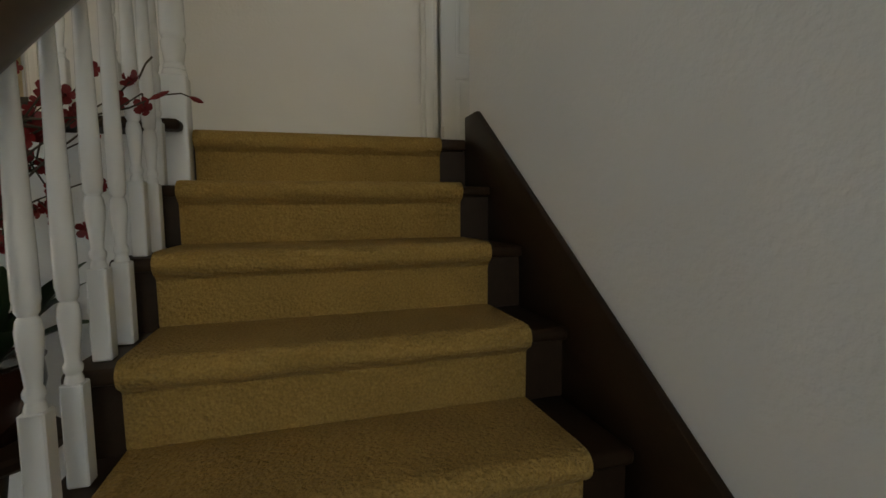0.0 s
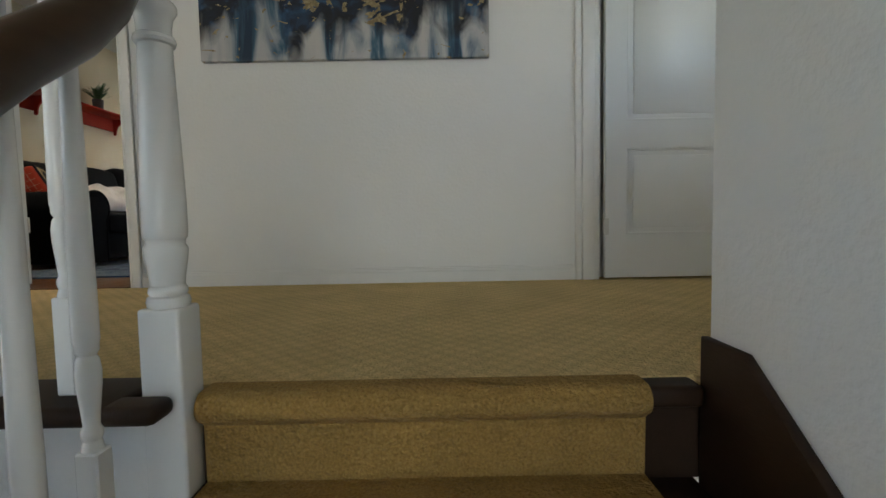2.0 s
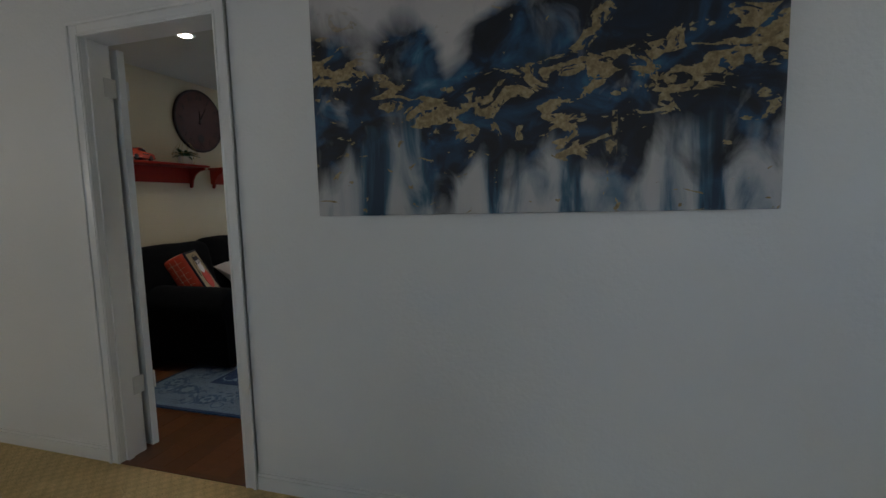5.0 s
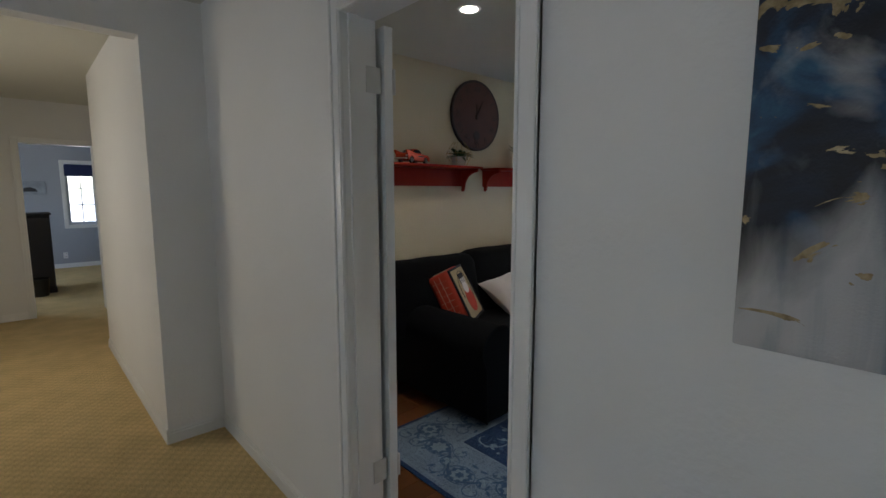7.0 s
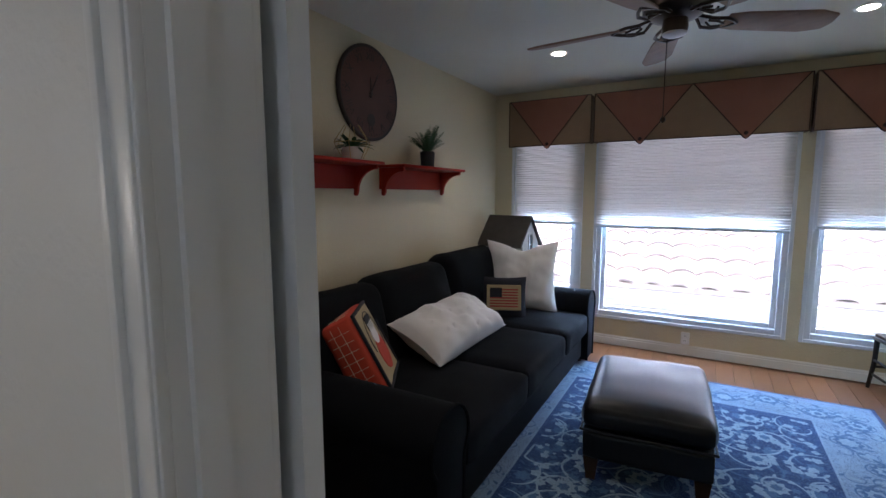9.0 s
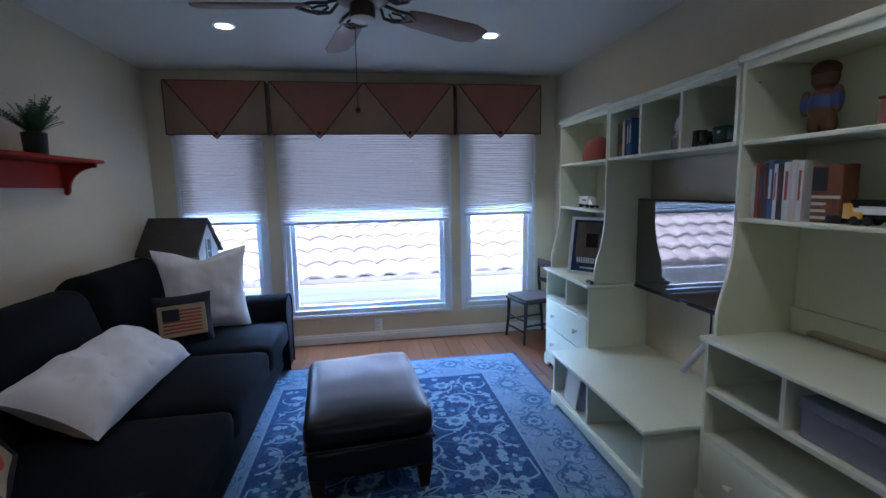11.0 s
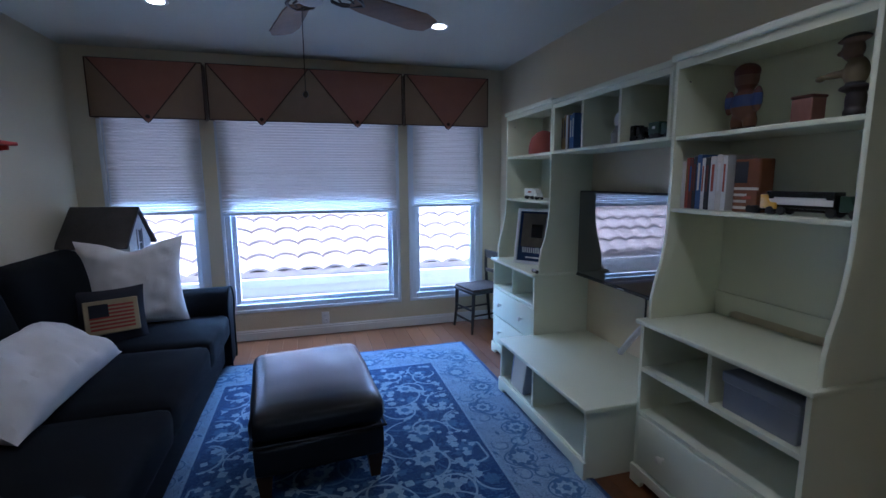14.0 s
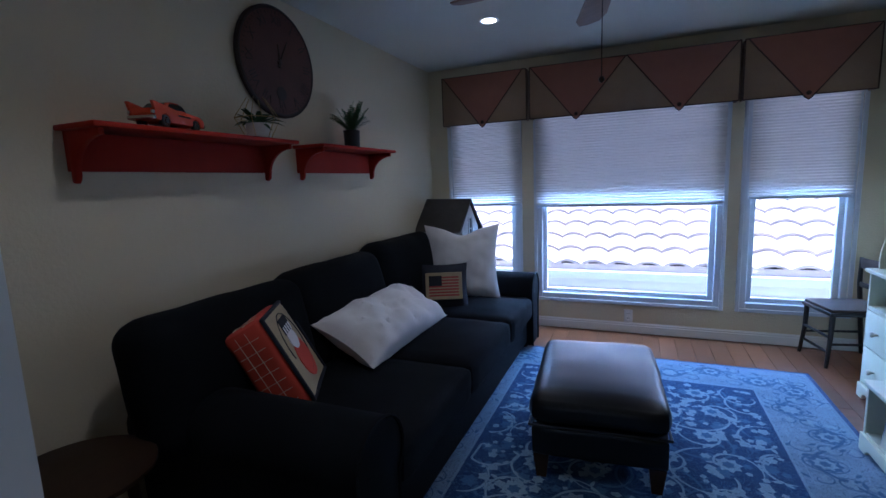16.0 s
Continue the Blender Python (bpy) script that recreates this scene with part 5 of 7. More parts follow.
def model_car(loc, rz):
    """A finned coupe, nose along +x."""
    c = thing("model_car", "orange-red model of a finned old coupe on the red shelf", "model car", loc, rz)
    W2 = 0.056
    body = prism([(-0.150, 0.024), (-0.158, 0.050), (-0.150, 0.068), (-0.09, 0.074), (0.06, 0.071), (0.125, 0.066), (0.152, 0.056), (0.158, 0.040), (0.154, 0.022),
                  (0.128, 0.022), (0.122, 0.042), (0.100, 0.052), (0.078, 0.042), (0.072, 0.020), (-0.068, 0.020), (-0.074, 0.042), (-0.096, 0.052), (-0.118, 0.042), (-0.124, 0.022)], "y", -W2, W2, bevel=0.004)
    part("body", body, M_CAR, c)
    part("cabin", prism([(-0.100, 0.072), (-0.062, 0.098), (-0.035, 0.106), (0.005, 0.106), (0.028, 0.098), (0.062, 0.070)], "y", -0.044, 0.044, bevel=0.008), M_CAR, c)
    part("windscreen", prism([(0.034, 0.0955), (0.060, 0.0745), (0.0625, 0.076), (0.037, 0.0975)], "y", -0.038, 0.038), M_DARK_GLASS, c)
    part("rear_window", prism([(-0.067, 0.0965), (-0.098, 0.0755), (-0.1005, 0.077), (-0.069, 0.0985)], "y", -0.036, 0.036), M_DARK_GLASS, c)
    for s in (-1, 1):
        part("side_window", prism([(-0.070, 0.077), (-0.050, 0.097), (0.004, 0.100), (0.024, 0.095), (0.045, 0.077)], "y", s * 0.0445 - 0.001, s * 0.0445 + 0.001), M_DARK_GLASS, c)
        part("fin", prism([(-0.168, 0.092), (-0.160, 0.094), (-0.030, 0.074), (-0.030, 0.066), (-0.155, 0.060)], "y", s * 0.051 - 0.006, s * 0.051 + 0.006, bevel=0.003), M_CAR, c)
        part("tail_light", B(-0.165, -0.150, s * 0.048 - 0.006, s * 0.048 + 0.006, 0.044, 0.058, 0.003, 2), M_CHROME, c)
        part("side_stripe", B(-0.02, 0.06, s * W2 - 0.0012, s * W2 + 0.0012, 0.050, 0.056), M_CHROME, c, smooth=False)
        for x in (-0.096, 0.100):
            at = Matrix.Translation((x, s * 0.048, 0.024)) @ Matrix.Rotation(radians(90), 4, "X")
            wh = part("wheel", turned(lathe([(0.021, -0.009), (0.024, -0.006), (0.024, 0.006), (0.021, 0.009)], 20), at), M_TYRE, c)
            part("rim", turned(lathe([(0.016, -0.0100), (0.016, 0.0100)], 16), at), M_CHROME, wh)
            part("rim_hub", turned(lathe([(0.010, -0.0108), (0.010, 0.0108)], 14), at), M_TYRE, wh)
        part("headlight", turned(lathe([(0.010, 0), (0.008, 0.005)], 12), Matrix.Translation((0.155, s * 0.038, 0.052)) @ Matrix.Rotation(radians(90), 4, "Y")), M_CHROME, c)
    part("bumper", B(-0.168, -0.150, -0.056, 0.056, 0.024, 0.040, 0.005, 2), M_CHROME, c)
    part("bumper", B(0.152, 0.166, -0.054, 0.054, 0.022, 0.034, 0.004, 2), M_CHROME, c)


model_car((-3.64, 4.815, 1.661), 108)

# birdhouse on a side table at the far end of the sofa
M_SHINGLE = shade("dark_weathered_roof", (0.05, 0.045, 0.04), 0.8, var=0.35, scale=10, grain=0.3, grain_scale=100)
M_OLDWHITE = shade("worn_white_wood", (0.42, 0.42, 0.40), 0.75, var=0.3, scale=9, grain=0.2, grain_scale=60)
table = thing("end_table", "dark wooden end table behind the sofa arm", "table", (-3.48, 7.53, 0))
part("tabletop", B(-0.27, 0.27, -0.20, 0.20, 0.60, 0.625, 0.006, 2), M_DARK_WOOD, table)
for sx in (-0.24, 0.24):
    for sy in (-0.17, 0.17):
        part("leg", B(sx - 0.02, sx + 0.02, sy - 0.02, sy + 0.02, 0, 0.60, 0.003, 1), M_DARK_WOOD, table)
bird = thing("birdhouse", "large wooden birdhouse with a dark roof on the end table", "birdhouse", (-3.50, 7.50, 0.625), -12)
bm = prism([(-0.14, 0.0), (0.14, 0.0), (0.14, 0.36), (0.0, 0.58), (-0.14, 0.36)], "x", -0.20, 0.24)
part("body", bm, M_OLDWHITE, bird)
for s in (-1, 1):
    part("roof", prism([(s * 0.19, 0.325), (s * 0.0, 0.60), (s * 0.0, 0.625), (s * 0.215, 0.335)], "x", -0.25, 0.258, bevel=0.004), M_SHINGLE, bird, "dark weathered roof board")
for y, z in ((0.0, 0.40), (0.0, 0.30)):
    part("opening", B(0.239, 0.243, -0.022, 0.022, z - 0.045, z + 0.045, 0.0015, 1), M_SLOT, bird)
    for sy in (-0.034, 0.034):
        part("window_frame", B(0.24, 0.249, sy - 0.008, sy + 0.008, z - 0.055, z + 0.055), M_OLDWHITE, bird)
# small dark table by the near arm
side = thing("side_table", "low dark wooden side table beside the sofa arm", "table", (-3.50, 4.22, 0))
part("tabletop", lathe([(0.22, 0.50), (0.235, 0.508), (0.235, 0.522), (0.22, 0.53)], 30), M_DARK_WOOD, side)
for a in (45, 135, 225, 315):
    x, y = 0.15 * math.cos(radians(a)), 0.15 * math.sin(radians(a))
    part("leg", tube([(x * 1.2, y * 1.2, 0), (x, y, 0.50)], [0.012, 0.02], 8), M_DARK_WOOD, side)

# ---- white cabinets ----
M_CAB = shade("ivory_painted_wood", (0.71, 0.73, 0.56), 0.42, var=0.05, scale=4, bump=0.06, bump_scale=30)
M_KNOB = shade("ivory_knob", (0.70, 0.68, 0.58), 0.3, var=0.04)
T = 0.018
XB, XH, XW = -0.55, -0.45, RIGHT - 0.003      # base front, hutch front, wall side


def plinth(x, y0, y1, h=0.085):
    """Base board with bracket feet along y."""
    pts = [(y0, 0.0), (y0 + 0.07, 0.0), (y0 + 0.075, 0.022), (y0 + 0.10, 0.038), (y1 - 0.10, 0.038), (y1 - 0.075, 0.022), (y1 - 0.07, 0.0), (y1, 0.0), (y1, h), (y0, h)]
    return prism(pts, "x", x - 0.012, x + 0.010, bevel=0.003)


def drawer(parent, x, y0, y1, z0, z1, knobs):
    d = wpart("drawer_front", B(x - 0.004, x + 0.016, y0, y1, z0, z1, 0.004, 2), M_CAB, parent)
    for y in knobs:
        k = turned(lathe([(0.007, 0), (0.007, 0.014), (0.015, 0.020), (0.017, 0.028), (0.012, 0.036), (0.0, 0.038)], 14), Matrix.Translation((x - 0.004, y, (z0 + z1) / 2)) @ Matrix.Rotation(radians(-90), 4, "Y"))
        wpart("knob", k, M_KNOB, d)


def base_unit(y0, y1, label, drawers, counter=0.80):
    u = thing("base_cabinet", label, "cabinet", ((XB + XW) / 2, (y0 + y1) / 2, 0), group="ivory wall cabinets")
    for y in (y0, y1 - T):
        wpart("side_panel", B(XB, XW, y, y + T, 0, counter - 0.022), M_CAB, u, smooth=False)
    wpart("back_panel", B(XW - 0.008, XW, y0 + T, y1 - T, 0.08, counter - 0.022), M_CAB, u, smooth=False)
    wpart("counter", B(XB - 0.022, XW, y0 - 0.015, y1 + 0.015, counter - 0.022, counter, 0.006, 3), M_CAB, u)
    wpart("shelf", B(XB + 0.002, XW - 0.008, y0 + T, y1 - T, 0.555, 0.575), M_CAB, u, smooth=False)
    wpart("divider", B(XB + 0.004, XW - 0.008, (y0 + y1) / 2 - T / 2, (y0 + y1) / 2 + T / 2, 0.575, counter - 0.022), M_CAB, u, smooth=False)
    wpart("bottom_board", B(XB + 0.01, XW - 0.008, y0 + T, y1 - T, 0.075, 0.093), M_CAB, u, smooth=False)
    wpart("plinth", plinth(XB, y0 - 0.008, y1 + 0.008), M_CAB, u)
    if drawers == 1:
        wpart("shelf", B(XB + 0.002, XW - 0.008, y0 + T, y1 - T, 0.345, 0.363), M_CAB, u, smooth=False)
        drawer(u, XB, y0 + T + 0.003, y1 - T - 0.003, 0.097, 0.340, (y0 + 0.19, y1 - 0.19))
    else:
        drawer(u, XB, y0 + T + 0.003, y1 - T - 0.003, 0.097, 0.322, (y0 + 0.17, y1 - 0.17))
        drawer(u, XB, y0 + T + 0.003, y1 - T - 0.003, 0.328, 0.550, (y0 + 0.17, y1 - 0.17))
    return u


def hutch(y0, y1, label, shelves, z0=0.80, z1=1.955):
    """An open hutch whose side panels swell out towards the counter in an S."""
    u = thing("hutch", label, "cabinet", ((XH + XW) / 2, (y0 + y1) / 2, z0), group="ivory wall cabinets")
    for y in (y0, y1 - T):
        prof = [(XW, z0), (XB + 0.035, z0), (XB + 0.033, z0 + 0.05), (XB + 0.036, z0 + 0.10), (XB + 0.050, z0 + 0.17), (XB + 0.075, z0 + 0.25), (XH - 0.012, z0 + 0.32), (XH - 0.003, z0 + 0.39), (XH, z0 + 0.46), (XH, z1 - 0.03), (XW, z1 - 0.03)]
        wpart("side_panel", prism(prof, "y", y, y + T, bevel=0.003), M_CAB, u)
    wpart("top", B(XH - 0.016, XW, y0 - 0.012, y1 + 0.012, z1 - 0.030, z1, 0.007, 3), M_CAB, u)
    wpart("frieze", B(XH + 0.001, XH + 0.016, y0 + T, y1 - T, z1 - 0.062, z1 - 0.03), M_CAB, u, smooth=False)
    wpart("back_panel", B(XW - 0.008, XW, y0 + T, y1 - T, z0 + (0.038 if y0 < 5 else 0.0), z1 - 0.03), M_CAB, u, smooth=False)
    if y0 < 5:
        wpart("back_rail", prism([(y0 + T, z0 + 0.11), (y0 + T, z0), (y0 + 0.09, z0), (y0 + 0.10, z0 + 0.025), (y0 + 0.13, z0 + 0.038), (y1 - 0.13, z0 + 0.038), (y1 - 0.10, z0 + 0.025), (y1 - 0.09, z0), (y1 - T, z0), (y1 - T, z0 + 0.11)], "x", XW - 0.022, XW - 0.0085, bevel=0.002), M_CAB, u)
    for z in shelves:
        wpart("shelf", B(XH + 0.004, XW - 0.008, y0 + T, y1 - T, z - T, z, 0.003, 1), M_CAB, u, smooth=False)
    for z in (z1 - 0.11,):
        for y in (y0 + T, y1 - T):
            wpart("peg", B(XH + 0.06, XH + 0.066, y - 0.004, y + 0.004, z - 0.003, z + 0.003), M_SLOT, u, smooth=False)
    return u


NEAR, FAR = (4.365, 5.125), (6.185, 6.915)
base_unit(*NEAR, "ivory wooden base cabinet with cubbyholes and a wide drawer", 1)
base_unit(*FAR, "ivory wooden base cabinet with cubbyholes and two drawers", 2)
hutch(*NEAR, "tall ivory wooden hutch with toys and books on its shelves", (1.615, 1.305))
hutch(*FAR, "tall ivory wooden hutch with three open shelves", (1.615, 1.285))
y0, y1 = 5.14, 6.175
bridge = thing("bridge_shelf", "ivory wooden bridge shelf with three open compartments over the television", "shelf", ((XH + XW) / 2, (y0 + y1) / 2, 1.60), group="ivory wall cabinets")
wpart("bottom_board", B(XH, XW, y0, y1, 1.600, 1.618, 0.003, 1), M_CAB, bridge, smooth=False)
wpart("top", B(XH - 0.016, XW, y0, y1, 1.912, 1.940, 0.006, 3), M_CAB, bridge)
wpart("frieze", B(XH, XH + 0.016, y0, y1, 1.885, 1.912), M_CAB, bridge, smooth=False)
wpart("back_panel", B(XW - 0.008, XW, y0, y1, 1.618, 1.912), M_CAB, bridge, smooth=False)
for y in (y0, y0 + 0.345, y0 + 0.685, y1 - T):
    wpart("divider", B(XH + 0.002, XW - 0.008, y, y + T, 1.618, 1.912), M_CAB, bridge, smooth=False)
XT = -0.785
y0, y1 = 5.175, 6.20
bench = thing("media_bench", "low ivory wooden media bench with two open compartments", "bench", ((XT + XW) / 2, (y0 + y1) / 2, 0), group="ivory wall cabinets")
wpart("top", B(XT - 0.018, XW, y0 - 0.014, y1 + 0.004, 0.346, 0.370, 0.006, 3), M_CAB, bench)
for y in (y0, y0 + 0.55, y1 - T):
    wpart("upright", B(XT + (0.004 if 5.2 < y < 6.1 else 0), XW, y, y + T, 0.0 if not 5.2 < y < 6.1 else 0.10, 0.346), M_CAB, bench, smooth=False)
wpart("shelf", B(XT + 0.004, XW, y0 + T, y1 - T, 0.085, 0.103), M_CAB, bench, smooth=False)
wpart("plinth", plinth(XT, y0 - 0.006, y1 + 0.006, 0.095), M_CAB, bench)

# ---- television ----
M_SCREEN = shade("black_glass_screen", (0.006, 0.006, 0.007), 0.03, var=0.1, spec=1.0)
M_SCREEN.node_tree.nodes["Principled BSDF"].inputs["Coat Weight"].default_value = 1.0
M_SCREEN.node_tree.nodes["Principled BSDF"].inputs["Coat IOR"].default_value = 1.6
M_BEZEL = shade("black_gloss_plastic", (0.01, 0.01, 0.011), 0.25, var=0.1)
M_CABLE = shade("white_cable_sleeve", (0.55, 0.56, 0.58), 0.6, var=0.15, scale=30)
M_BLACKCABLE = shade("black_cable", (0.012, 0.012, 0.012), 0.5)
tv = thing("television", "black flat-screen television hung on the wall", "television", (-0.27, 5.64, 1.07), 0)
part("housing", B(0.0, 0.045, -0.475, 0.475, -0.275, 0.29, 0.006, 2), M_BEZEL, tv)
part("screen", B(-0.004, 0.0, -0.464, 0.464, -0.258, 0.280, 0.001, 1), M_SCREEN, tv, "glossy black screen")
part("bezel", B(-0.006, 0.001, -0.475, 0.475, -0.278, -0.262, 0.002, 1), M_BEZEL, tv)
part("badge", B(-0.0075, -0.006, -0.03, 0.03, -0.274, -0.267), M_CHROME, tv, smooth=False)
part("wall_bracket", B(0.045, 0.137, -0.10, 0.10, -0.10, 0.10, 0.005, 1), M_BEZEL, tv)
cab = thing("cable_sleeve", "white cable sleeve hanging from the television to the bench", "cable", (-0.22, 5.6, 0.37))
wpart("sleeve", tube([(-0.22, 5.50, 0.625), (-0.22, 5.535, 0.58), (-0.22, 5.595, 0.51), (-0.22, 5.69, 0.392)], [0.012, 0.018, 0.019, 0.018], 10), M_CABLE, cab)
wpart("cord", tube([(-0.235, 5.48, 0.81), (-0.225, 5.487, 0.74), (-0.22, 5.495, 0.63)], 0.005, 8), M_BLACKCABLE, cab)
wpart("cord", tube([(-0.205, 5.52, 0.60), (-0.19, 5.55, 0.48), (-0.19, 5.53, 0.385), (-0.21, 5.46, 0.378)], 0.005, 8), M_BLACKCABLE, cab)

# ---- what stands in the cabinets ----
M_BOOKS = [shade("book_cover", c, 0.6, var=0.1, scale=8) for c in ((0.55, 0.52, 0.46), (0.30, 0.06, 0.03), (0.03, 0.03, 0.035), (0.04, 0.09, 0.22), (0.60, 0.60, 0.58), (0.20, 0.13, 0.03), (0.12, 0.03, 0.02))]
M_PAPER = shade("book_paper", (0.6, 0.56, 0.46), 0.9)


def book(x0, y, z, depth, thick, height, col, lean=0.0):
    b = thing("book", "upright book with a plain coloured spine on the shelf", "book", (x0, y, z), group="books on the cabinet shelves")
    b.matrix_world = b.matrix_world @ Matrix.Rotation(radians(lean), 4, "X")
    part("cover", B(0, depth, 0, thick, 0, height, 0.002, 1), M_BOOKS[col], b)
    part("pages", B(0.004, depth + 0.001, 0.003, thick - 0.003, 0.003, height + 0.0008), M_PAPER, b, smooth=False)
    part("title_bar", B(-0.0008, 0.0004, thick * 0.3, thick * 0.7, height * 0.35, height * 0.85), M_BOOKS[(col + 4) % 7], b, smooth=False)


y = 5.085
for th, h, c in ((0.022, 0.20, 0), (0.016, 0.215, 1), (0.02, 0.21, 6), (0.018, 0.22, 2), (0.026, 0.225, 3), (0.016, 0.21, 4), (0.024, 0.212, 2), (0.03, 0.215, 4), (0.026, 0.22, 0), (0.022, 0.215, 4)):
    y -= th + 0.001
    book(XH + 0.03, y, 1.306, 0.15, th, h, c)
M_BROWNBOX = shade("printed_orange_card", (0.18, 0.065, 0.022), 0.7, var=0.2, scale=10)
flagbox = thing("painted_block", "small wooden block painted with a worn flag", "ornament", (XH + 0.05, 4.78, 1.305))
part("block", B(0, 0.07, -0.05, 0.06, 0, 0.20, 0.004, 1), M_BROWNBOX, flagbox)
part("field", B(-0.001, 0.0, 0.0, 0.055, 0.11, 0.19), M_BOOKS[2], flagbox, smooth=False)
for i in range(4):
    part("stripe", B(-0.001, 0.0, -0.048, 0.055, 0.012 + 0.024 * i, 0.022 + 0.024 * i), M_BOOKS[0], flagbox, smooth=False)
y = 6.15
for th, h, c in ((0.024, 0.205, 5), (0.028, 0.22, 5), (0.022, 0.215, 0), (0.02, 0.215, 2), (0.026, 0.21, 3), (0.024, 0.22, 3)):
    y -= th + 0.001
    book(XH + 0.05, y, 1.619, 0.15, th, h, c)


M_WHITE_TOY = shade("white_enamel", (0.7, 0.7, 0.68), 0.3)


def toy_truck(loc, rz, label, cab_col, box_col, length, bars):
    t = thing("toy_truck", label, "toy truck", loc, rz)
    part("chassis", B(-length / 2, length / 2, -0.018, 0.018, 0.014, 0.022), M_BEZEL, t, smooth=False)
    part("trailer", B(-length / 2 + 0.075, length / 2, -0.026, 0.026, 0.024, 0.082, 0.003, 1), box_col, t)
    part("cab", prism([(-length / 2 + 0.062, 0.02), (-length / 2 + 0.062, 0.070), (-length / 2 + 0.035, 0.070), (-length / 2 + 0.025, 0.045), (-length / 2, 0.042), (-length / 2, 0.02)], "y", -0.024, 0.024, bevel=0.003), cab_col, t)
    if length > 0.28:
        part("pale_band", B(-length / 2 + 0.078, length / 2 - 0.002, -0.0275, 0.0275, 0.036, 0.056, 0.001, 1), M_WHITE_TOY, t, "pale lettered band")
    for s in (-1, 1):
        part("lettering_bar", B(-length / 2 + 0.10, length / 2 - 0.03 if bars > 1 else -length / 2 + 0.17, s * 0.0262 - 0.0006, s * 0.0262 + 0.0006, 0.050, 0.062), M_BOOKS[1] if bars == 1 else M_BOOKS[4], t, smooth=False)
        for x in (-length / 2 + 0.018, -length / 2 + 0.085, length / 2 - 0.055, length / 2 - 0.025):
            part("wheel", turned(lathe([(0.014, -0.006), (0.015, 0.0), (0.014, 0.006)], 14), Matrix.Translation((x, s * 0.022, 0.015)) @ Matrix.Rotation(radians(90), 4, "X")), M_TYRE, t)
    return t


M_YELLOW = shade("yellow_enamel", (0.65, 0.36, 0.02), 0.3)
M_GREEN_TOY = shade("dark_green_enamel", (0.02, 0.05, 0.03), 0.3)
toy_truck((XH + 0.08, 4.55, 1.305), 92, "black toy tanker truck with a pale lettered band", M_GREEN_TOY, M_BEZEL, 0.30, 2)
toy_truck((XH + 0.07, 4.72, 1.305), 85, "small yellow toy truck on the hutch shelf", M_YELLOW, M_BROWNBOX, 0.13, 1)
toy_truck((XH + 0.09, 6.60, 1.285), 86, "white toy lorry on the hutch shelf", M_WHITE_TOY, M_WHITE_TOY, 0.24, 1)
toy_truck((XH + 0.08, 5.27, 1.619), 88, "dark green toy truck on the bridge shelf", M_GREEN_TOY, M_GREEN_TOY, 0.15, 2)
toy_truck((XH + 0.08, 5.43, 1.619), 80, "small dark toy tractor on the bridge shelf", M_BEZEL, M_BEZEL, 0.13, 2)



def painted(name, *stops):
    """A painted figure whose colours change from its feet up, worn and mottled."""
    m = shade(name, (1, 1, 1), 0.55, var=0.3, scale=22)
    nt = m.node_tree
    tc, sep, r = nt.nodes.new("ShaderNodeTexCoord"), nt.nodes.new("ShaderNodeSeparateXYZ"), nt.nodes.new("ShaderNodeValToRGB")
    nt.links.new(tc.outputs["Object"], sep.inputs[0])
    mr = nt.nodes.new("ShaderNodeMath")
    mr.operation, mr.inputs[1].default_value = "MULTIPLY", 1 / 0.30
    nt.links.new(sep.outputs["Z"], mr.inputs[0])
    nt.links.new(mr.outputs[0], r.inputs[0])
    r.color_ramp.interpolation = "CONSTANT"
    while len(r.color_ramp.elements) < len(stops):
        r.color_ramp.elements.new(0.5)
    for e, (z, c) in zip(r.color_ramp.elements, stops):
        e.position, e.color = z / 0.30, (*c, 1)
    mul = nt.nodes.new("ShaderNodeVectorMath")
    mul.operation = "MULTIPLY"
    p = nt.nodes["Principled BSDF"]
    old = p.inputs["Base Color"].links[0].from_socket
    nt.links.new(old, mul.inputs[0])
    nt.links.new(r.outputs[0], mul.inputs[1])
    nt.links.new(mul.outputs[0], p.inputs["Base Color"])
    return m


M_DOLL = painted("painted_orange_doll", (0.0, (0.03, 0.014, 0.008)), (0.02, (0.10, 0.038, 0.014)), (0.095, (0.03, 0.055, 0.17)), (0.14, (0.11, 0.036, 0.02)), (0.178, (0.16, 0.08, 0.05)), (0.215, (0.08, 0.02, 0.012)))
M_DOLL2 = painted("painted_ochre_figure", (0.0, (0.016, 0.009, 0.008)), (0.105, (0.015, 0.015, 0.018)), (0.118, (0.13, 0.10, 0.05)), (0.19, (0.11, 0.065, 0.04)), (0.252, (0.010, 0.009, 0.010)))


def doll(name, label, loc, parts, material):
    bm = bmesh.new()
    for (cx, cy, cz), (rx, ry, rz_) in parts:
        bmesh.ops.create_uvsphere(bm, u_segments=16, v_segments=10, radius=1.0, matrix=Matrix.Translation((cx, cy, cz)) @ Matrix.Diagonal((rx, ry, rz_, 1)))
    ob = single(name, bm, material, label, "doll", loc=loc)
    melt = ob.modifiers.new("melt", "REMESH")
    melt.mode, melt.voxel_size, melt.use_smooth_shade = "VOXEL", 0.005, True
    return ob


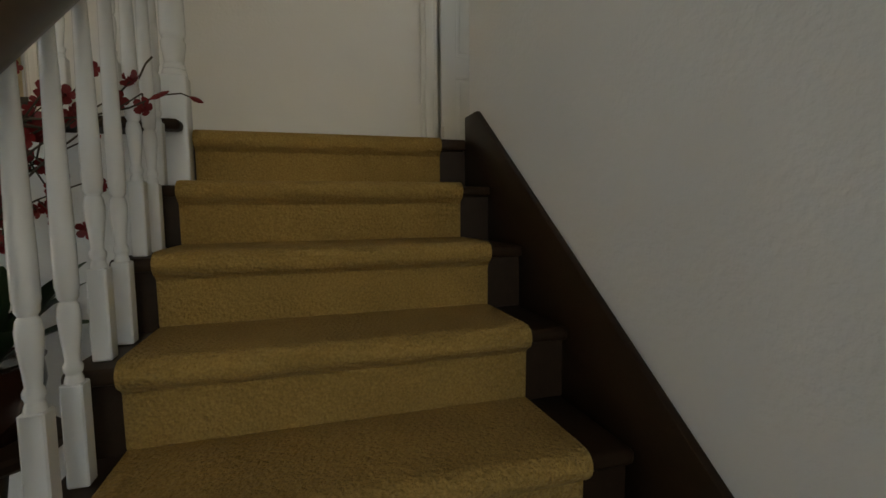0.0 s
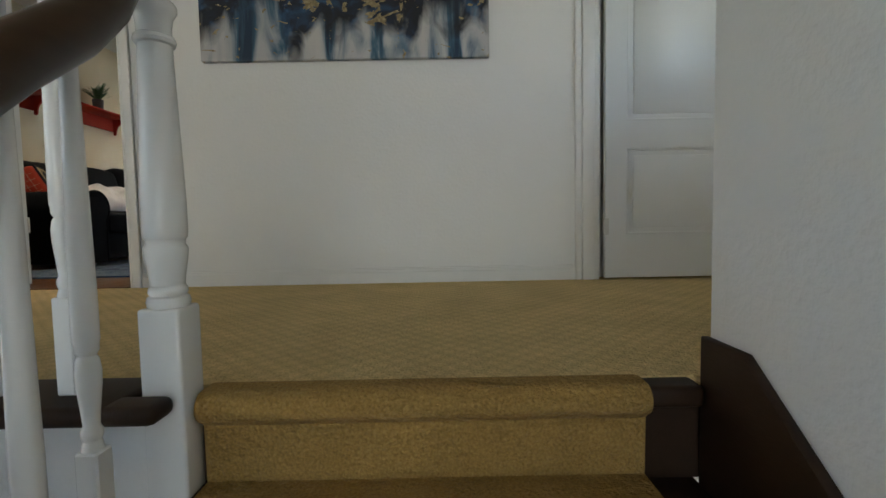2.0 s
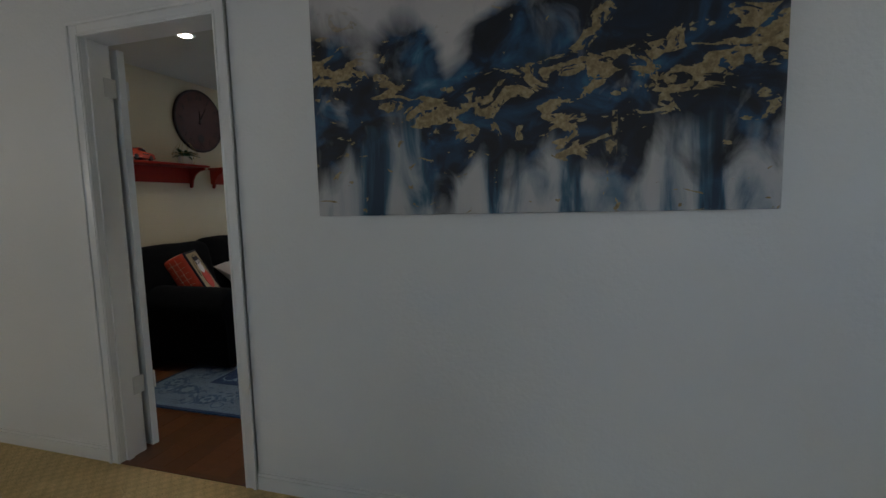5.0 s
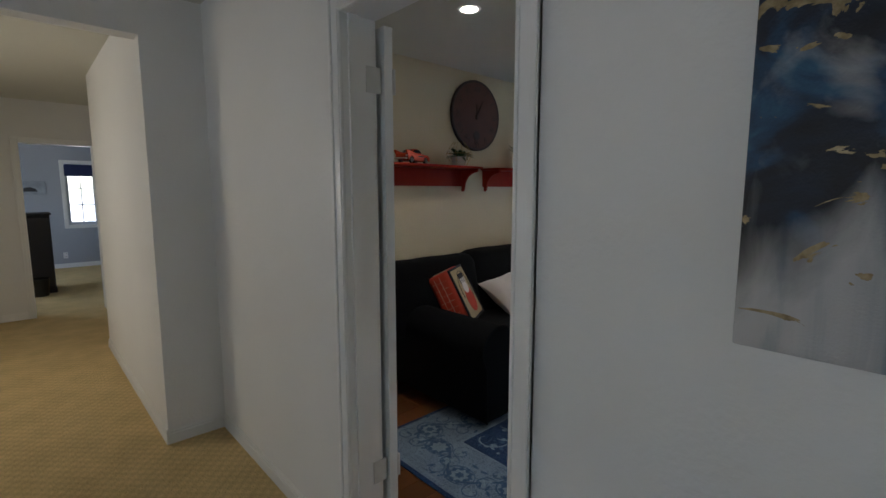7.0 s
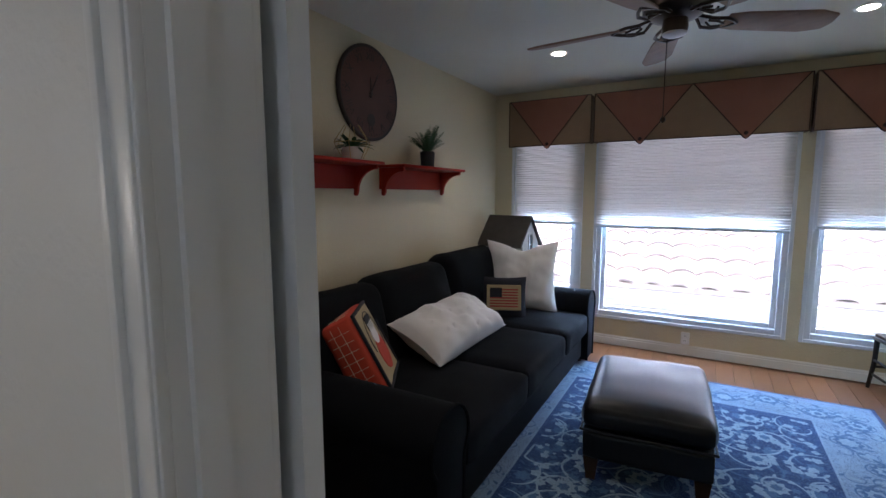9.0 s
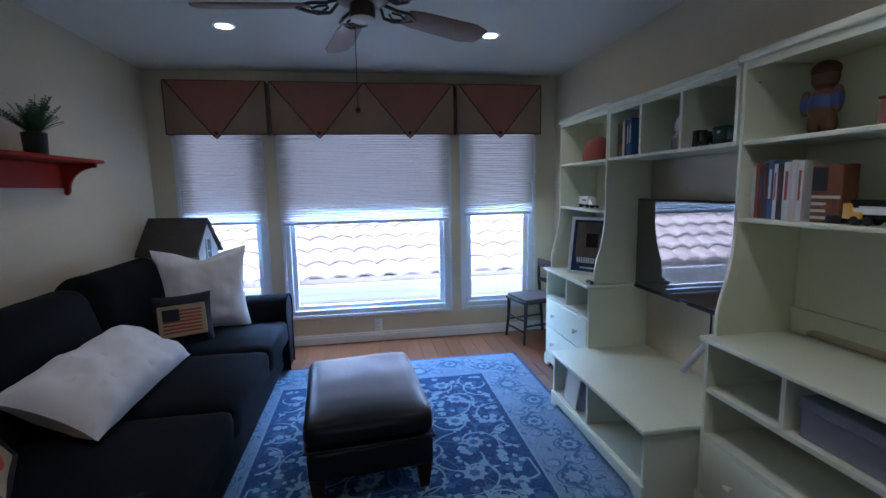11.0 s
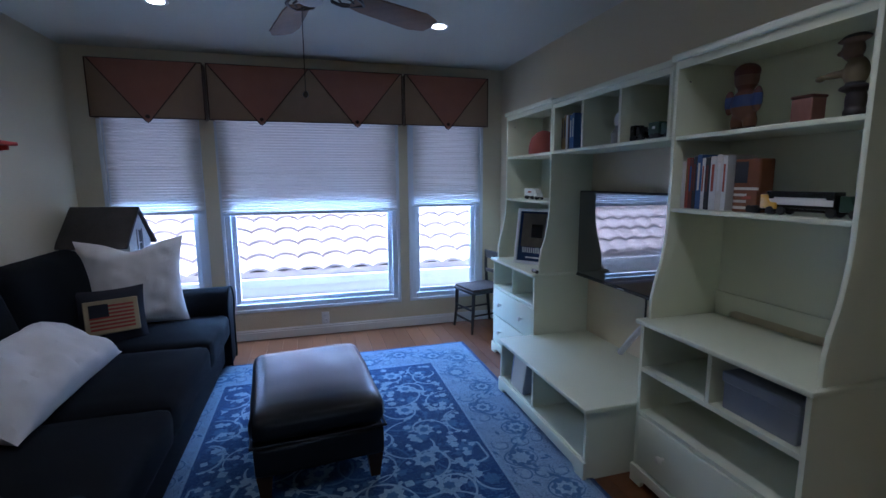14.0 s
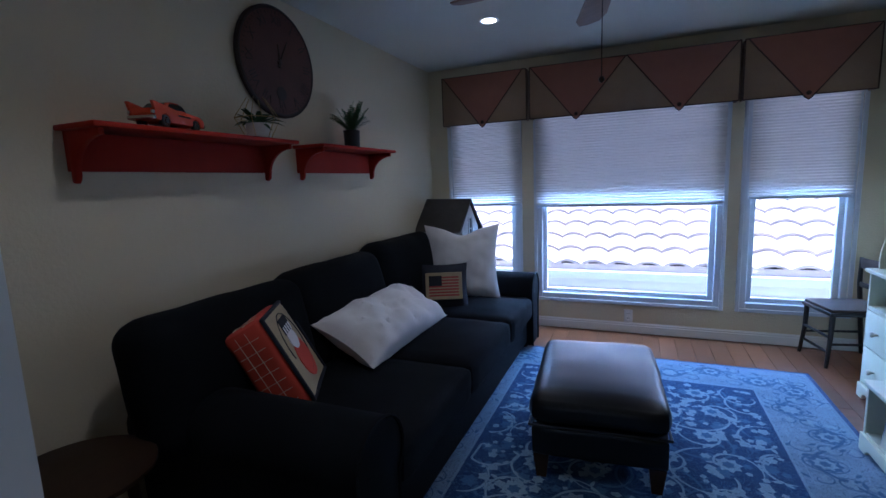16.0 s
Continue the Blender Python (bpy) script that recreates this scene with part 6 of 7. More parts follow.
doll("doll", "orange painted doll standing on the hutch shelf", (XH + 0.14, 4.90, 1.615), [((0, 0.028, 0.04), (0.025, 0.025, 0.045)), ((0, -0.028, 0.04), (0.025, 0.025, 0.045)), ((0, 0, 0.105), (0.042, 0.055, 0.065)), ((0, 0, 0.205), (0.042, 0.045, 0.052)), ((0, 0, 0.23), (0.044, 0.048, 0.034)), ((-0.01, 0.062, 0.12), (0.018, 0.018, 0.05)), ((-0.01, -0.062, 0.12), (0.018, 0.018, 0.05))], M_DOLL)
doll("figurine", "painted figure with a dark cap on the hutch shelf", (XH + 0.15, 4.53, 1.615), [((0, -0.02, 0.022), (0.030, 0.032, 0.026)), ((0, -0.02, 0.06), (0.026, 0.030, 0.050)), ((0, -0.015, 0.10), (0.038, 0.046, 0.014)), ((0, -0.012, 0.150), (0.030, 0.036, 0.050)), ((0, 0.004, 0.220), (0.028, 0.032, 0.036)), ((-0.005, 0.036, 0.214), (0.010, 0.012, 0.009)), ((-0.012, 0.040, 0.150), (0.012, 0.045, 0.013)), ((-0.012, 0.088, 0.146), (0.013, 0.016, 0.011)), ((0, -0.004, 0.255), (0.034, 0.040, 0.014)), ((0, 0.028, 0.250), (0.024, 0.022, 0.007))], M_DOLL2)
drum = thing("toy_box", "small pinkish toy box beside the painted figure", "toy", (XH + 0.12, 4.635, 1.615))
part("box", B(-0.033, 0.033, -0.036, 0.036, 0, 0.085, 0.003, 1), shade("pink_card", (0.20, 0.09, 0.07), 0.6, var=0.2, scale=20), drum)
part("lid", B(-0.036, 0.036, -0.039, 0.039, 0.085, 0.095, 0.003, 1), M_CLOCK, drum)

M_HELMET = shade("dull_red_fabric", (0.26, 0.06, 0.04), 0.75, var=0.2, scale=12)
single("red_cap", lathe([(0.105, 0), (0.108, 0.02), (0.105, 0.07), (0.085, 0.125), (0.045, 0.16), (0.01, 0.172)], 28), M_HELMET, "dull red domed cap on the hutch shelf", "cap", loc=(XH + 0.125, 6.53, 1.615))
M_JAR = shade("pale_jar_glass", (0.35, 0.36, 0.34), 0.15, var=0.1)
jar = thing("glass_jar", "pale glass jar with a white lid on the bridge shelf", "jar", (XH + 0.09, 5.60, 1.618))
part("jar", lathe([(0.04, 0), (0.048, 0.01), (0.05, 0.06), (0.03, 0.085), (0.028, 0.10)], 20), M_JAR, jar)
part("lid", lathe([(0.030, 0.10), (0.034, 0.105), (0.034, 0.14), (0.022, 0.165), (0.0, 0.17)], 20), M_WHITE_TOY, jar)
frame_ob = thing("framed_poster", "white framed dark poster leaning on the cabinet counter", "poster", (-0.40, 6.56, 0.80))
frame_ob.matrix_world = pose(-0.40, 6.50, 0.803, 0, 0, 36) @ pose(0, 0, 0, 0, 10, 0)
for a in ((-0.165, 0.165, 0, 0.022), (-0.165, 0.165, 0.398, 0.42), (-0.165, -0.143, 0, 0.42), (0.143, 0.165, 0, 0.42)):
    part("frame_bar", B(-0.014, 0.006, a[0], a[1], a[2], a[3], 0.003, 1), M_WHITE_TOY, frame_ob)
part("print", B(-0.004, 0.002, -0.143, 0.143, 0.022, 0.398), shade("deep_blue_print", (0.018, 0.035, 0.09), 0.25, var=0.15), frame_ob, smooth=False)
part("image", B(-0.006, -0.004, -0.118, 0.118, 0.13, 0.382), shade("sepia_house_print", (0.10, 0.085, 0.06), 0.3, var=0.6, scale=14), frame_ob, smooth=False)
part("image", B(-0.0075, -0.006, -0.05, 0.04, 0.20, 0.30), M_BEZEL, frame_ob, smooth=False)
for i in range(12):
    part("white_bar", prism([(-0.108 + 0.018 * i, 0.085), (-0.099 + 0.018 * i, 0.085), (-0.095 + 0.018 * i, 0.125), (-0.104 + 0.018 * i, 0.125)], "x", -0.0065, -0.004), M_WHITE_TOY, frame_ob, smooth=False)
part("lettering_bar", B(-0.0065, -0.004, -0.07, 0.07, 0.045, 0.055), M_BOOKS[4], frame_ob, smooth=False)
remote = turned(lathe([(0.012, -0.03), (0.013, -0.02), (0.013, 0.03), (0.010, 0.034)], 14), Matrix.Translation((0, 0, 0.013)) @ Matrix.Rotation(radians(90), 4, "X"))
single("small_camera", remote, M_BEZEL, "small black cylinder on the cabinet counter", "gadget", loc=(XB + 0.02, 6.22, 0.80))
M_SILVER = shade("silver_grey_box", (0.22, 0.23, 0.25), 0.45, var=0.12, scale=8)
sbox = thing("storage_box", "silver-grey lidded storage box in the cubbyhole", "box", (XB + 0.13, 4.56, 0.575))
part("body", B(-0.10, 0.15, -0.14, 0.14, 0, 0.115, 0.004, 1), M_SILVER, sbox)
part("lid", B(-0.106, 0.156, -0.146, 0.146, 0.105, 0.145, 0.004, 1), M_SILVER, sbox)
mag = thing("magazine_holder", "grey plastic tray with papers in the bench", "tray", (XT + 0.12, 5.98, 0.103))
part("tray", prism([(-0.10, 0), (0.08, 0), (0.10, 0.05), (-0.08, 0.19)], "y", -0.10, 0.10, bevel=0.004), shade("grey_plastic", (0.22, 0.24, 0.28), 0.4, var=0.15), mag)
part("paper", prism([(-0.11, 0.01), (-0.105, 0.01), (-0.075, 0.20), (-0.08, 0.20)], "y", -0.095, 0.07), M_PAPER, mag)

# ---- small chair by the window ----
M_CHAIR = shade("black_brown_chair_wood", (0.010, 0.007, 0.005), 0.4, var=0.25, scale=10)
M_CANE = shade("woven_cane_seat", (0.05, 0.03, 0.02), 0.7, var=0.2, scale=30, grain=0.3, grain_scale=150)
chair = thing("chair", "small dark wooden chair with a cane seat by the window", "chair", (-0.43, 7.54, 0), 12)
part("seat", B(-0.19, 0.19, -0.17, 0.17, 0.40, 0.425, 0.01, 2), M_CANE, chair)
part("seat_frame", B(-0.20, 0.20, -0.18, 0.18, 0.375, 0.402, 0.008, 2), M_CHAIR, chair)
for sy in (-0.155, 0.155):
    part("leg", tube([(-0.20, sy * 1.08, 0), (-0.18, sy, 0.2), (-0.175, sy, 0.38)], [0.012, 0.016, 0.018], 8), M_CHAIR, chair)
    part("leg", tube([(0.215, sy * 1.05, 0), (0.175, sy, 0.38), (0.16, sy, 0.55), (0.16, sy, 0.74)], [0.013, 0.017, 0.016, 0.012], 8), M_CHAIR, chair)
    part("stretcher", tube([(-0.185, sy, 0.17), (0.195, sy, 0.17)], 0.009, 6), M_CHAIR, chair)
part("stretcher", tube([(-0.185, -0.155, 0.22), (-0.185, 0.155, 0.22)], 0.010, 6), M_CHAIR, chair)
part("stretcher", tube([(-0.185, -0.155, 0.11), (-0.185, 0.155, 0.11)], 0.010, 6), M_CHAIR, chair)
part("top_rail", turned(B(-0.010, 0.010, -0.16, 0.16, -0.04, 0.04, 0.008, 2), Matrix.Translation((0.16, 0, 0.70)) @ Matrix.Rotation(radians(-5), 4, "Y")), M_CHAIR, chair)
part("back_rail", turned(B(-0.008, 0.008, -0.15, 0.15, -0.02, 0.02, 0.006, 2), Matrix.Translation((0.16, 0, 0.54)) @ Matrix.Rotation(radians(-5), 4, "Y")), M_CHAIR, chair)

# ---- floor boards and rug ----
planks = tagged(thing("floor_planks", "orange-brown hardwood floor boards", "floor", (0, 0, -0.012)), kind="structure")
PW = 0.125
meshes = {}
row, x = 0, LEFT
rnd = random.Random(3)
while x < RIGHT - 0.01:
    w = min(PW, RIGHT - x)
    y = W + 0.0
    first_len = 0.5 + 0.9 * rnd.random()
    while y < BACK - 0.01:
        ln = min(first_len if y < W + 0.1 else 1.25, BACK - y)
        key = (round(w, 3), round(ln, 3))
        if key not in meshes:
            meshes[key] = finish("plank", B(0.0008, key[0] - 0.0008, 0.0008, key[1] - 0.0008, 0, 0.011, 0.0012, 1), M_FLOORWOOD, False)
        ob = new("plank", meshes[key])
        ob.parent = planks
        ob.location = (x, y, 0)
        y += ln
    x += w
structure("trim_threshold", B(-2.262, -1.518, W - 0.012, W + 0.02, 0.0005, 0.006, 0.002, 1), M_FLOORWOOD, "wooden threshold strip")



def rug_shade(name, base, line, amount, scale=16.0):
    """Cut pile with fine woven scrolls in a second yarn."""
    m = shade(name, base, 0.95, var=0.3, scale=9, grain=0.35, grain_scale=160, bump=0.5, bump_scale=300, spec=0.1, sheen=0.15)
    nt = m.node_tree
    p = nt.nodes["Principled BSDF"]
    old = p.inputs["Base Color"].links[0].from_socket
    tc = nt.nodes.new("ShaderNodeTexCoord")
    n = nt.nodes.new("ShaderNodeTexNoise")
    n.inputs["Scale"].default_value, n.inputs["Detail"].default_value, n.inputs["Distortion"].default_value = scale, 2.5, 1.8
    nt.links.new(tc.outputs["Object"], n.inputs["Vector"])
    pp = nt.nodes.new("ShaderNodeMath")
    pp.operation = "PINGPONG"
    pp.inputs[1].default_value = 0.05
    nt.links.new(n.outputs["Fac"], pp.inputs[0])
    r = nt.nodes.new("ShaderNodeMapRange")
    r.inputs["From Min"].default_value, r.inputs["From Max"].default_value = 0.008, 0.014
    r.inputs["To Min"].default_value, r.inputs["To Max"].default_value = amount, 0.0
    nt.links.new(pp.outputs[0], r.inputs["Value"])
    mx = nt.nodes.new("ShaderNodeMixRGB")
    mx.inputs[2].default_value = (*line, 1)
    nt.links.new(r.outputs[0], mx.inputs[0])
    nt.links.new(old, mx.inputs[1])
    nt.links.new(mx.outputs[0], p.inputs["Base Color"])
    return m


M_RUG = rug_shade("navy_rug_pile", (0.006, 0.032, 0.115), (0.07, 0.14, 0.25), 0.55, 11.0)
M_RUG_BORDER = rug_shade("pale_blue_grey_pile", (0.185, 0.255, 0.355), (0.05, 0.09, 0.15), 0.75)
M_RUG_PALE = rug_shade("worn_cream_pile", (0.22, 0.30, 0.39), (0.07, 0.11, 0.17), 0.7, 30.0)
M_RUG_MID = rug_shade("slate_blue_pile", (0.05, 0.11, 0.215), (0.025, 0.05, 0.10), 0.6, 26.0)
RX0, RX1, RY0, RY1 = -3.02, -0.735, 3.95, 7.17
rug = thing("area_rug", "navy and pale blue-grey patterned rug with scrolling flowers", "rug", ((RX0 + RX1) / 2, (RY0 + RY1) / 2, 0))
wpart("edge", B(RX0, RX1, RY0, RY1, 0.0, 0.009, 0.003, 2), M_RUG, rug)
BW = 0.40
wpart("border", B(RX0 + 0.025, RX1 - 0.025, RY0 + 0.025, RY1 - 0.025, 0.003, 0.0098), M_RUG_BORDER, rug, "pale border", smooth=False)
wpart("field", B(RX0 + BW, RX1 - BW, RY0 + BW, RY1 - BW, 0.004, 0.0104), M_RUG, rug, "navy field", smooth=False)


class Flat:
    """Collects flat pieces of pile into one mesh."""

    def __init__(self, z):
        self.v, self.f, self.z = [], [], z

    def poly(self, pts):
        i = len(self.v)
        self.v += [(x, y, self.z + len(self.f) % 40 * 8e-6) for x, y in pts]
        self.f.append(list(range(i, i + len(pts))))

    def ribbon(self, pts, width):
        n = len(pts)
        for k in range(n - 1):
            (ax, ay), (bx, by) = pts[k], pts[k + 1]
            d = math.hypot(bx - ax, by - ay) or 1
            nx, ny = -(by - ay) / d, (bx - ax) / d
            wa, wb = width * (0.35 + 0.65 * math.sin(math.pi * (k + 0.5) / n)), width * (0.35 + 0.65 * math.sin(math.pi * (k + 1.5) / n))
            self.poly([(ax - nx * wa, ay - ny * wa), (bx - nx * wb, by - ny * wb), (bx + nx * wb, by + ny * wb), (ax + nx * wa, ay + ny * wa)])

    def flower(self, cx, cy, r, petals, turn=0.0, depth=0.28):
        n = petals * 6
        self.poly([(cx + r * (1 - depth * abs(math.sin(petals * math.pi * i / n))) * math.cos(2 * math.pi * i / n + turn), cy + r * (1 - depth * abs(math.sin(petals * math.pi * i / n))) * math.sin(2 * math.pi * i / n + turn)) for i in range(n)])

    def leaf(self, cx, cy, ln, w, a):
        c, s = math.cos(a), math.sin(a)
        self.poly([(cx + u * c - v * s, cy + u * s + v * c) for u, v in ((0, 0), (ln * 0.3, w), (ln * 0.7, w * 0.8), (ln, 0), (ln * 0.7, -w * 0.8), (ln * 0.3, -w))])

    def done(self, name, material, label):
        me = bpy.data.meshes.new(name)
        root = rug.matrix_world.translation
        me.from_pydata([(x - root.x, y - root.y, z - root.z) for x, y, z in self.v], [], self.f)
        me.materials.append(material)
        ob = new(name, me)
        ob.parent = rug
        ob["label"] = label
        ob["kind"] = "stuff"
        return ob


pale, mid, core = Flat(0.0112), Flat(0.0108), Flat(0.0117)
rnd = random.Random(8)
cx0, cy0 = (RX0 + RX1) / 2, (RY0 + RY1) / 2
fx, fy = (RX1 - RX0) / 2 - BW - 0.02, (RY1 - RY0) / 2 - BW - 0.02


def inside(x, y):
    return abs(x - cx0) < fx and abs(y - cy0) < fy


def motif(px, py, size, a):
    """A scrolling vine with a flower at its heart and leaves along it, with its mirror image."""
    for sg in (1, -1):
        mx = lambda x: cx0 + sg * x
        pts = []
        for i in range(26):
            t = i / 25
            r = size * (1.0 - 0.80 * t)
            th = a + 4.6 * t
            x, y = mx(px + r * math.cos(th)), cy0 + py + r * math.sin(th)
            pts.append((x, y))
        pts = [p for p in pts if inside(*p)]
        if len(pts) > 4:
            pale.ribbon(pts, size * 0.040)
        for i in range(0, len(pts), 4):
            for s in (-1, 1):
                if inside(pts[i][0] + 0.03, pts[i][1] + 0.03) and inside(pts[i][0] - 0.03, pts[i][1] - 0.03):
                    (pale if (i // 4) % 2 else mid).leaf(*pts[i], size * 0.28, size * 0.06, a + 0.25 * i * sg + s * 1.1)
        c = (mx(px), cy0 + py)
        if inside(c[0] + size * 0.4, c[1] + size * 0.4) and inside(c[0] - size * 0.4, c[1] - size * 0.4):
            pale.flower(*c, size * 0.42, 8, a)
            core.flower(*c, size * 0.20, 6, a)


for j in range(-5, 6):
    for i in range(0, 3):
        px = 0.13 + 0.27 * i + (0.06 if j % 2 else 0)
        motif(px, 0.265 * j + rnd.uniform(-0.02, 0.02), 0.15 + 0.03 * rnd.random(), rnd.uniform(0, 6.28))
for _ in range(330):
    x, y = rnd.uniform(0, fx), rnd.uniform(-fy, fy)
    r = rnd.uniform(0.012, 0.034)
    for sg in (1, -1):
        q = (cx0 + sg * x, cy0 + y)
        if inside(q[0] + r, q[1] + r) and inside(q[0] - r, q[1] - r):
            (pale if rnd.random() < 0.6 else mid).flower(*q, r, rnd.choice((4, 5, 6)), rnd.uniform(0, 3))
# long thin scrolls sweeping between the flowers
for j in range(-4, 5):
    for i in range(3):
        px, py, a = 0.10 + 0.29 * i, 0.31 * j + (0.15 if i % 2 else 0.0), 0.9 * j + 1.7 * i
        for sg in (1, -1):
            pts = [(cx0 + sg * (px + (0.235 - 0.0062 * t) * math.cos(a + 0.19 * t)), cy0 + py + (0.235 - 0.0062 * t) * math.sin(a + 0.19 * t)) for t in range(30)]
            for k in range(0, 24, 6):
                run = [p for p in pts[k:k + 8] if inside(*p)]
                if len(run) == 8:
                    (pale if (i + j) % 2 else mid).ribbon(run, 0.007)
            tip = pts[-1]
            if inside(tip[0] + 0.05, tip[1] + 0.05) and inside(tip[0] - 0.05, tip[1] - 0.05):
                mid.flower(*tip, 0.048, 7, a)
# border: guard lines, rosettes in rings and an undulating vine
lines = Flat(0.0113)
for inset, w in ((0.045, 0.006), (0.085, 0.003), (BW - 0.05, 0.003), (BW - 0.012, 0.007)):
    xa, xb, ya, yb = RX0 + inset, RX1 - inset, RY0 + inset, RY1 - inset
    for r in ((xa, xb, ya, ya + w), (xa, xb, yb - w, yb), (xa, xa + w, ya, yb), (xb - w, xb, ya, yb)):
        lines.poly([(r[0], r[2]), (r[1], r[2]), (r[1], r[3]), (r[0], r[3])])
bmid, bdark = Flat(0.0109), Flat(0.0114)
m = BW * 0.53
xa, xb, ya, yb = RX0 + m, RX1 - m, RY0 + m, RY1 - m
for ax, ay, bx, by in ((xa, ya, xb, ya), (xb, ya, xb, yb), (xb, yb, xa, yb), (xa, yb, xa, ya)):
    ln = math.hypot(bx - ax, by - ay)
    ux, uy = (bx - ax) / ln, (by - ay) / ln
    n = round(ln / 0.27)
    vine = []
    for i in range(n * 12 + 1):
        s = ln * i / (n * 12)
        o = 0.10 * math.sin(math.pi * i / 12)
        vine.append((ax + ux * s - uy * o, ay + uy * s + ux * o))
    for k in range(0, len(vine) - 6, 6):
        bmid.ribbon(vine[k:k + 8], 0.009)
    for i in range(n):
        s = ln * (i + 0.5) / n
        o = -0.05 if i % 2 else 0.05
        c = (ax + ux * s - uy * o, ay + uy * s + ux * o)
        bmid.flower(*c, 0.075, 10, 0.3 * i, 0.2)
        lines.flower(*c, 0.055, 8, 0.2 * i)
        bdark.flower(*c, 0.026, 6, 0.2 * i)
        ring = [(c[0] + 0.088 * math.cos(t * 0.31), c[1] + 0.070 * math.sin(t * 0.31)) for t in range(21)]
        bdark.ribbon(ring, 0.0045)
        for k in range(9):
            bmid.leaf(c[0] + rnd.uniform(-0.14, 0.14), c[1] + rnd.uniform(-0.14, 0.14), 0.05, 0.009, rnd.uniform(0, 6.28))
        # curling tendrils on either side of the rosette
        for sg in (-1, 1):
            for turn in (0.0, 2.2):
                qx, qy = c[0] + ux * 0.135 * sg - uy * (o if turn else -o), c[1] + uy * 0.135 * sg + ux * (o if turn else -o)
                curl = [(qx + (0.062 - 0.0026 * t) * math.cos(turn + sg * t * 0.33), qy + (0.062 - 0.0026 * t) * math.sin(turn + sg * t * 0.33)) for t in range(20)]
                (bdark if turn else bmid).ribbon(curl, 0.0035)
                lines.leaf(qx, qy, 0.045, 0.012, turn + 1.2 * sg)
                lines.leaf(qx, qy, 0.035, 0.010, turn + 2.9 * sg)
pale.done("scroll_pattern", M_RUG_PALE, "cream scrolling flowers")
mid.done("leaf_pattern", M_RUG_MID, "slate blue leaves")
core.done("flower_heart_pattern", M_RUG_MID, "slate blue flower hearts")
lines.done("border_line_pattern", M_RUG_PALE, "cream border lines")
bmid.done("border_vine", M_RUG_MID, "slate blue border vine")
bdark.done("border_ring_pattern", M_RUG_MID, "slate blue border rings")

# ---- bedroom at the end of the hall ----
M_WARDROBE = shade("espresso_wood", (0.022, 0.015, 0.012), 0.45, var=0.25, scale=6, stretch=(4, 4, 1))
ward = thing("wardrobe", "tall dark espresso wooden wardrobe on the bedroom carpet", "wardrobe", (-9.75, 2.52, 0), 0)
part("body", B(-0.28, 0.28, -0.42, 0.36, 0.06, 1.12, 0.006, 1), M_WARDROBE, ward)
part("top", B(-0.30, 0.30, -0.44, 0.38, 1.12, 1.145, 0.006, 2), M_WARDROBE, ward)
part("plinth", B(-0.29, 0.29, -0.43, 0.37, 0, 0.07, 0.004, 1), M_WARDROBE, ward)
for y in (-0.41, -0.02):
    d = part("cabinet_door", B(0.279, 0.296, y, y + 0.37, 0.09, 1.09, 0.005, 1), M_WARDROBE, ward)
    part("handle", B(0.296, 0.312, y + (0.33 if y < -0.1 else 0.03), y + (0.345 if y < -0.1 else 0.045), 0.55, 0.72, 0.004, 1), M_BRASS, d)
bin_ob = thing("waste_bin", "small black waste bin beside the wardrobe", "bin", (-9.30, 2.70, 0))
part("bucket", lathe([(0.085, 0), (0.09, 0.005), (0.11, 0.24), (0.105, 0.24), (0.085, 0.012), (0, 0.010)], 22), M_BEZEL, bin_ob)
part("rim", lathe([(0.108, 0.235), (0.115, 0.24), (0.115, 0.252), (0.106, 0.255)], 22), M_BEZEL, bin_ob)
seapic = thing("picture", "small painting of a dark coast on the grey wall", "picture", (-12.178, 2.80, 1.40))
part("canvas", B(0, 0.03, -0.17, 0.17, 0, 0.24, 0.004, 1), shade("grey_sea_canvas", (0.30, 0.33, 0.36), 0.6, var=0.5, scale=9), seapic)
part("shore", prism([(-0.16, 0.05), (0.05, 0.05), (0.03, 0.10), (-0.05, 0.13), (-0.13, 0.12)], "x", 0.03, 0.032), M_BOOKS[2], seapic)
bw = tagged(thing("window_4", "white bedroom window with muntins under a navy valance", "window", (-12.18, 3.49, 0.82)), kind="structure")
bm = bmesh.new()
for y0, y1, z0, z1 in ((3.19, 3.26, 0.75, 2.04), (3.72, 3.79, 0.75, 2.04), (3.26, 3.72, 0.75, 0.82), (3.26, 3.72, 1.97, 2.04)):
    box(bm, -12.185, -12.16, y0, y1, z0, z1, 0.004, 1)
wpart("window_frame", bm, M_TRIM, bw)
bm = bmesh.new()
for y0, y1, z0, z1 in ((3.26, 3.30, 0.82, 1.97), (3.68, 3.72, 0.82, 1.97), (3.30, 3.68, 0.82, 0.87), (3.30, 3.68, 1.92, 1.97), (3.483, 3.497, 0.87, 1.92), (3.30, 3.68, 1.19, 1.204), (3.30, 3.68, 1.51, 1.524)):
    box(bm, -12.26, -12.22, y0, y1, z0, z1)
wpart("sash", bm, M_VINYL, bw, smooth=False)
pane = wpart("pane", B(-12.243, -12.238, 3.30, 3.68, 0.87, 1.92), M_GLASS, bw, smooth=False)
pane.visible_shadow = False
nv = thing("window_valance", "navy fabric valance over the bedroom window", "valance", (-12.16, 3.49, 1.74))
part("cloth", block_cushion(-0.01, 0.03, -0.235, 0.235, 0.0, 0.22, 0, 0.012), shade("navy_valance_cloth", (0.02, 0.03, 0.10), 0.9, var=0.2), nv)
bed = thing("bed", "corner of a dark covered bed in the grey bedroom", "bed", (-10.9, 4.2, 0))
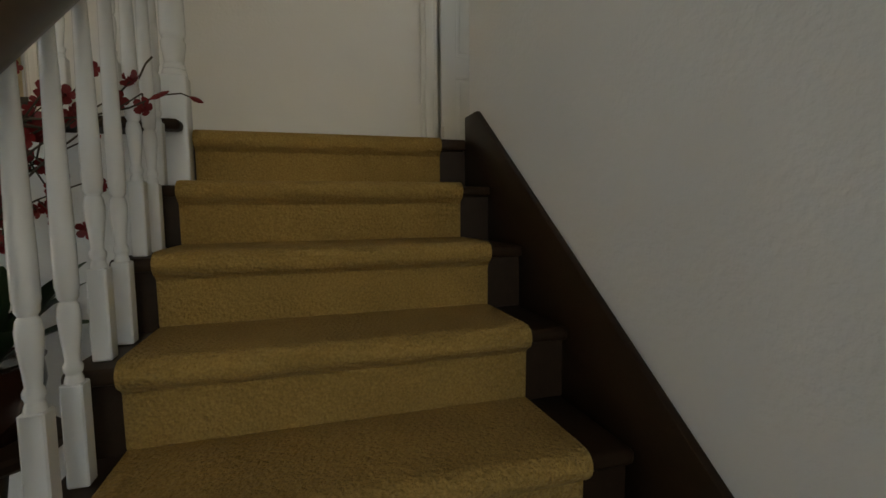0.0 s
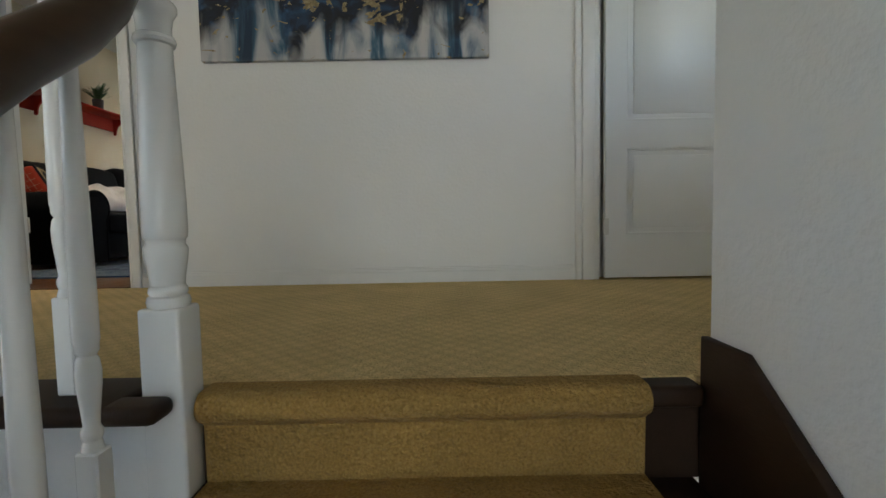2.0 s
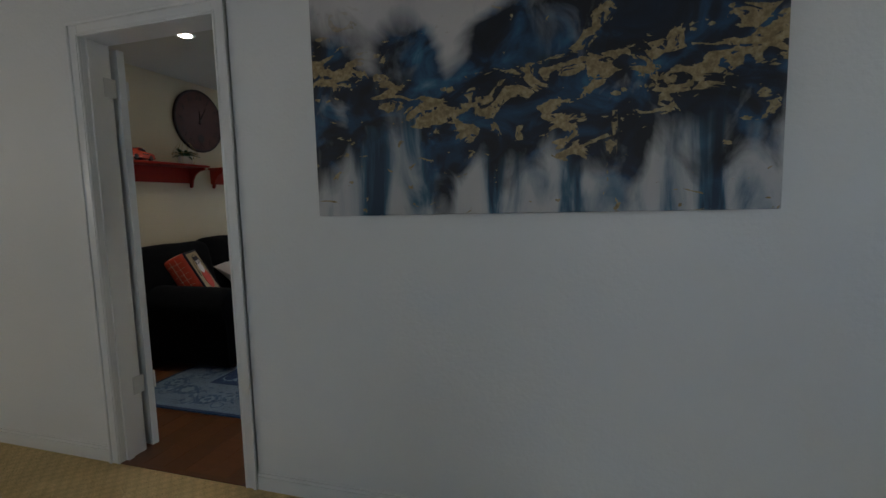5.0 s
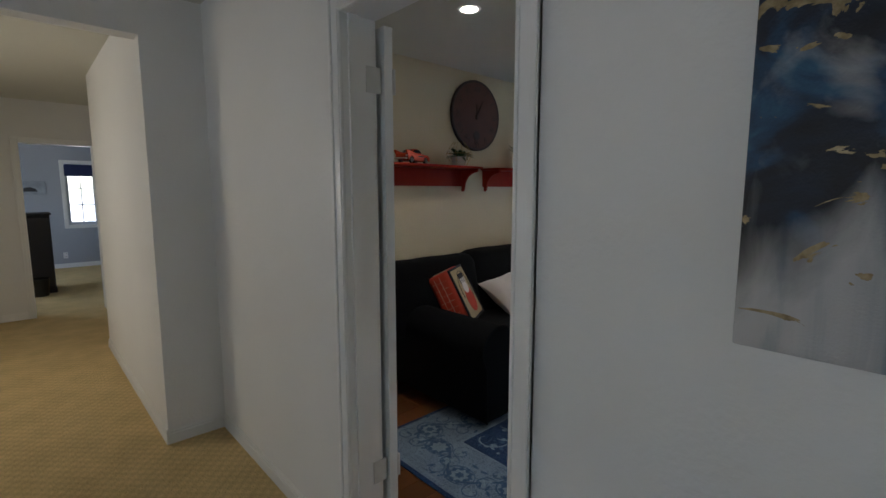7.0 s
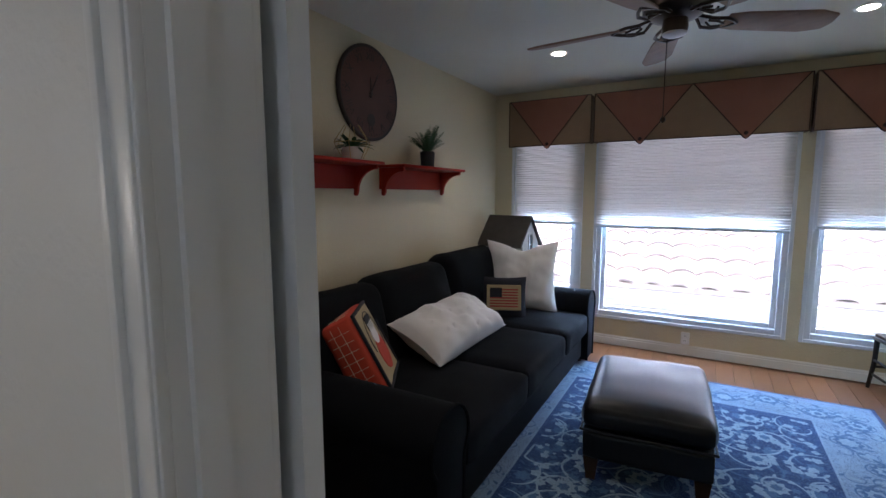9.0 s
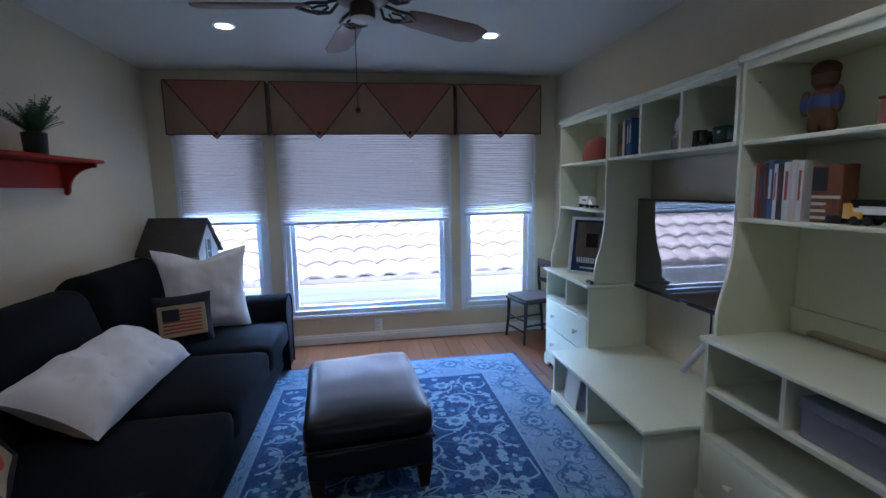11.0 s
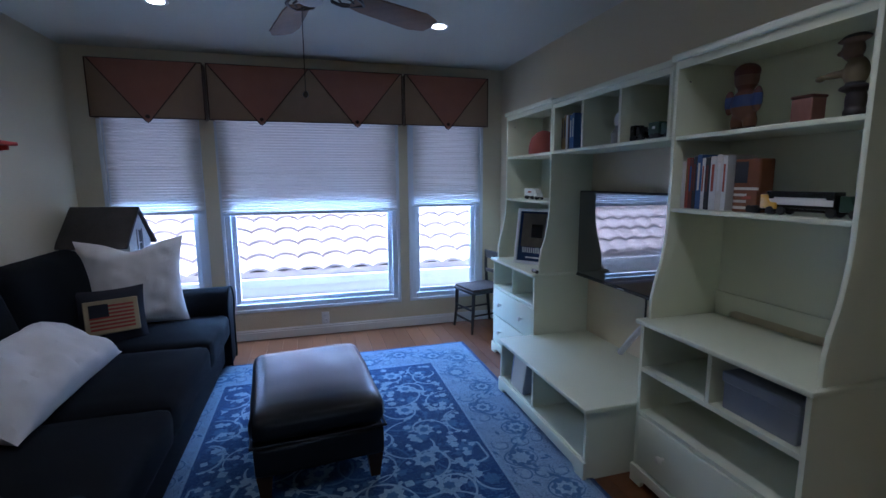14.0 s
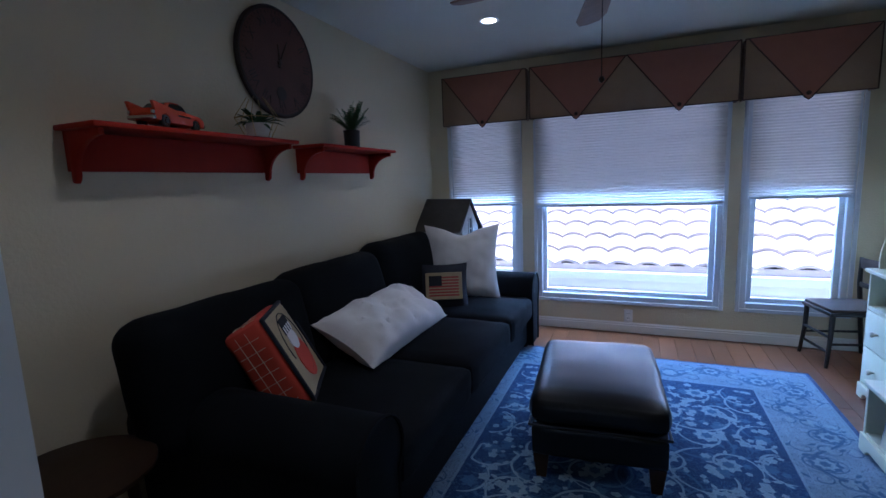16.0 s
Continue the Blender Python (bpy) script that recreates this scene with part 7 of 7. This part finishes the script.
part("cover", block_cushion(-0.8, 0.8, -0.55, 0.8, 0.06, 0.52, 0.03, 0.08), M_NAVY_CLOTH, bed)
part("foot", B(-0.7, 0.7, -0.5, 0.7, 0, 0.07), M_WARDROBE, bed)
# nightstand and lamp past the open door
night = thing("nightstand", "dark reddish wooden nightstand beside the wall", "nightstand", (2.465, 3.27, 0))
M_CHERRY = shade("dark_cherry_wood", (0.10, 0.035, 0.012), 0.35, var=0.25, scale=6)
part("body", B(-0.25, 0.25, -0.2, 0.2, 0.08, 0.78, 0.005, 1), M_CHERRY, night)
part("top", B(-0.28, 0.28, -0.22, 0.22, 0.78, 0.815, 0.008, 2), M_CHERRY, night)
for z0, z1 in ((0.12, 0.42), (0.45, 0.75)):
    d = part("drawer", B(-0.23, 0.23, -0.212, -0.2, z0, z1, 0.004, 1), M_CHERRY, night)
    part("knob", turned(lathe([(0.012, 0), (0.016, 0.02), (0.0, 0.028)], 12), Matrix.Translation((0, -0.212, (z0 + z1) / 2)) @ Matrix.Rotation(radians(90), 4, "X")), M_BRASS, d)
for x in (-0.22, 0.22):
    for y in (-0.17, 0.17):
        part("foot", B(x - 0.025, x + 0.025, y - 0.025, y + 0.025, 0, 0.08), M_CHERRY, night)

# ---- outside: the neighbouring roof ----
M_TILE = shade("sun_bleached_clay_tile", (0.60, 0.50, 0.45), 0.8, var=0.2, scale=3, grain=0.15, grain_scale=40, rand=0.12)
M_STUCCO = shade("white_stucco", (0.72, 0.71, 0.68), 0.85, var=0.06, scale=2, bump=0.3, bump_scale=40)
M_FASCIA = shade("white_fascia", (0.84, 0.85, 0.85), 0.5, var=0.05)
house = thing("neighbour_house", "white stucco house with a clay tile roof beyond the windows", "house", (-2.0, 12.0, DOWN - 0.4))
EY, EZ, PITCH = 9.45, 0.27, radians(24)
wpart("house_wall", B(-12.0, 8.0, 9.85, 16.5, DOWN - 0.4, 0.15), M_STUCCO, house, smooth=False)
wpart("fascia", B(-12.0, 8.0, EY + 0.02, EY + 0.05, 0.04, EZ - 0.03), M_FASCIA, house, smooth=False)
wpart("gutter", prism([(EY - 0.09, EZ - 0.13), (EY + 0.02, EZ - 0.13), (EY + 0.02, EZ - 0.03), (EY - 0.11, EZ - 0.03)], "x", -12.0, 8.0), M_FASCIA, house, smooth=False)
wpart("soffit", B(-12.0, 8.0, EY + 0.03, 9.85, 0.02, 0.04), M_FASCIA, house, smooth=False)
roof = wpart("roof_deck", prism([(EY, EZ - 0.05), (16.5, EZ - 0.05 + (16.5 - EY) * math.tan(PITCH)), (16.5, EZ - 0.3 + (16.5 - EY) * math.tan(PITCH)), (EY, EZ - 0.1)], "x", -12.0, 8.0), M_TILE, house, smooth=False)
wpart("eave_closure", B(-12.0, 8.0, EY + 0.0, EY + 0.03, EZ - 0.08, EZ + 0.05), M_TILE, house, smooth=False)
TWD, TLN = 0.315, 0.345
bm = bmesh.new()
rows = []
for e, lift in ((0.0, 0.050), (TLN + 0.05, 0.0)):
    for th in (0.0, 0.032):
        row = []
        for i in range(17):
            u = i / 16
            hump = abs(math.cos(math.pi * u)) ** 0.8
            row.append(bm.verts.new((u * TWD, e * math.cos(PITCH), e * math.sin(PITCH) + lift + 0.060 * hump - th)))
        rows.append(row)
a0, a1, b0, b1 = rows
for i in range(16):
    bm.faces.new((a0[i], a0[i + 1], b0[i + 1], b0[i]))
    bm.faces.new((a0[i], a1[i], a1[i + 1], a0[i + 1]))
    bm.faces.new((a1[i], b1[i], b1[i + 1], a1[i + 1]))
tile_mesh = finish("tile", bm, M_TILE)
origin = house.matrix_world.translation
for r in range(10):
    for c in range(-9, 17):
        o = new("roof_tile", tile_mesh)
        o.parent = roof
        o.location = Vector((-3.6 + c * TWD, EY - 0.03 + r * TLN * math.cos(PITCH), EZ + r * TLN * math.sin(PITCH))) - origin
ground = structure("ground", B(-600, 600, -600, 600, DOWN - 0.6, DOWN - 0.4), shade("pale_paving", (0.30, 0.28, 0.25), 0.9, var=0.2, scale=0.5), "pale paved ground round the houses", False)
